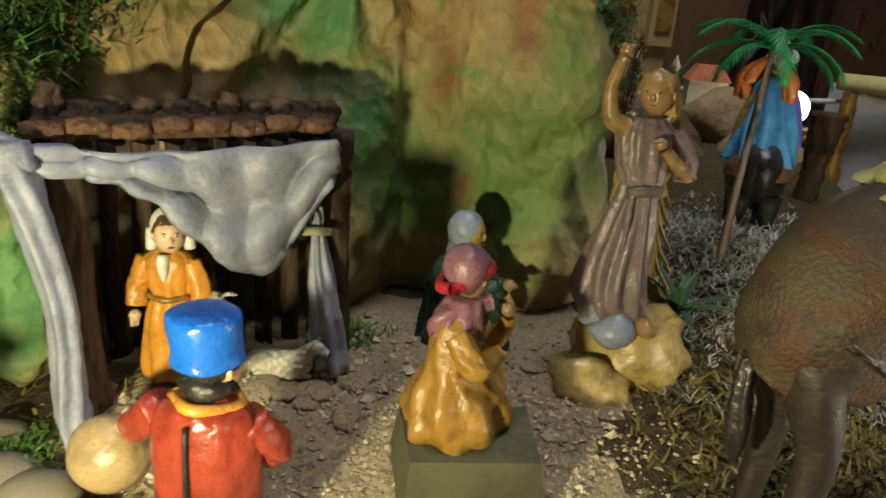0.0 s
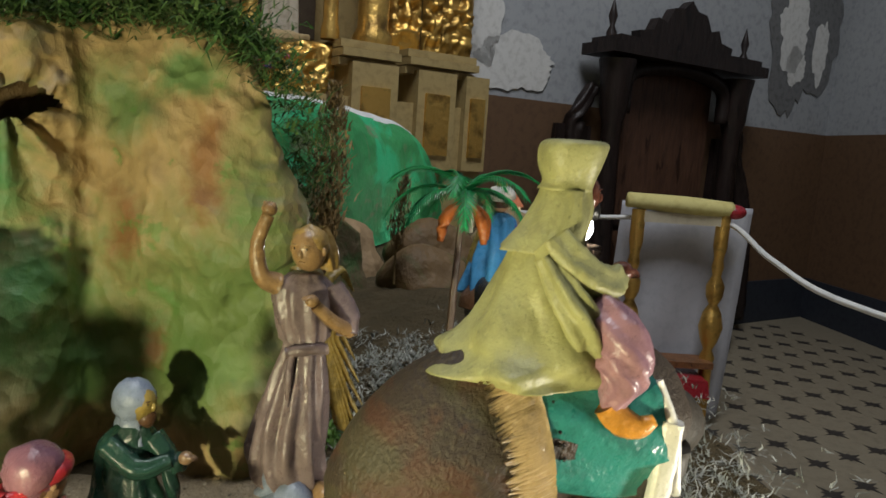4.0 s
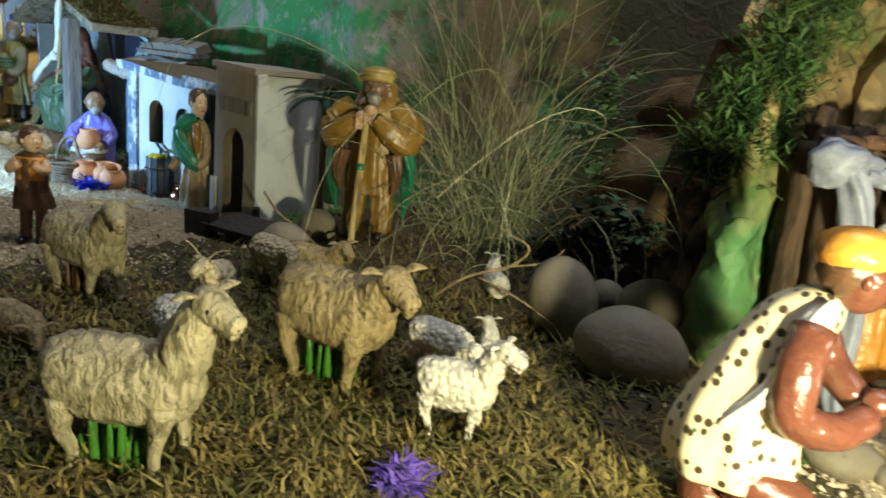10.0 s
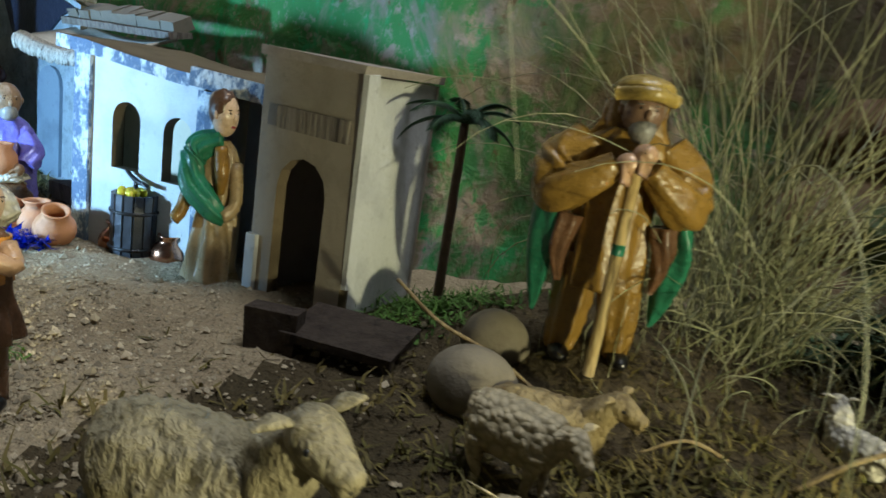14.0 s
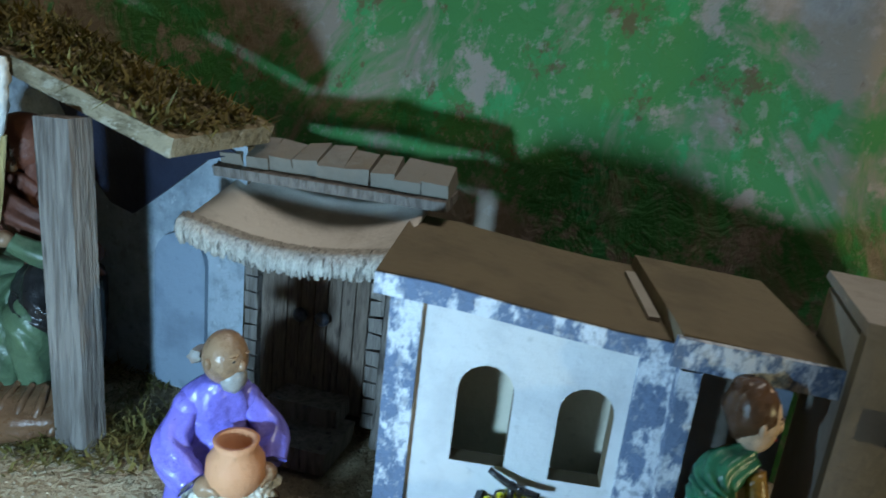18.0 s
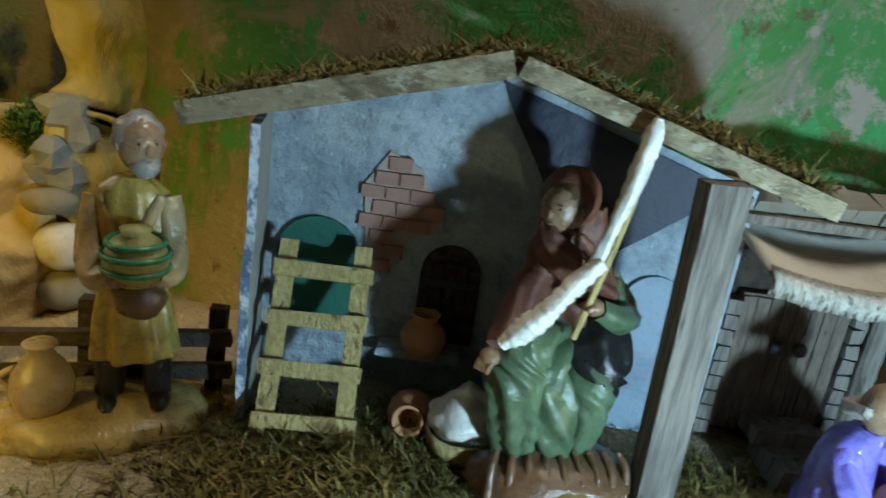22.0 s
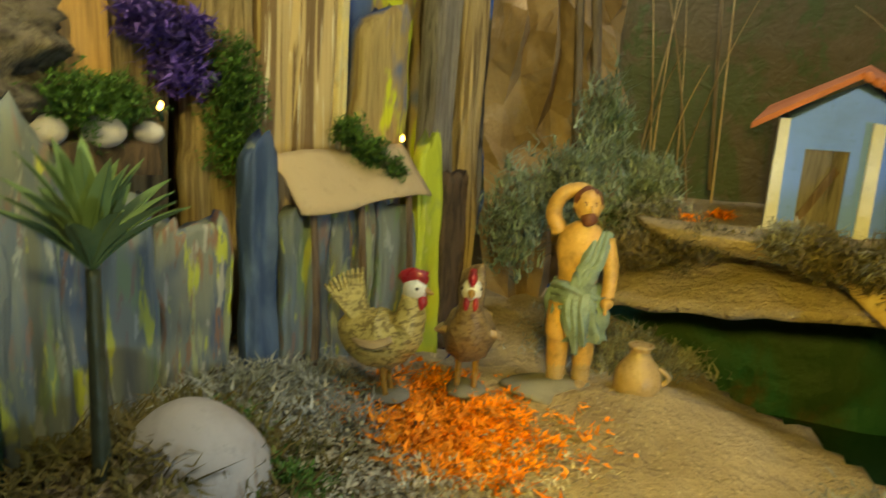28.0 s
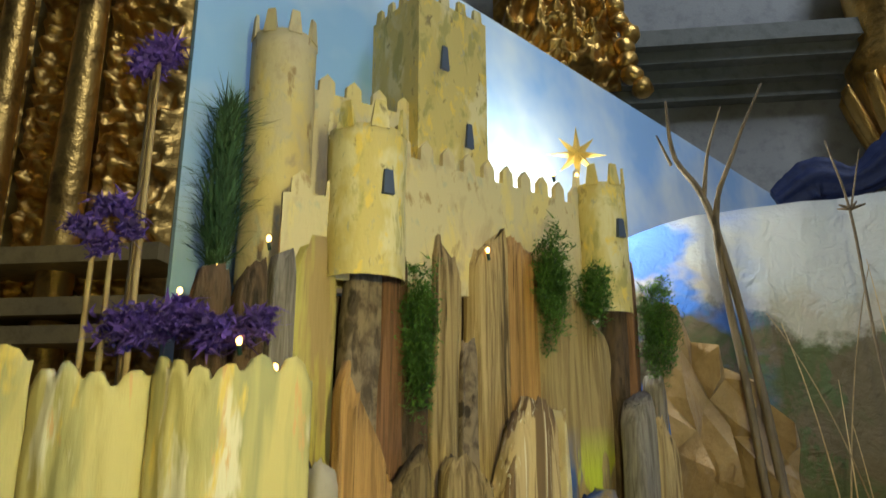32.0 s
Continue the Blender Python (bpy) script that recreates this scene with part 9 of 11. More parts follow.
for x, w, y in ((0.56, 0.20, -0.16), (0.75, 0.12, -0.12), (0.93, 0.24, -0.06), (-0.72, 0.18, -0.16), (-0.92, 0.22, -0.06)):
    part("carved_panel", carved(w, 1.9, 0.07, x * 9), ret, "gilded carved scrollwork", at=(x, y, 1.74))
part("carved_panel", carved(0.42, 0.26, 0.05, 3.3), ret, at=(-0.08, -0.30, 1.48))
part("niche", Shape().box((-0.09, -0.10, 2.35), (0.34, 0.10, 1.16), DARK_NICHE), ret, "dark niche", smooth=False)
put("altar_statue", Shape().robe([(1.76, 0, 0, 0.085, 0.05), (1.95, 0, 0, 0.08, 0.05), (2.15, 0, 0, 0.06, 0.045), (2.30, 0, 0, 0.065, 0.045), (2.38, 0, 0, 0.03, 0.03)], plaster("pale_robe_paint", (0.50, 0.44, 0.34), (0.34, 0.28, 0.2)), 26, 18, 8, 0.10).ball((0, -0.01, 2.43), (0.04, 0.04, 0.055), plaster("pale_face_paint", (0.5, 0.4, 0.3), (0.4, 0.3, 0.22))).tube([(-0.06, -0.02, 2.30, 0.025), (-0.09, -0.06, 2.18, 0.022), (-0.02, -0.08, 2.12, 0.02)], GILT, 10), "pale robed statue standing in the altarpiece niche", "statue", at=WM @ pose(0.0, -0.22, 0))
put("altar_candle", Shape().lathe([(0.0, 1.76), (0.03, 1.76), (0.012, 1.80), (0.012, 1.92), (0.016, 1.92), (0.016, 2.04), (0.0, 2.06)], GILT, (0, 0, 0), 12), "gilded candlestick with pale candle", "candlestick", at=WM @ pose(-0.20, -0.34, -0.02))
PINK = leafy("pink_petals", (0.5, 0.08, 0.22), (0.4, 0.05, 0.12))
sh = Shape()
for k in range(260):
    tuft(sh, (VIOLET, MOSS_PALE, PINK)[k % 3], rng.gauss(0, 0.09), rng.gauss(0, 0.04), rng.gauss(0.10, 0.045), 4, 0.01, 0.03, 0.008, 0.6)
put("altar_bouquet", sh, "bunch of mixed flowers on the altar ledge", "flowers", at=WM @ pose(-0.26, -0.45, 1.52), smooth=False)

# second gilded altarpiece and cornice beyond the castle
ret = base("side_altarpiece", WM @ pose(-4.75, -0.3, 0), "gilded carved side altarpiece in shadow", "altarpiece")
part("back_board", Shape().box((0, 0.06, 1.8), (1.5, 0.06, 3.6), GILT_FLAT), ret, smooth=False)
for x, w, z0 in ((-0.45, 0.30, 1.2), (-0.12, 0.24, 1.2), (0.16, 0.24, 1.2), (0.45, 0.30, 1.2)):
    part("carved_panel", carved(w, 2.1, 0.08, x * 7 + 2), ret, "gilded carved scrollwork", at=(x, 0, z0))
for x in (-0.28, 0.04, 0.32):
    part("column", Shape().lathe([(0.06, 1.2), (0.05, 1.4), (0.055, 2.1), (0.045, 2.8), (0.07, 3.2)], GILT, (x, -0.14, 0), 18), ret, "gilded column")
for z in (1.62, 1.70, 1.85):
    part("moulding", Shape().box((0, -0.16, z), (1.45, 0.24, 0.05), GILT_FLAT), ret, smooth=False)
STONE_GREY = plaster("grey_stone_moulding", (0.20, 0.21, 0.20), (0.13, 0.14, 0.13))
corn = base("wall_cornice", WM @ pose(-2.3, 0, 2.50), "grey moulded stone cornice on the wall", "cornice")
for k, (z, d, h) in enumerate(((0.0, 0.05, 0.05), (0.05, 0.09, 0.05), (0.10, 0.14, 0.05), (0.15, 0.18, 0.06))):
    part("moulding", Shape().box((0.1, -d / 2, z), (1.5, d, h), STONE_GREY), corn, smooth=False)
part("pilaster", Shape().box((-0.52, -0.06, 0.55), (0.10, 0.12, 1.1), STONE_GREY), corn, smooth=False)
cap = base("gilded_capital", WM @ pose(-1.78, -0.15, 2.10), "gilded carved capital on a dark column", "capital")
part("capital", Shape().lathe([(0.05, 0.0), (0.07, 0.08), (0.10, 0.16), (0.09, 0.22), (0.13, 0.34), (0.15, 0.42), (0.10, 0.50), (0.12, 0.62), (0.14, 0.9)], GILT, (0, 0, 0), 22), cap)
for k in range(10):
    a = TAU * k / 10
    part("leaf", Shape().tube([(0.08 * math.cos(a), 0.08 * math.sin(a), 0.08, 0.02), (0.13 * math.cos(a), 0.13 * math.sin(a), 0.22, 0.028), (0.17 * math.cos(a), 0.17 * math.sin(a), 0.34, 0.02), (0.15 * math.cos(a), 0.15 * math.sin(a), 0.30, 0.008)], GILT, 8, 12, 3, 0.2, 0.5), cap)
part("shaft", Shape().lathe([(0.07, -2.1), (0.06, -1.0), (0.05, 0.02)], VARNISH, (0, 0, 0), 18), cap)
gild = base("gilded_crest", WM @ pose(-2.88, -0.2, 2.45), "gilded carved crest on the altarpiece edge", "carving")
part("carving", carved(0.42, 0.75, 0.12, 5.5), gild)
for k in range(9):
    part("gilt_knob", Shape().ball((0.22 + rng.uniform(-0.03, 0.05), -0.05, 0.05 * k - 0.02), (0.035, 0.035, 0.035), GILT, 10, 8, 0.3, 30), gild)
# dark blue swag
NAVY = enamel("navy_cloth", (0.01, 0.02, 0.09), 0.5, 0.7)
sh = Shape().tube([(-2.06, 2.16, 1.86, 0.03), (-1.98, 2.16, 1.90, 0.045), (-1.90, 2.15, 1.885, 0.028), (-1.80, 2.14, 1.935, 0.05), (-1.70, 2.13, 1.93, 0.04), (-1.55, 2.1, 1.98, 0.055)], NAVY, 16, 40, 6, 0.18)
put("navy_swag", sh, "twisted dark blue cloth swag", "cloth")

# kneeler with white sheet, rope barrier
kn = base("kneeler", pose(1.96, 2.98, 0, 0, 0, -12), "gilded prayer kneeler with yellow armrest and red cushion", "kneeler")
CREAMW = plaster("cream_paint", (0.52, 0.46, 0.33), (0.42, 0.36, 0.25), 0.5)
WHITE_SHEET = plaster("white_sheet", (0.45, 0.45, 0.48), (0.38, 0.38, 0.41), 0.7)
for x in (-0.21, 0.19):
    part("post", Shape().lathe([(0.030, 0.0), (0.030, 0.36), (0.036, 0.38), (0.02, 0.42), (0.042, 0.47), (0.056, 0.53), (0.042, 0.60), (0.02, 0.64), (0.038, 0.68), (0.042, 0.73), (0.02, 0.78), (0.028, 0.82), (0.022, 0.86), (0.032, 0.92), (0.032, 1.07)], GILT, (x, -0.10, 0), 20), kn, "turned gilded post")
part("armrest", Shape().tube([(-0.27, -0.10, 1.11, 0.035), (0.0, -0.11, 1.10, 0.042), (0.22, -0.10, 1.09, 0.040)], plaster("pale_yellow_cushion", (0.62, 0.55, 0.22), (0.5, 0.42, 0.15)), 16, 16, 3, 0.05), kn, "pale yellow padded armrest")
part("armrest_end", Shape().ball((0.235, -0.10, 1.085), (0.055, 0.05, 0.035), CRIMSON, 14, 10), kn, "dark red end")
part("cross_rail", Shape().box((-0.01, -0.10, 1.04), (0.42, 0.05, 0.05), CREAMW), kn, smooth=False)
part("kneeling_cushion", Shape().box((-0.02, -0.16, 0.28), (0.36, 0.22, 0.08), CRIMSON, 0, (0, 4), 0.9), kn, "dark red velvet cushion", smooth=False)
part("cushion_board", Shape().box((-0.02, -0.12, 0.36), (0.42, 0.14, 0.03), wood_mat("kneeler_wood", (0.22, 0.10, 0.04), (0.13, 0.06, 0.03), (8, 8, 8), 0.4)), kn, smooth=False)
n, m, verts = 16, 30, []
for i in range(n):
    for j in range(m):
        u, v = i / (n - 1), j / (m - 1)
        verts.append((-0.26 + 0.64 * u - 0.03 * v * (1 - u) - 0.06 * v * u, 0.02 + 0.015 * math.sin(u * 9 + v * 3), 1.10 - 1.06 * v + 0.02 * noise.noise(Vector((u * 5, v * 7, 1)))))
sheet = part("sheet", Shape().add(verts, [(i * m + j, (i + 1) * m + j, (i + 1) * m + j + 1, i * m + j + 1) for i in range(n - 1) for j in range(m - 1)], WHITE_SHEET), kn, "white sheet hung behind the posts")
sheet.modifiers.new("thick", "SOLIDIFY").thickness = 0.004
ROPE = plaster("white_rope", (0.66, 0.66, 0.64), (0.5, 0.5, 0.48), 0.8)
put("rope", Shape().tube([(0.95, 3.15, 1.02, 0.010), (1.45, 3.06, 1.01, 0.010), (1.76, 2.94, 1.03, 0.011), (2.14, 2.86, 1.035, 0.012), (2.10, 2.45, 0.92, 0.012), (2.12, 2.05, 0.83, 0.012), (2.30, 1.30, 0.80, 0.012), (2.4, 0.4, 0.95, 0.012)], ROPE, 10, 70, 5, 0.06), "white barrier rope tied to the kneeler", "rope")

# right wing of the landscape
n, m, verts = 60, 26, []
line = spline([(-0.02, 1.55, 1.33), (0.06, 1.66, 1.375), (0.20, 1.74, 1.385), (0.38, 1.95, 1.365), (0.55, 2.14, 1.335), (0.62, 2.20, 1.24), (0.66, 2.26, 1.06)], n)
for i, (x, y, top) in enumerate(line):
    for j in range(m):
        v = j / (m - 1)
        w = min(1, v / 0.75)
        z = 1.0 + (top - 1.0) * math.sin(w * math.pi / 2) ** 0.8 + (0.012 if v > 0.75 else 0)
        q = 0.10 * w ** 2 + (0.25 * (v - 0.75) / 0.25 if v > 0.75 else 0) + 0.02 * noise.noise(Vector((x * 9, v * 4, 3)))
        verts.append((x - 0.5 * q, y + 0.85 * q, z + 0.01 * noise.noise(Vector((x * 12, y * 12, v * 3)))))
sh = Shape().add(verts, [(i * m + j, (i + 1) * m + j, (i + 1) * m + j + 1, i * m + j + 1) for i in range(n - 1) for j in range(m - 1)], SNOW_HILL)
sn = sh.slot(SNOW)
sh.s = [sn if (k % (m - 1)) > 16 + 2 * noise.noise(Vector((k // (m - 1) * 0.3, 1, 2))) else 0 for k in range(len(sh.f))]
put("snowy_hill", sh, "green cloth hill with white cotton top", "backdrop hill")
for x, y, r, m_ in ((0.22, 1.45, 0.14, KRAFT_PLAIN), (0.48, 1.55, 0.12, KRAFT_DARK), (0.75, 1.75, 0.13, KRAFT_PLAIN), (0.40, 1.25, 0.10, KRAFT_DARK), (0.62, 1.28, 0.09, KRAFT_PLAIN)):
    put("paper_mound", Shape().ball((0, 0, 0), (r, r * 0.8, r * 0.75), m_, 26, 16, 0.35, 9), "crumpled paper mound on the far slope", "paper mound", at=(x, y, 1.03), group="far mounds")
fh = base("far_house", pose(0.80, 2.10, 1.03, 0, 0, -10), "small cream house with red roof far back", "miniature house")
part("wall", Shape().box((0, 0, 0.045), (0.11, 0.09, 0.10), CREAMW), fh, smooth=False)
part("roof", Shape().box((0, 0, 0.115), (0.125, 0.11, 0.045), TILE, 0, (0, 0), 0.55), fh, smooth=False)
part("tower", Shape().lathe([(0.012, 0.0), (0.012, 0.12), (0.016, 0.125), (0.0, 0.16)], CREAMW, (-0.10, -0.03, 0), 12), fh)
# lamp globe on a bark stump
lamp = base("globe_lamp", (1.05, 2.02, 0.98), "lit white globe bulb on a cork stump", "lamp")
part("stump", Shape().tube([(0, 0, -0.35, 0.05), (0, 0, -0.1, 0.045), (0, 0, 0.0, 0.06), (0, 0, 0.035, 0.055)], BARK, 14, 24, 6, 0.15, 1, 0.12), lamp)
part("bulb", Shape().ball((-0.02, 0, 0.09), 0.05, glow("lit_globe", (1.0, 0.97, 0.90), 14), 24, 16), lamp, "glowing globe")
point_lamp("globe_light", (1.00, 1.95, 1.07), 3.0, (1.0, 0.95, 0.85), 0.03)
cand = base("cork_stand", (0.55, 0.98, 0.98), "cork stand wrapped with fairy lights", "stand")
part("stem", Shape().tube([(0, 0, 0.0, 0.018), (0.004, 0, 0.10, 0.016), (0.006, 0, 0.18, 0.022)], BARK, 12, 24, 5, 0.2, 1, 0.15), cand)

# ---- moss, grass and plants ----
def carpet(name, label, m, spots, category="moss", up=0.5):
    """spots: x, y, spread x, spread y, tufts, blade length, blade width."""
    sh = Shape()
    for x, y, sx, sy, count, length, width in spots:
        for _ in range(count):
            px, py = rng.gauss(x, sx), rng.gauss(y, sy)
            tuft(sh, m, px, py, ground(px, py) - 0.001 + abs(rng.gauss(0, 0.004)), 4, 0.004, length, width, up, 0.7)
    return put(name, sh, label, category, kind="stuff", smooth=False)


carpet("dry_moss", "carpet of dry yellow-brown moss under the sheep", MOSS, [(-0.55, 0.16, 0.13, 0.11, 2600, 0.012, 0.0012), (-0.40, 0.12, 0.12, 0.10, 1700, 0.012, 0.0012), (-0.52, 0.36, 0.13, 0.08, 1300, 0.012, 0.0011), (-0.75, 0.13, 0.09, 0.08, 1000, 0.013, 0.0012), (0.27, 0.40, 0.05, 0.06, 900, 0.013, 0.0012), (-0.29, 0.12, 0.05, 0.05, 500, 0.013, 0.0013)])
carpet("grey_lichen", "bushy grey lichen on the slope", MOSS_GREY, [(0.33, 0.60, 0.07, 0.10, 2200, 0.011, 0.0010), (0.50, 0.62, 0.06, 0.14, 900, 0.012, 0.0010), (0.30, 0.80, 0.12, 0.08, 700, 0.012, 0.0012)])
carpet("hut_moss", "dry moss heaped before the hut", MOSS, [(-1.40, 0.835, 0.055, 0.022, 900, 0.013, 0.0011), (-1.22, 0.775, 0.045, 0.018, 500, 0.011, 0.0010), (-1.47, 0.85, 0.05, 0.03, 500, 0.013, 0.0011), (-1.27, 0.87, 0.06, 0.02, 300, 0.010, 0.0010)])
carpet("yard_moss", "mixed dry moss in the hen yard", MOSS, [(-2.26, 0.90, 0.035, 0.035, 700, 0.014, 0.0012), (-2.33, 0.84, 0.03, 0.025, 300, 0.013, 0.0011)])
carpet("yard_lichen", "grey lichen in the hen yard", MOSS_GREY, [(-2.28, 0.98, 0.03, 0.035, 800, 0.011, 0.0010), (-2.24, 1.02, 0.025, 0.025, 300, 0.009, 0.0009), (-2.07, 1.24, 0.03, 0.025, 500, 0.012, 0.0009), (-2.01, 1.27, 0.025, 0.02, 300, 0.012, 0.0009), (-1.872, 1.045, 0.018, 0.012, 420, 0.012, 0.0009)])
carpet("pale_crumbs", "pale scattered wood crumbs", MOSS_PALE, [(-2.18, 0.95, 0.035, 0.025, 500, 0.006, 0.0012), (-2.10, 1.00, 0.03, 0.03, 200, 0.005, 0.0012)])
carpet("orange_chips", "bright orange dyed wood chips on the sand", ORANGE, [(-2.150, 1.035, 0.030, 0.028, 1000, 0.008, 0.0019), (-2.18, 1.10, 0.02, 0.02, 120, 0.008, 0.0016), (-2.10, 1.06, 0.03, 0.02, 90, 0.007, 0.0016)])
carpet("green_tufts", "small tufts of bright green moss", MOSS_GREEN, [(0.20, 0.62, 0.015, 0.012, 220, 0.009, 0.0010), (-0.06, 0.52, 0.012, 0.01, 160, 0.010, 0.0009), (-0.225, 0.33, 0.012, 0.012, 220, 0.008, 0.0009), (-2.255, 0.93, 0.012, 0.01, 180, 0.009, 0.0009), (-2.20, 0.905, 0.010, 0.01, 120, 0.009, 0.0009), (0.45, 0.42, 0.02, 0.03, 300, 0.010, 0.0010), (-0.93, 0.42, 0.008, 0.008, 60, 0.008, 0.0009), (-0.70, 0.57, 0.03, 0.02, 260, 0.010, 0.0010)])


def clump(name, label, m, spots, length=0.011, width=0.0009, category="moss", up=0.25):
    """Cushions on rock and wood: x, y, z, spreads, tufts."""
    sh = Shape()
    for x, y, z, sx, sy, sz, count in spots:
        for _ in range(count):
            a = Vector((rng.gauss(0, 1), rng.gauss(0, 1), rng.gauss(0, 1))).normalized() * rng.random() ** 0.4
            a *= 0.95 + 0.75 * noise.noise(a * 2.2 + Vector((x, y, z)) * 40)
            tuft(sh, m, x + a.x * sx, y + a.y * sy, z + a.z * sz, 4, 0.003, length, width, up, 0.8)
    return put(name, sh, label, category, kind="stuff", smooth=False)


clump("crag_moss", "green moss cushions wedged between the planks", MOSS_GREEN, [(-2.388, 1.035, 1.440, 0.013, 0.016, 0.066, 1500), (-2.30, 1.155, 1.505, 0.016, 0.022, 0.056, 1260), (-2.275, 1.225, 1.505, 0.016, 0.019, 0.037, 660), (-2.225, 1.305, 1.475, 0.022, 0.027, 0.056, 1500),
                                                                                 (-2.345, 0.925, 1.215, 0.024, 0.041, 0.020, 1260), (-2.325, 1.030, 1.215, 0.019, 0.019, 0.056, 1260), (-2.268, 1.100, 1.200, 0.011, 0.012, 0.012, 360), (-2.255, 1.114, 1.184, 0.012, 0.014, 0.014, 460), (-2.242, 1.130, 1.168, 0.011, 0.013, 0.012, 360), (-1.695, 1.052, 1.045, 0.038, 0.024, 0.027, 1560), (-1.620, 1.160, 1.135, 0.019, 0.016, 0.025, 900)], 0.0065, 0.0010)
clump("ledge_moss", "bushy brown moss garland along the shelf's edge", MOSS_BROWN, [(-1.915, 1.162, 1.136, 0.026, 0.016, 0.018, 560), (-1.880, 1.146, 1.132, 0.026, 0.016, 0.020, 560), (-1.845, 1.124, 1.126, 0.024, 0.015, 0.020, 520), (-1.735, 1.116, 1.142, 0.026, 0.016, 0.022, 640), (-1.705, 1.144, 1.150, 0.026, 0.018, 0.018, 520), (-1.680, 1.180, 1.156, 0.022, 0.016, 0.016, 320), (-1.985, 1.205, 1.128, 0.030, 0.018, 0.016, 360), (-2.035, 1.225, 1.112, 0.034, 0.022, 0.020, 520), (-2.075, 1.240, 1.100, 0.030, 0.022, 0.028, 480), (-1.828, 1.258, 1.140, 0.024, 0.008, 0.014, 260), (-1.785, 1.262, 1.140, 0.020, 0.008, 0.006, 120)], 0.010, 0.0010)
clump("ledge_lichen", "grey lichen tufts along the shelf's edge", MOSS_GREY, [(-1.935, 1.168, 1.140, 0.018, 0.014, 0.017, 320), (-1.812, 1.102, 1.126, 0.028, 0.014, 0.022, 700), (-1.775, 1.096, 1.132, 0.028, 0.014, 0.024, 700), (-1.722, 1.128, 1.150, 0.020, 0.012, 0.012, 240), (-1.865, 1.136, 1.138, 0.020, 0.012, 0.012, 220), (-2.03, 1.275, 1.135, 0.035, 0.02, 0.02, 320)], 0.010, 0.0010)
clump("violet_flowers", "bunches of dried violet statice", VIOLET, [(-2.355, 0.980, 1.268, 0.018, 0.016, 0.016, 160), (-2.345, 1.006, 1.262, 0.014, 0.014, 0.018, 150), (-2.350, 0.998, 1.238, 0.016, 0.015, 0.014, 130), (-2.342, 1.015, 1.232, 0.010, 0.010, 0.012, 80), (-2.465, 0.870, 1.432, 0.020, 0.022, 0.014, 260), (-2.515, 0.845, 1.435, 0.035, 0.016, 0.016, 300), (-2.568, 0.833, 1.515, 0.012, 0.010, 0.009, 60), (-2.548, 0.840, 1.530, 0.014, 0.010, 0.008, 70), (-2.555, 0.838, 1.500, 0.009, 0.010, 0.010, 45), (-2.535, 0.845, 1.512, 0.009, 0.009, 0.007, 40), (-2.550, 0.858, 1.658, 0.016, 0.012, 0.008, 80), (-2.530, 0.856, 1.666, 0.010, 0.010, 0.007, 50), (-2.562, 0.868, 1.672, 0.010, 0.010, 0.008, 50), (-2.490, 0.858, 1.446, 0.012, 0.012, 0.012, 90), (-2.440, 0.885, 1.440, 0.009, 0.010, 0.012, 70), (-1.745, 1.205, 1.172, 0.030, 0.014, 0.014, 300), (-1.70, 1.225, 1.198, 0.014, 0.012, 0.016, 160), (-0.425, 0.155, 0.992, 0.010, 0.008, 0.005, 60), (-0.615, 0.145, 0.992, 0.010, 0.008, 0.005, 60)], 0.010, 0.0022, "dried flowers")
clump("orange_tufts", "tufts of orange dyed chips beside the farmhouse", ORANGE, [(-1.972, 1.290, 1.140, 0.010, 0.008, 0.006, 50), (-2.000, 1.262, 1.135, 0.009, 0.008, 0.006, 45)], 0.007, 0.0016, "wood chips")
clump("grey_shrubs", "dried grey-green shrubs by the pond", SAGE, [(-2.105, 1.270, 1.15, 0.04, 0.03, 0.055, 700), (-2.16, 1.255, 1.12, 0.03, 0.03, 0.06, 420), (-2.04, 1.30, 1.15, 0.03, 0.02, 0.035, 420), (-2.09, 1.30, 1.21, 0.025, 0.02, 0.05, 340)], 0.018, 0.0011, "shrub", 0.8)
clump("ivy", "green ivy trailing beside the tall grass", PALM_SOFT, [(-0.385, 0.52, 1.16, 0.02, 0.02, 0.06, 90), (-0.36, 0.54, 1.06, 0.05, 0.03, 0.03, 160), (-0.40, 0.56, 1.03, 0.06, 0.03, 0.015, 140)], 0.012, 0.0042, "ivy")


def blades(name, label, m, x, y, z, count, spread, length, width, lean=0.35, category="grass", droop=0.9, curl=0.0):
    """Thin stems that rise, lean over and, with curl, wind sideways."""
    sh = Shape()
    for _ in range(count):
        a, ln = rng.uniform(0, TAU), length * rng.uniform(0.35, 1.15)
        px, py = x + rng.gauss(0, spread), y + rng.gauss(0, spread * 0.7)
        d, k = abs(rng.gauss(0, lean)) + 0.03, 16
        wind, bend = rng.gauss(0, curl), rng.uniform(0.15, 0.6) * droop * d
        pts, p, e = [], Vector((px, py, z)), 1.45 - d * 0.5
        for i in range(k):
            pts.append((*p, width * (1 - 0.75 * i / k)))
            u = Vector((math.cos(a), math.sin(a), 0))
            p = p + (u * math.cos(e) + Vector((0, 0, math.sin(e)))) * ln / k
            a += wind / k
            e -= bend * (0.3 + 1.4 * i / k) + curl * rng.gauss(0, 0.03)
        sh.tube(pts, m, 3, k, closed=False)
    return put(name, sh, label, category, kind="stuff")


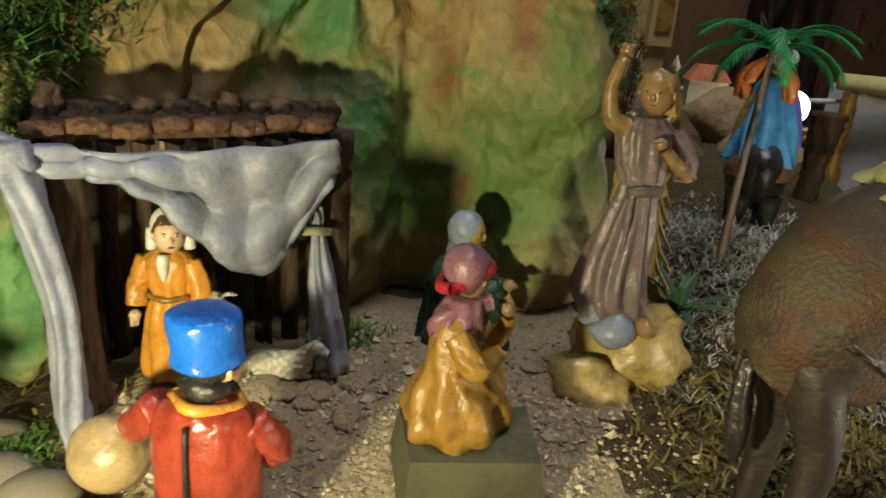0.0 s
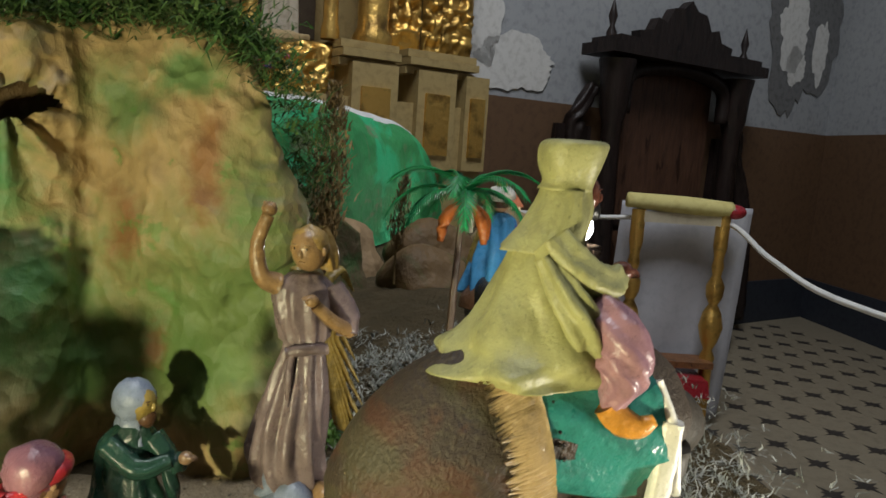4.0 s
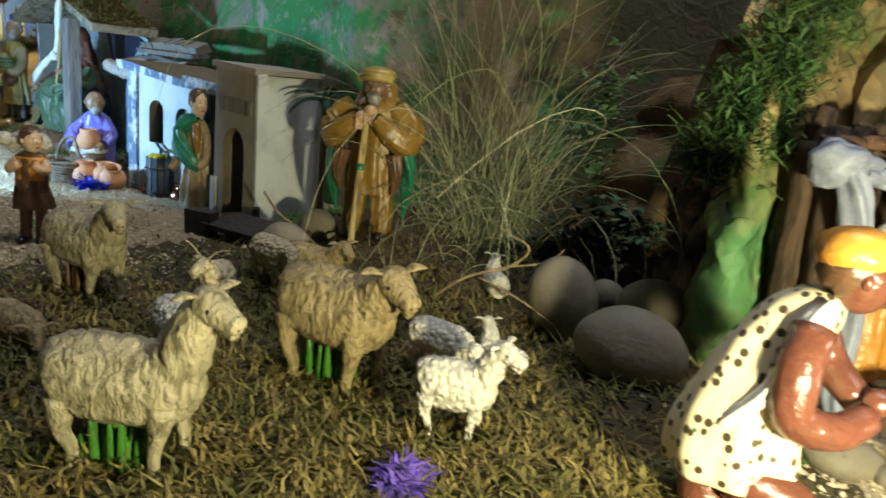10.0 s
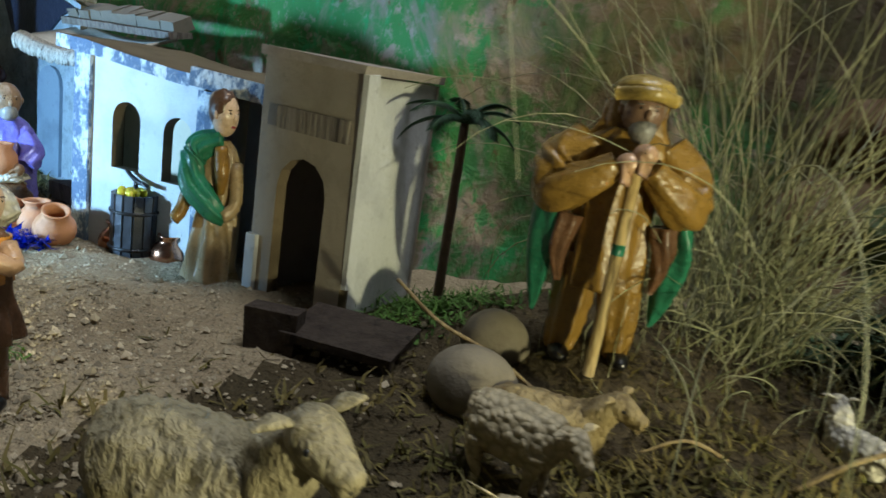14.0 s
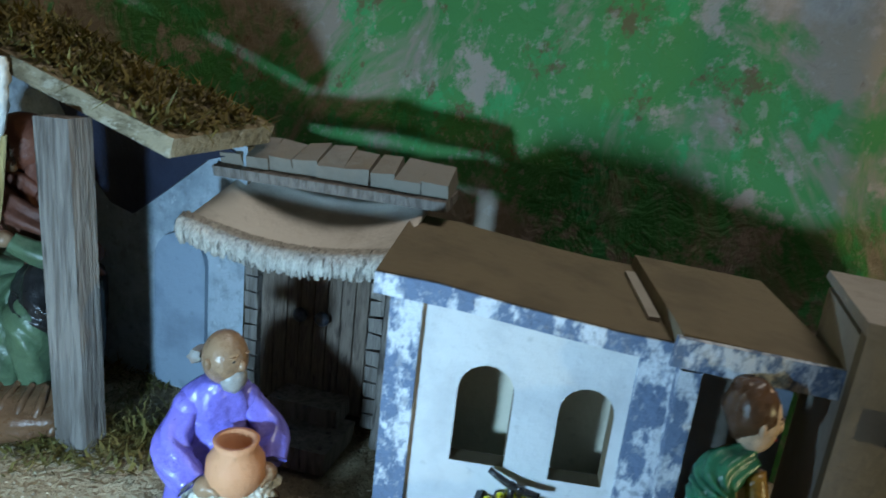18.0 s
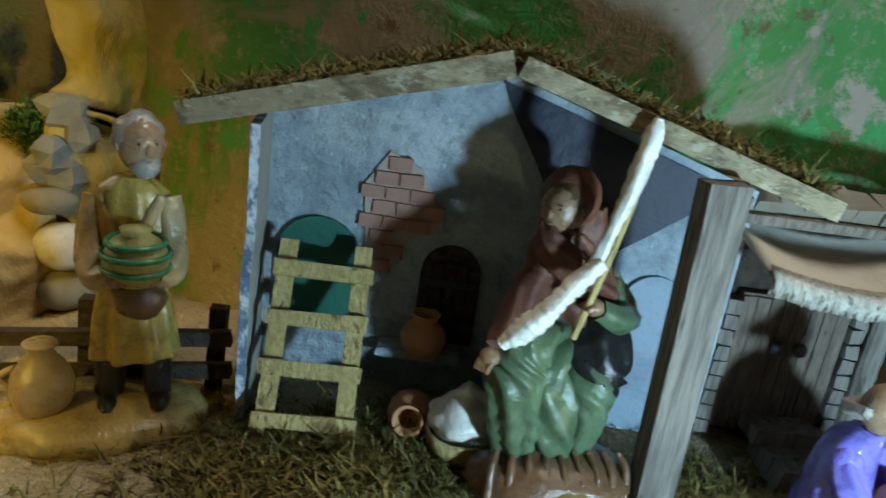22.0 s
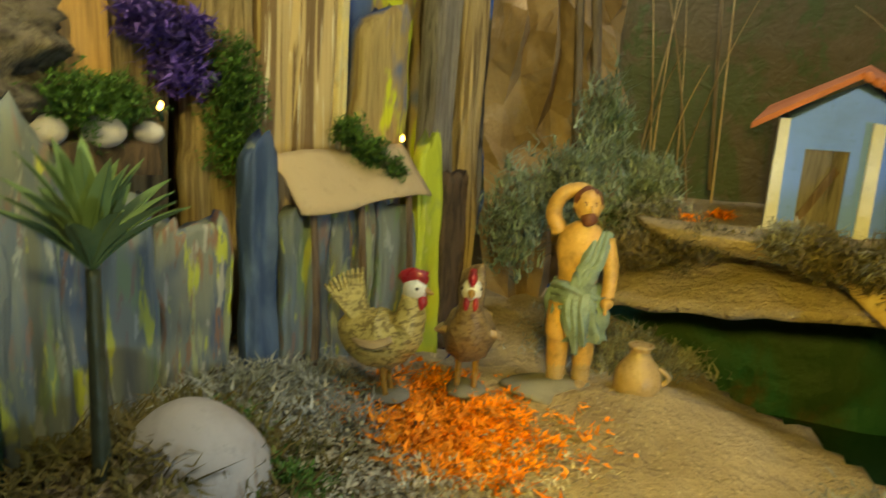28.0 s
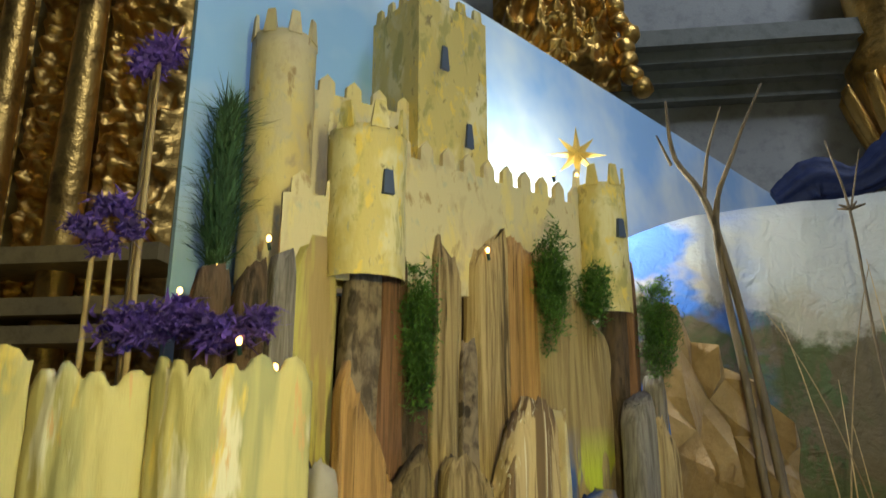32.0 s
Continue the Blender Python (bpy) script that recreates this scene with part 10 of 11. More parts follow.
blades("tall_grass", "tall tuft of dry arching grass behind the sheep", STRAW, -0.500, 0.560, 1.005, 180, 0.030, 0.33, 0.0007, 0.34, "grass", 0.9, 0.9)
blades("long_grass", "long looping blades of dry grass", STRAW, -0.490, 0.560, 1.005, 95, 0.035, 0.46, 0.0007, 0.70, "grass", 0.9, 1.8)
blades("grass_tangle", "tangled dead grass at the foot of the tuft", STRAW, -0.470, 0.545, 1.000, 210, 0.045, 0.17, 0.0006, 0.9, "grass", 1.2, 2.6)
blades("reed_plume_stems", "dried reed stems leaning on the hills", REED, -2.02, 1.40, 1.10, 9, 0.03, 0.55, 0.0016, 0.10)
blades("brushwood", "thin dry stems behind the farmhouse", REED, -1.72, 1.335, 1.10, 14, 0.03, 0.30, 0.0014, 0.12)


for x, y, z in ((-2.56, 0.835, 1.53), (-2.548, 0.842, 1.51), (-2.545, 0.86, 1.66), (-2.535, 0.855, 1.655), (-2.56, 0.87, 1.67)):
    put("flower_stem", Shape().tube([(x + 0.004, y - 0.002, 1.37, 0.0026), (x - 0.004, y + 0.004, (z + 1.37) / 2, 0.0023), (x, y, z, 0.0018)], REED, 6, 10), "thin dry flower stem behind the rampart", "dried stem", group="flower stems")


def plume(name, label, x, y, z0, z1, r, m, lean=(0, 0), count=650, needle=0.014):
    sh = Shape()
    sh.tube([(x, y, z0 - 0.06, 0.002), (x, y, z0, 0.002), (x + lean[0], y + lean[1], z1, 0.001)], m, 6)
    for _ in range(count):
        v = rng.random()
        q = r * math.sin(math.pi * min(1, 0.12 + v * 0.85)) ** 0.7
        a = rng.uniform(0, TAU)
        tuft(sh, m, x + lean[0] * v + q * 0.6 * math.cos(a), y + lean[1] * v + q * 0.6 * math.sin(a), z0 + (z1 - z0) * v, 2, q * 0.3, needle, 0.0011, 1.0, 0.4)
    return put(name, sh, label, "dried grass", smooth=False)


plume("reed_plume", "feathery tan reed plume beside the cave", 0.178, 0.735, 1.18, 1.335, 0.019, REED, (0.002, 0))
plume("reed_plume", "short grey reed plume on the far slope", 0.325, 1.20, 1.10, 1.235, 0.016, REED, (0.01, 0), 380)
plume("reed_plume", "pale wheat plume on the rock face", -1.662, 1.165, 1.115, 1.262, 0.012, WHEAT, (-0.006, 0.02), 700)
plume("pine_twig", "dark pine twig beside the castle tower", -2.555, 0.955, 1.50, 1.655, 0.012, PINE, (0.004, 0.0), 900, 0.034)

# bare branches before the castle's right side
TWIG = wood_mat("grey_twig", (0.20, 0.15, 0.10), (0.11, 0.08, 0.05), (20, 20, 3))
branch = base("bare_branch", (-2.11, 1.38, 1.10), "forked bare grey branch before the hills", "branch")
for kind, keys in (("stem", [(-2.10, 1.385, 1.10, 0.006), (-2.125, 1.372, 1.40, 0.0052), (-2.160, 1.362, 1.62, 0.0042), (-2.195, 1.362, 1.70, 0.0030), (-2.20, 1.366, 1.78, 0.0016)]),
                   ("stem", [(-2.12, 1.375, 1.10, 0.005), (-2.14, 1.370, 1.40, 0.0045), (-2.155, 1.362, 1.60, 0.004), (-2.125, 1.372, 1.70, 0.0026), (-2.085, 1.388, 1.79, 0.0012)]),
                   ("side_twig", [(-2.165, 1.362, 1.64, 0.003), (-2.155, 1.364, 1.70, 0.002), (-2.135, 1.37, 1.76, 0.001)]), ("side_twig", [(-2.20, 1.364, 1.69, 0.002), (-2.215, 1.366, 1.735, 0.0012)])):
    part(kind, Shape().tube(keys, TWIG, 7, 24, 3, 0.12, 1, 0.06), branch, at=(2.11, -1.38, -1.10))
stem = base("dry_stem", (-1.98, 1.42, 1.15), "thin dry stem with a withered flower", "dried stem")
for keys in ([(-1.98, 1.42, 1.15, 0.0022), (-2.00, 1.43, 1.45, 0.0018), (-2.005, 1.435, 1.62, 0.0016), (-2.02, 1.44, 1.72, 0.001)], [(-2.005, 1.435, 1.62, 0.0014), (-1.985, 1.436, 1.70, 0.0008)]):
    part("stalk", Shape().tube(keys, TWIG, 6, 20), stem, at=(1.98, -1.42, -1.15))
for a in range(5):
    part("petal", Shape().tube([(-2.004, 1.434, 1.625, 0.0025), (-2.004 + 0.016 * math.cos(a * 1.26), 1.434 + 0.016 * math.sin(a * 1.26), 1.629, 0.001)], TWIG, 6, 4), stem, at=(1.98, -1.42, -1.15))
# twisted roots before the shepherd
roots = base("twisted_roots", (-0.5, 0.43, 0.995), "pale twisted root pieces on the moss", "roots")
ROOT = wood_mat("pale_root", (0.36, 0.27, 0.13), (0.22, 0.15, 0.07), (20, 20, 20))
for keys in ([(-0.72, 0.50, 1.045, 0.0022), (-0.69, 0.48, 1.030, 0.0024), (-0.655, 0.462, 1.022, 0.0026), (-0.62, 0.45, 1.005, 0.0025)],
             [(-0.50, 0.42, 0.995, 0.0022), (-0.47, 0.42, 1.02, 0.0026), (-0.435, 0.425, 1.035, 0.0028), (-0.42, 0.42, 1.055, 0.002), (-0.445, 0.415, 1.068, 0.0012)],
             [(-0.435, 0.425, 1.035, 0.0022), (-0.405, 0.42, 1.045, 0.002), (-0.390, 0.415, 1.060, 0.0010)], [(-0.46, 0.42, 1.022, 0.0022), (-0.42, 0.40, 1.016, 0.002), (-0.388, 0.395, 1.002, 0.001)],
             [(-0.52, 0.44, 0.995, 0.002), (-0.55, 0.43, 1.008, 0.002), (-0.575, 0.42, 1.002, 0.001)]):
    part("root", Shape().tube([(a, b, c, r * 0.5) for a, b, c, r in keys], ROOT, 7, 22, 3, 0.15, 1, 0.10), roots, at=(0.5, -0.43, -0.995))


def palm(name, label, x, y, z, h, r, count, m, stem, droop, width, feather=True, bow=0.0, rise=0.0):
    ob = base(name, (x, y, z), label, "toy palm")
    part("trunk", Shape().tube([(0, 0, 0, 0.0042), (bow * 0.3, 0, h * 0.5, 0.0036), (bow, 0, h, 0.003)], stem, 9, 18, 4, 0.10), ob)
    for k in range(count):
        a, e0 = TAU * k / count * 1.0 + 0.3 * (k % 2), (0.9 if k % 2 else 0.45) + rise + rng.uniform(-0.12, 0.12)
        sh, p, e = Shape(), Vector((bow, 0, h)), e0
        u = Vector((math.cos(a), math.sin(a), 0))
        side = Vector((-math.sin(a), math.cos(a), 0))
        ln, seg = r * rng.uniform(0.88, 1.12), 14
        spine = []
        for i in range(seg):
            spine.append(p.copy())
            p = p + (u * math.cos(e) + Vector((0, 0, math.sin(e)))) * ln / seg
            e -= droop / seg
        sh.tube([(*q, 0.0012 * (1 - 0.7 * i / seg)) for i, q in enumerate(spine)], m, 5, seg)
        if feather:
            for i in range(1, seg):
                w = width * math.sin(math.pi * (0.12 + 0.86 * i / seg))
                for s in (-1, 1):
                    t = spine[min(i + 1, seg - 1)]
                    for dq in (0.0, 0.5):
                        q = spine[i - 1].lerp(spine[i], dq)
                        tip = q + side * s * w + (t - spine[i - 1]) * 1.0 - Vector((0, 0, w * 0.35))
                        nx = q + (spine[i] - spine[i - 1]) * 0.42
                        sh.add([q, nx, tip, q.lerp(tip, 0.5) + Vector((0, 0, 0.0012))], [(0, 1, 2), (0, 2, 3)], m)
        else:
            v2 = []
            for i, q in enumerate(spine):
                w = width * math.sin(math.pi * min(1, 0.15 + 0.85 * i / (seg - 1))) ** 0.8
                v2 += [q - side * w + Vector((0, 0, w * 0.5)), q, q + side * w + Vector((0, 0, w * 0.5))]
            sh.add(v2, [(3 * i + c, 3 * i + c + 1, 3 * i + c + 4, 3 * i + c + 3) for i in range(seg - 1) for c in (0, 1)], m)
        part("frond", sh, ob)
    return ob


BROWN_STEM = enamel("brown_plastic_stem", (0.09, 0.055, 0.04), 0.6, 0.4)
GREEN_STEM = enamel("green_plastic_stem", (0.035, 0.045, 0.03), 0.6, 0.4)
p1 = palm("palm_tree", "green plastic toy palm with orange date clusters", 0.292, 0.640, 1.030, 0.212, 0.092, 14, PALM, BROWN_STEM, 1.9, 0.012, True, 0.006)
for a in (0.4, 2.2, 3.6, 5.2):
    part("date_stalk", Shape().tube([(0.008 + 0.006 * math.cos(a), 0.006 * math.sin(a), 0.205, 0.002), (0.008 + 0.024 * math.cos(a), 0.024 * math.sin(a), 0.188, 0.006), (0.008 + 0.028 * math.cos(a), 0.028 * math.sin(a), 0.168, 0.003)], enamel("orange_plastic_dates", (0.45, 0.13, 0.03), 0.6), 8, 8), p1)
palm("palm_tree", "dark green toy palm behind the arched house", -0.700, 0.590, 1.005, 0.135, 0.052, 12, PINE, BROWN_STEM, 1.6, 0.008)
palm("palm_tree", "soft green toy palm before the cork rock", -2.268, 0.842, 1.030, 0.114, 0.062, 26, PALM_PALE, GREEN_STEM, 0.50, 0.0056, False, 0.0, 0.46)
palm("agave_plant", "small spiky green plastic plant beside the angel", 0.212, 0.520, 1.020, 0.012, 0.055, 11, PINE, GREEN_STEM, 0.5, 0.004, False)

# ---- stones, jars and small things ----
def pebble(x, y, z, r, label, m=STONE, turn=0, group="stones", rough=0.10):
    return put("stone", Shape().ball((0, 0, 0), r, m, 30, 20, 0.55 if m is ROCK else rough, 22 if m is ROCK else 26), label, "stone", at=pose(x, y, z, 0, 0, turn), group=group)


pebble(-0.387, 0.418, 1.018, (0.030, 0.024, 0.036), "smooth grey-brown upright river stone")
pebble(-0.327, 0.352, 1.012, (0.041, 0.028, 0.030), "large smooth grey-brown river stone")
pebble(-0.312, 0.455, 1.015, (0.034, 0.024, 0.024), "smooth slanted grey-brown river stone", STONE, 25)
pebble(-0.355, 0.485, 1.005, (0.018, 0.015, 0.018), "small rounded brown stone")
pebble(-0.665, 0.450, 1.008, (0.026, 0.020, 0.022), "rounded sandy stone near the tray", STONE)
pebble(-0.655, 0.500, 1.015, (0.022, 0.018, 0.022), "rounded brown stone behind the flock", STONE)
pebble(-0.44, 0.075, 0.990, (0.028, 0.018, 0.012), "flat greenish stone in the moss", ROCK)
pebble(-2.240, 0.878, 1.022, (0.042, 0.034, 0.047), "large smooth whitish stone in the yard", STONE_WHITE, 0, "yard stones")
pebble(-1.594, 1.117, 1.044, (0.027, 0.020, 0.021), "white stone half painted ochre", STONE_WHITE, 0, "yard stones")
pebble(-1.596, 1.112, 1.006, (0.024, 0.018, 0.018), "ochre rounded stone below another", STONE, 0, "yard stones")
for x, y, z, t, w in ((-1.598, 1.136, 1.112, 25, 0.040), (-1.588, 1.150, 1.145, -20, 0.044)):
    put("rock_slab", Shape().ball((0, 0, 0), (w * 0.55, 0.018, 0.022), ROCK, 9, 6, 0.9, 55, t), "grey angular stone leaning on the rock", "stone", at=(x, y, z), smooth=False, group="yard stones")
pebble(-1.606, 1.122, 1.083, (0.022, 0.016, 0.012), "small ochre stone on the rock", STONE, 0, "yard stones")
for x, y, z, r in ((-2.352, 0.895, 1.200, 0.013), (-2.338, 0.922, 1.200, 0.014), (-2.330, 0.950, 1.199, 0.010)):
    pebble(x, y, z, (r, r * 0.8, r * 0.7), "pale stone on the bark ledge", STONE_WHITE, 0, "ledge stones")
pebble(-2.080, 1.130, 1.004, (0.050, 0.026, 0.010), "flat grey stone under the bather", ROCK, 12, "yard stones")
for x, y, r in ((-0.225, 0.315, 0.022), (-0.195, 0.300, 0.024), (-0.165, 0.285, 0.018), (-0.245, 0.35, 0.018)):
    pebble(x, y, 0.990, (r, r * 0.8, r * 0.55), "rough pale rubble stone by the stable", STONE, 0, "rubble")
for _ in range(26):
    x, y = rng.uniform(-0.15, 0.13), rng.uniform(0.36, 0.52)
    pebble(x, y, ground(x, y) + 0.001, (rng.uniform(0.008, 0.02), rng.uniform(0.006, 0.014), rng.uniform(0.003, 0.007)), "small sandy clod on the ground", SAND, rng.uniform(0, 180), "sand clods")


def gravel(name, label, m, spots):
    """Loose grains: x, y, spreads, count, size."""
    sh = Shape()
    for x, y, sx, sy, count, size in spots:
        for _ in range(count):
            px, py, r = rng.gauss(x, sx), rng.gauss(y, sy), size * rng.uniform(0.4, 1.3) ** 1.5
            z = ground(px, py) + r * 0.2
            a = rng.uniform(0, TAU)
            c, s = math.cos(a) * r, math.sin(a) * r
            k = rng.uniform(0.5, 1.0)
            sh.add([(px + c, py + s, z), (px - s * k, py + c * k, z + r * 0.2), (px - c, py - s, z), (px + s * k, py - c * k, z), (px + 0.3 * c, py + 0.3 * s, z + r * rng.uniform(0.5, 1.0)), (px, py, z - r * 0.6)],
                   [(0, 1, 4), (1, 2, 4), (2, 3, 4), (3, 0, 4), (1, 0, 5), (2, 1, 5), (3, 2, 5), (0, 3, 5)], m)
    return put(name, sh, label, "gravel", kind="stuff", smooth=False)


GRAIN = leafy("pale_sand_grain", (0.50, 0.42, 0.29), (0.34, 0.28, 0.18), 0.9)
gravel("village_gravel", "coarse pale crumbs on the village ground", GRAIN, [(-0.98, 0.46, 0.11, 0.08, 4200, 0.0015), (-1.10, 0.52, 0.10, 0.08, 2200, 0.0015), (-0.90, 0.36, 0.09, 0.07, 2600, 0.0017), (-0.95, 0.42, 0.10, 0.09, 350, 0.0034), (-1.28, 0.66, 0.10, 0.05, 1500, 0.0013)])
gravel("stable_gravel", "crumbled earth before the stable", GRAIN, [(-0.02, 0.43, 0.09, 0.06, 2600, 0.0019), (0.09, 0.36, 0.05, 0.05, 900, 0.0020), (-0.02, 0.43, 0.09, 0.06, 220, 0.0042), (-0.19, 0.30, 0.05, 0.03, 500, 0.0024)])


def jar(name, label, x, y, z, keys, m, category="jar", handles=(), group="", tilt=0, turn=0):
    sh = Shape().lathe(keys, m, (0, 0, 0), 26, 26)
    for a, r, z0, z1 in handles:
        c, s = math.cos(a), math.sin(a)
        sh.tube([(c * r * 0.8, s * r * 0.8, z0, 0.002), (c * r * 1.35, s * r * 1.35, (z0 + z1) / 2 + 0.002, 0.0022), (c * r * 0.85, s * r * 0.85, z1, 0.002)], m, 8, 12)
    return put(name, sh, label, category, at=pose(x, y, z, tilt, 0, turn), group=group)


POT = [(0.0, 0.0), (0.010, 0.0), (0.0165, 0.010), (0.015, 0.020), (0.009, 0.027), (0.011, 0.032), (0.009, 0.032), (0.007, 0.026), (0.010, 0.012), (0.0, 0.004)]
jar("clay_pot", "small terracotta pot with handles", -1.075, 0.622, 0.985, POT, TERRACOTTA, "pot", ((1.0, 0.011, 0.022, 0.030), (4.1, 0.011, 0.022, 0.030)), "clay pots")
jar("clay_pot", "small terracotta jug with spout", -1.052, 0.632, 0.985, POT, TERRACOTTA, "pot", ((2.0, 0.011, 0.020, 0.030),), "clay pots")
jar("clay_pot", "small terracotta pot lying open", -1.032, 0.626, 0.987, POT, TERRACOTTA, "pot", (), "clay pots", 25, 40)
COPPER = Mat("polished_copper", (0.55, 0.27, 0.16), 0.22, 1.0).done()
jar("copper_jug", "small polished copper jug with handle", -0.946, 0.658, 0.968, POT, COPPER, "jug", ((2.6, 0.011, 0.014, 0.030),))
jar("copper_jug", "dark copper jug beside the press", -1.002, 0.672, 0.968, POT, COPPER, "jug", ((0.6, 0.011, 0.014, 0.030),))
JUG = [(0.0, 0.0), (0.012, 0.0), (0.018, 0.012), (0.017, 0.026), (0.009, 0.038), (0.0075, 0.043), (0.010, 0.047), (0.0, 0.048)]
jar("sand_jug", "sand-coloured jug with a lid", -2.028, 1.135, 1.006, JUG, TAN, "jug", ((0.0, 0.017, 0.012, 0.030),))
jar("sand_jug", "yellow clay jug on a stone", -1.590, 0.925, 1.002, JUG, TAN, "jug", ((3.0, 0.017, 0.012, 0.030),))
jar("clay_jar", "red clay jar on the hut ledge", -1.345, 0.905, 1.035, POT, TERRACOTTA, "jar")
jar("clay_jar", "red clay jar lying by the wall", -1.355, 0.882, 1.004, POT, TERRACOTTA, "jar", (), "", 75, -30)
# wool basket
wb = base("wool_basket", (-1.335, 0.842, 0.990), "basket heaped with white wool", "basket")
part("basket", Shape().lathe([(0.0, 0.0), (0.018, 0.0), (0.024, 0.012), (0.026, 0.022), (0.024, 0.022), (0.020, 0.008), (0, 0.004)], LADDER, (0, 0, 0), 24), wb)
part("wool", Shape().ball((0, 0, 0.030), (0.024, 0.022, 0.020), WHITE, 22, 16, 0.25, 80), wb, "heap of white wool")
# twig basket
tb = base("twig_basket", (-1.105, 0.625, 0.985), "round basket of dark twisted twigs", "basket")
sh = Shape()
for k in range(7):
    z, r = 0.003 + 0.004 * k, 0.022 + 0.0012 * k
    sh.tube([(r * math.cos(t) + rng.uniform(-0.001, 0.001), r * math.sin(t), z + rng.uniform(-0.001, 0.001), 0.0022) for t in [TAU * q / 14 for q in range(15)]], TWIG, 6, 36)
part("weave", sh, tb)
part("handle", Shape().tube([(-0.024, 0, 0.022, 0.0022), (-0.018, 0.002, 0.048, 0.0022), (0.004, 0.002, 0.060, 0.0022), (0.022, 0, 0.024, 0.0022)], TWIG, 6, 20), tb)
# blue tinsel
BLUE_FOIL = Mat("blue_tinsel", (0.01, 0.03, 0.45), 0.25, 0.6).done()
clump("blue_tinsel", "heap of shiny blue tinsel by the pots", BLUE_FOIL, [(-1.045, 0.598, 0.990, 0.026, 0.012, 0.008, 120), (-2.172, 1.120, 1.03, 0.004, 0.004, 0.004, 10)], 0.008, 0.0018, "tinsel")
# wine press
press = base("wine_press", (-0.978, 0.655, 0.968), "dark slatted wine press with yellow grapes", "wine press")
SLATE = enamel("blue_black_slat_paint", (0.05, 0.055, 0.065), 0.6, 0.4)
for k in range(14):
    a = TAU * k / 14
    part("slat", Shape().box((0.0175 * math.cos(a), 0.0175 * math.sin(a), 0.034), (0.003, 0.0068, 0.062), SLATE, math.degrees(a), (0, 0), 1, 0.0003), press, smooth=False)
for z in (0.006, 0.018, 0.050):
    part("hoop", Shape().tube([(0.0195 * math.cos(t), 0.0195 * math.sin(t), z, 0.0016) for t in [TAU * q / 20 for q in range(21)]], BLACK, 6, 42), press)
part("base_dish", Shape().lathe([(0.0, 0.0), (0.023, 0.0), (0.024, 0.005), (0.019, 0.006), (0, 0.006)], BLACK), press)
part("spindle", Shape().tube([(0, 0, 0.05, 0.002), (0, 0, 0.078, 0.002)], BLACK, 8), press)
part("crank", Shape().tube([(-0.012, 0.006, 0.082, 0.0018), (0, 0, 0.076, 0.0022), (0.014, -0.006, 0.074, 0.0018)], BLACK, 8), press)
GRAPE = enamel("yellow_grape_paint", (0.62, 0.52, 0.02), 0.8, 0.25)
for k in range(12):
    a, r = k * 2.4, 0.0125 * math.sqrt((k + 0.5) / 12)
    part("grape", Shape().ball((-0.002 + r * math.cos(a), -0.004 + r * math.sin(a) * 0.8, 0.066), 0.0036, GRAPE, 8, 6), press)
# low dark tray table
tray = base("tray_table", pose(-0.745, 0.502, 0.985, 0, 0, -12), "low dark wooden tray with side blocks", "tray")
part("top", Shape().box((0, 0, 0.018), (0.075, 0.052, 0.005), TRAY, 0, (4, 0), 1, 0.001), tray, smooth=False)
part("block", Shape().box((-0.045, -0.018, 0.014), (0.034, 0.016, 0.030), TRAY, 8, (0, 0), 1, 0.001), tray, smooth=False)
for x, y in ((-0.032, 0.02), (0.034, 0.02), (0.034, -0.02), (-0.03, -0.022)):
    part("leg", Shape().box((x, y, 0.007), (0.007, 0.007, 0.018), TRAY), tray, smooth=False)
# rail fence behind the man with the jar
fence = base("rail_fence", pose(-1.61, 0.985, 0.985, 0, 0, -15), "dark wooden rail fence", "fence")
for x in (-0.06, 0.045, 0.13):
    part("post", Shape().box((x, 0, 0.035), (0.012, 0.010, 0.075), TRAY, 0, (0, 2), 1, 0.001), fence, smooth=False)
for z, dy in ((0.022, -0.004), (0.048, -0.004)):
    part("rail", Shape().box((0.035, -0.008 + dy, z), (0.215, 0.006, 0.011), TRAY, 0, (0, -4), 1, 0.001), fence, smooth=False)
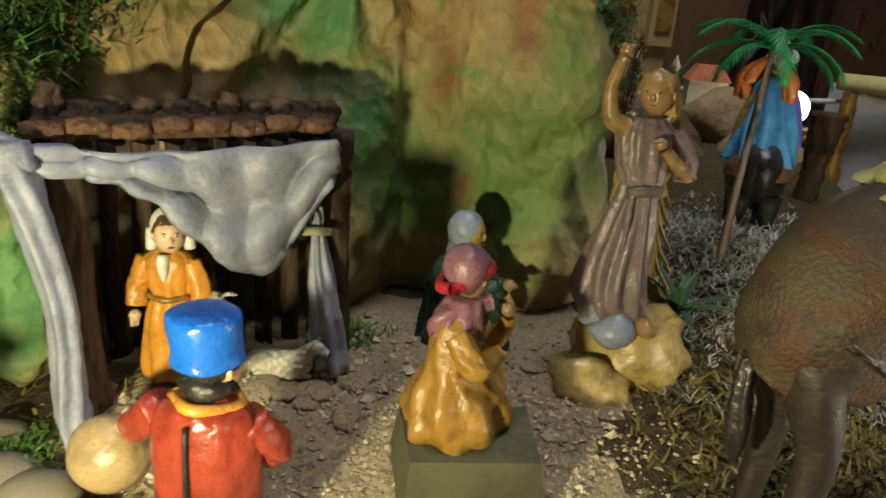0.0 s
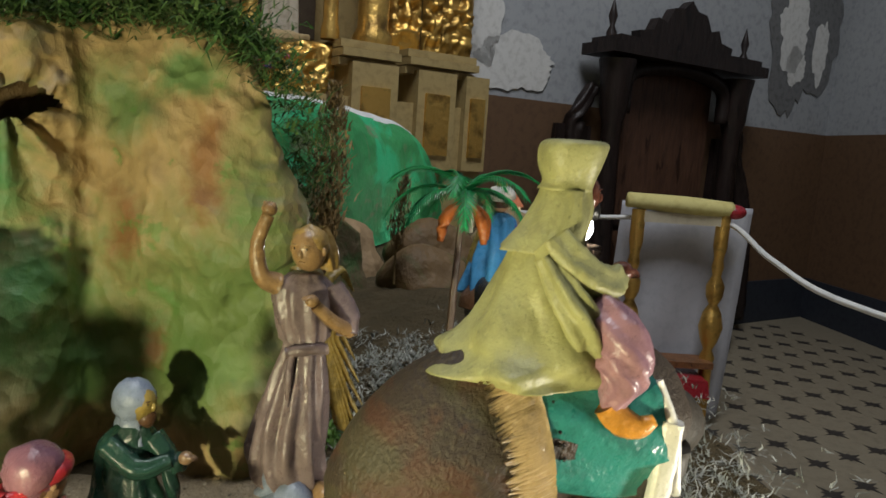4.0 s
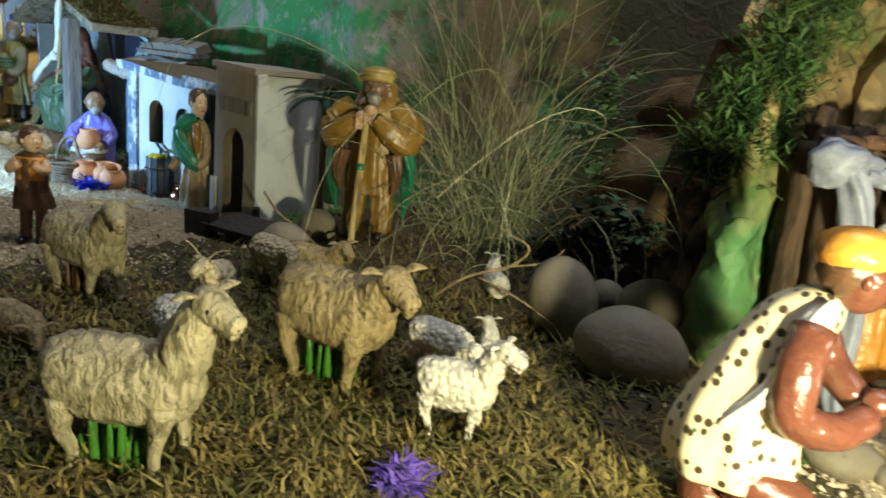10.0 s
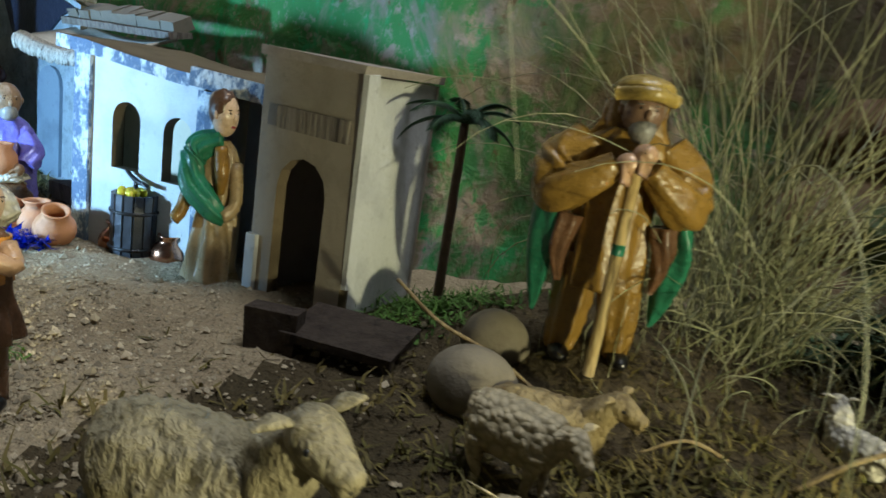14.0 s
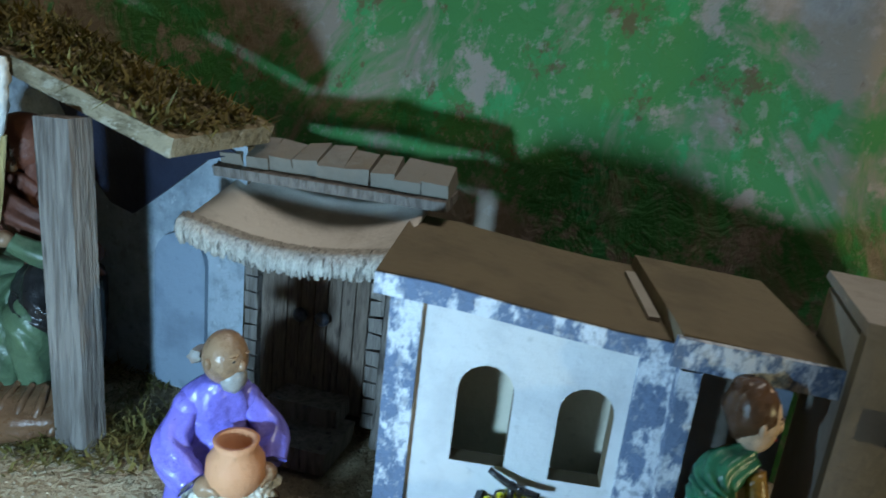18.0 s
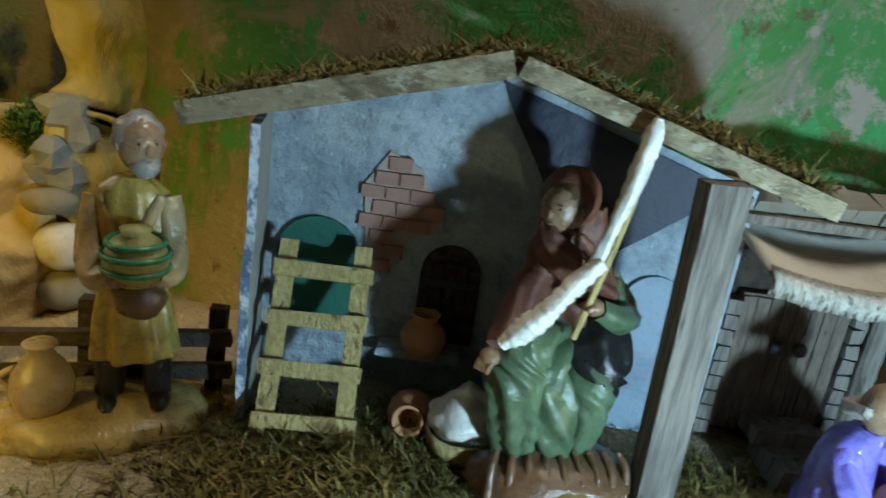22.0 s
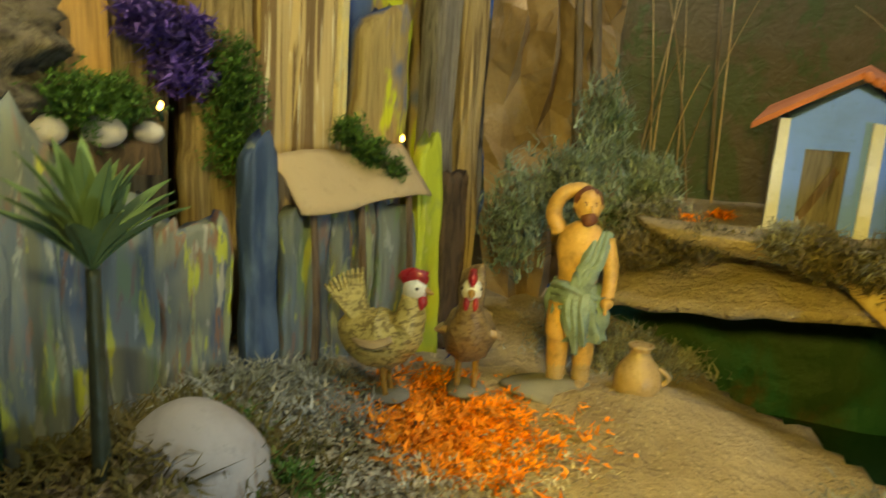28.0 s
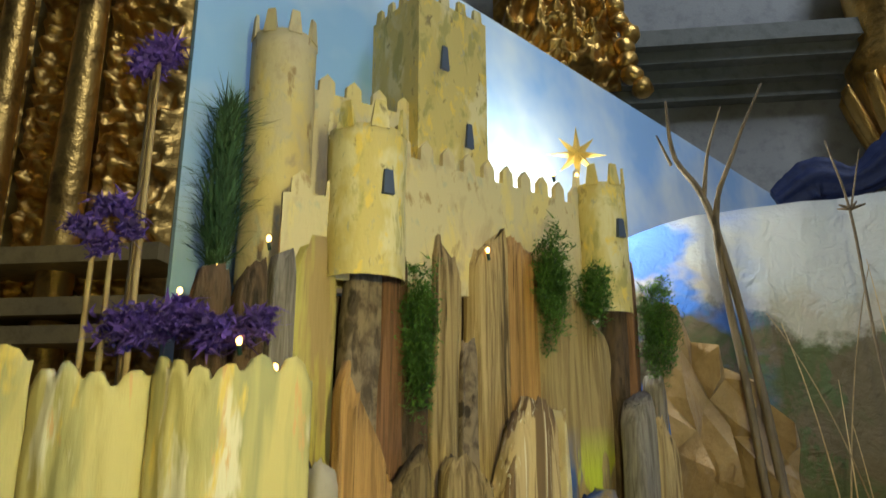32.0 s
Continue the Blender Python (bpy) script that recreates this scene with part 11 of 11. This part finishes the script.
# fairy lights
BULB = glow("lit_fairy_bulb", (1.0, 0.46, 0.10), 16)
CABLE = enamel("green_cable", (0.006, 0.03, 0.02), 0.6, 0.35)
for x, y, z in ((-2.245, 1.306, 1.379), (-2.235, 1.318, 1.335), (-2.350, 1.105, 1.535), (-2.445, 0.975, 1.592), (-2.462, 0.955, 1.54), (-2.478, 0.935, 1.52), (-2.498, 0.90, 1.49), (-2.52, 0.885, 1.47), (-2.445, 0.872, 1.426), (-2.425, 0.888, 1.408),
                (-2.262, 1.145, 1.165), (-2.342, 0.975, 1.215), (-2.405, 0.900, 1.285), (-2.455, 0.845, 1.30), (-2.315, 1.225, 1.650), (-2.295, 1.255, 1.655), (-2.248, 1.165, 1.195), (-2.30, 0.80, 1.00)):
    fb = base("fairy_light", (x, y, z), "small lit warm fairy light bulb", "fairy light", "string of fairy lights")
    part("bulb", Shape().ball((0, 0, 0), (0.0022, 0.0022, 0.003), BULB, 8, 6), fb)
    part("socket", Shape().tube([(0, 0, -0.003, 0.0018), (0.001, 0.001, -0.010, 0.0018)], CABLE, 6, 3), fb)
sh = Shape()
for r in range(3):
    sh.tube([(-2.62, 0.772 + 0.004 * r, 1.272, 0.0012), (-2.54, 0.796, 1.272 + 0.004 * r, 0.0012), (-2.46, 0.832, 1.274 + 0.003 * r, 0.0012), (-2.405, 0.862 - 0.004 * r, 1.275, 0.0012), (-2.378, 0.872, 1.25, 0.0012), (-2.365 + 0.003 * r, 0.862, 1.16, 0.0012), (-2.352, 0.850 + 0.003 * r, 1.09, 0.0012), (-2.330, 0.838, 1.00, 0.0012)], CABLE, 6, 60, 3, 0.1)
for r in range(9):
    y0, lift = rng.uniform(-0.014, 0.002), rng.uniform(0.002, 0.014)
    sh.tube([(-2.55 + 0.020 * k, 0.792 + 0.0105 * k + y0 + rng.uniform(-0.006, 0.006), 1.273 + lift * rng.uniform(0.3, 1.5), 0.0012) for k in range(rng.choice((6, 7, 8)))], CABLE, 6, 44)
put("light_cable", sh, "twisted dark green fairy light cable", "cable")
# star
sh = Shape()
star = base("star", (-2.325, 1.385, 1.735), "small yellow folded paper star", "star")
k = 16
vs = [Vector((0, 0, 0))]
for i in range(k):
    a, r = TAU * i / k, (0.043 if i % 4 == 0 else 0.036 if i % 2 == 0 else 0.013)
    vs.append(Vector((r * math.cos(a) * 0.88, r * math.cos(a) * 0.47, r * math.sin(a))))
c = Vector((0.004, -0.008, 0))
sh.add([c] + vs[1:] + [-c], [(0, 1 + i, 1 + (i + 1) % k) for i in range(k)] + [(k + 1, 1 + (i + 1) % k, 1 + i) for i in range(k)], enamel("yellow_star_paper", (0.75, 0.52, 0.12), 0.8, 0.5))
part("ray_crown", sh, star, smooth=False)
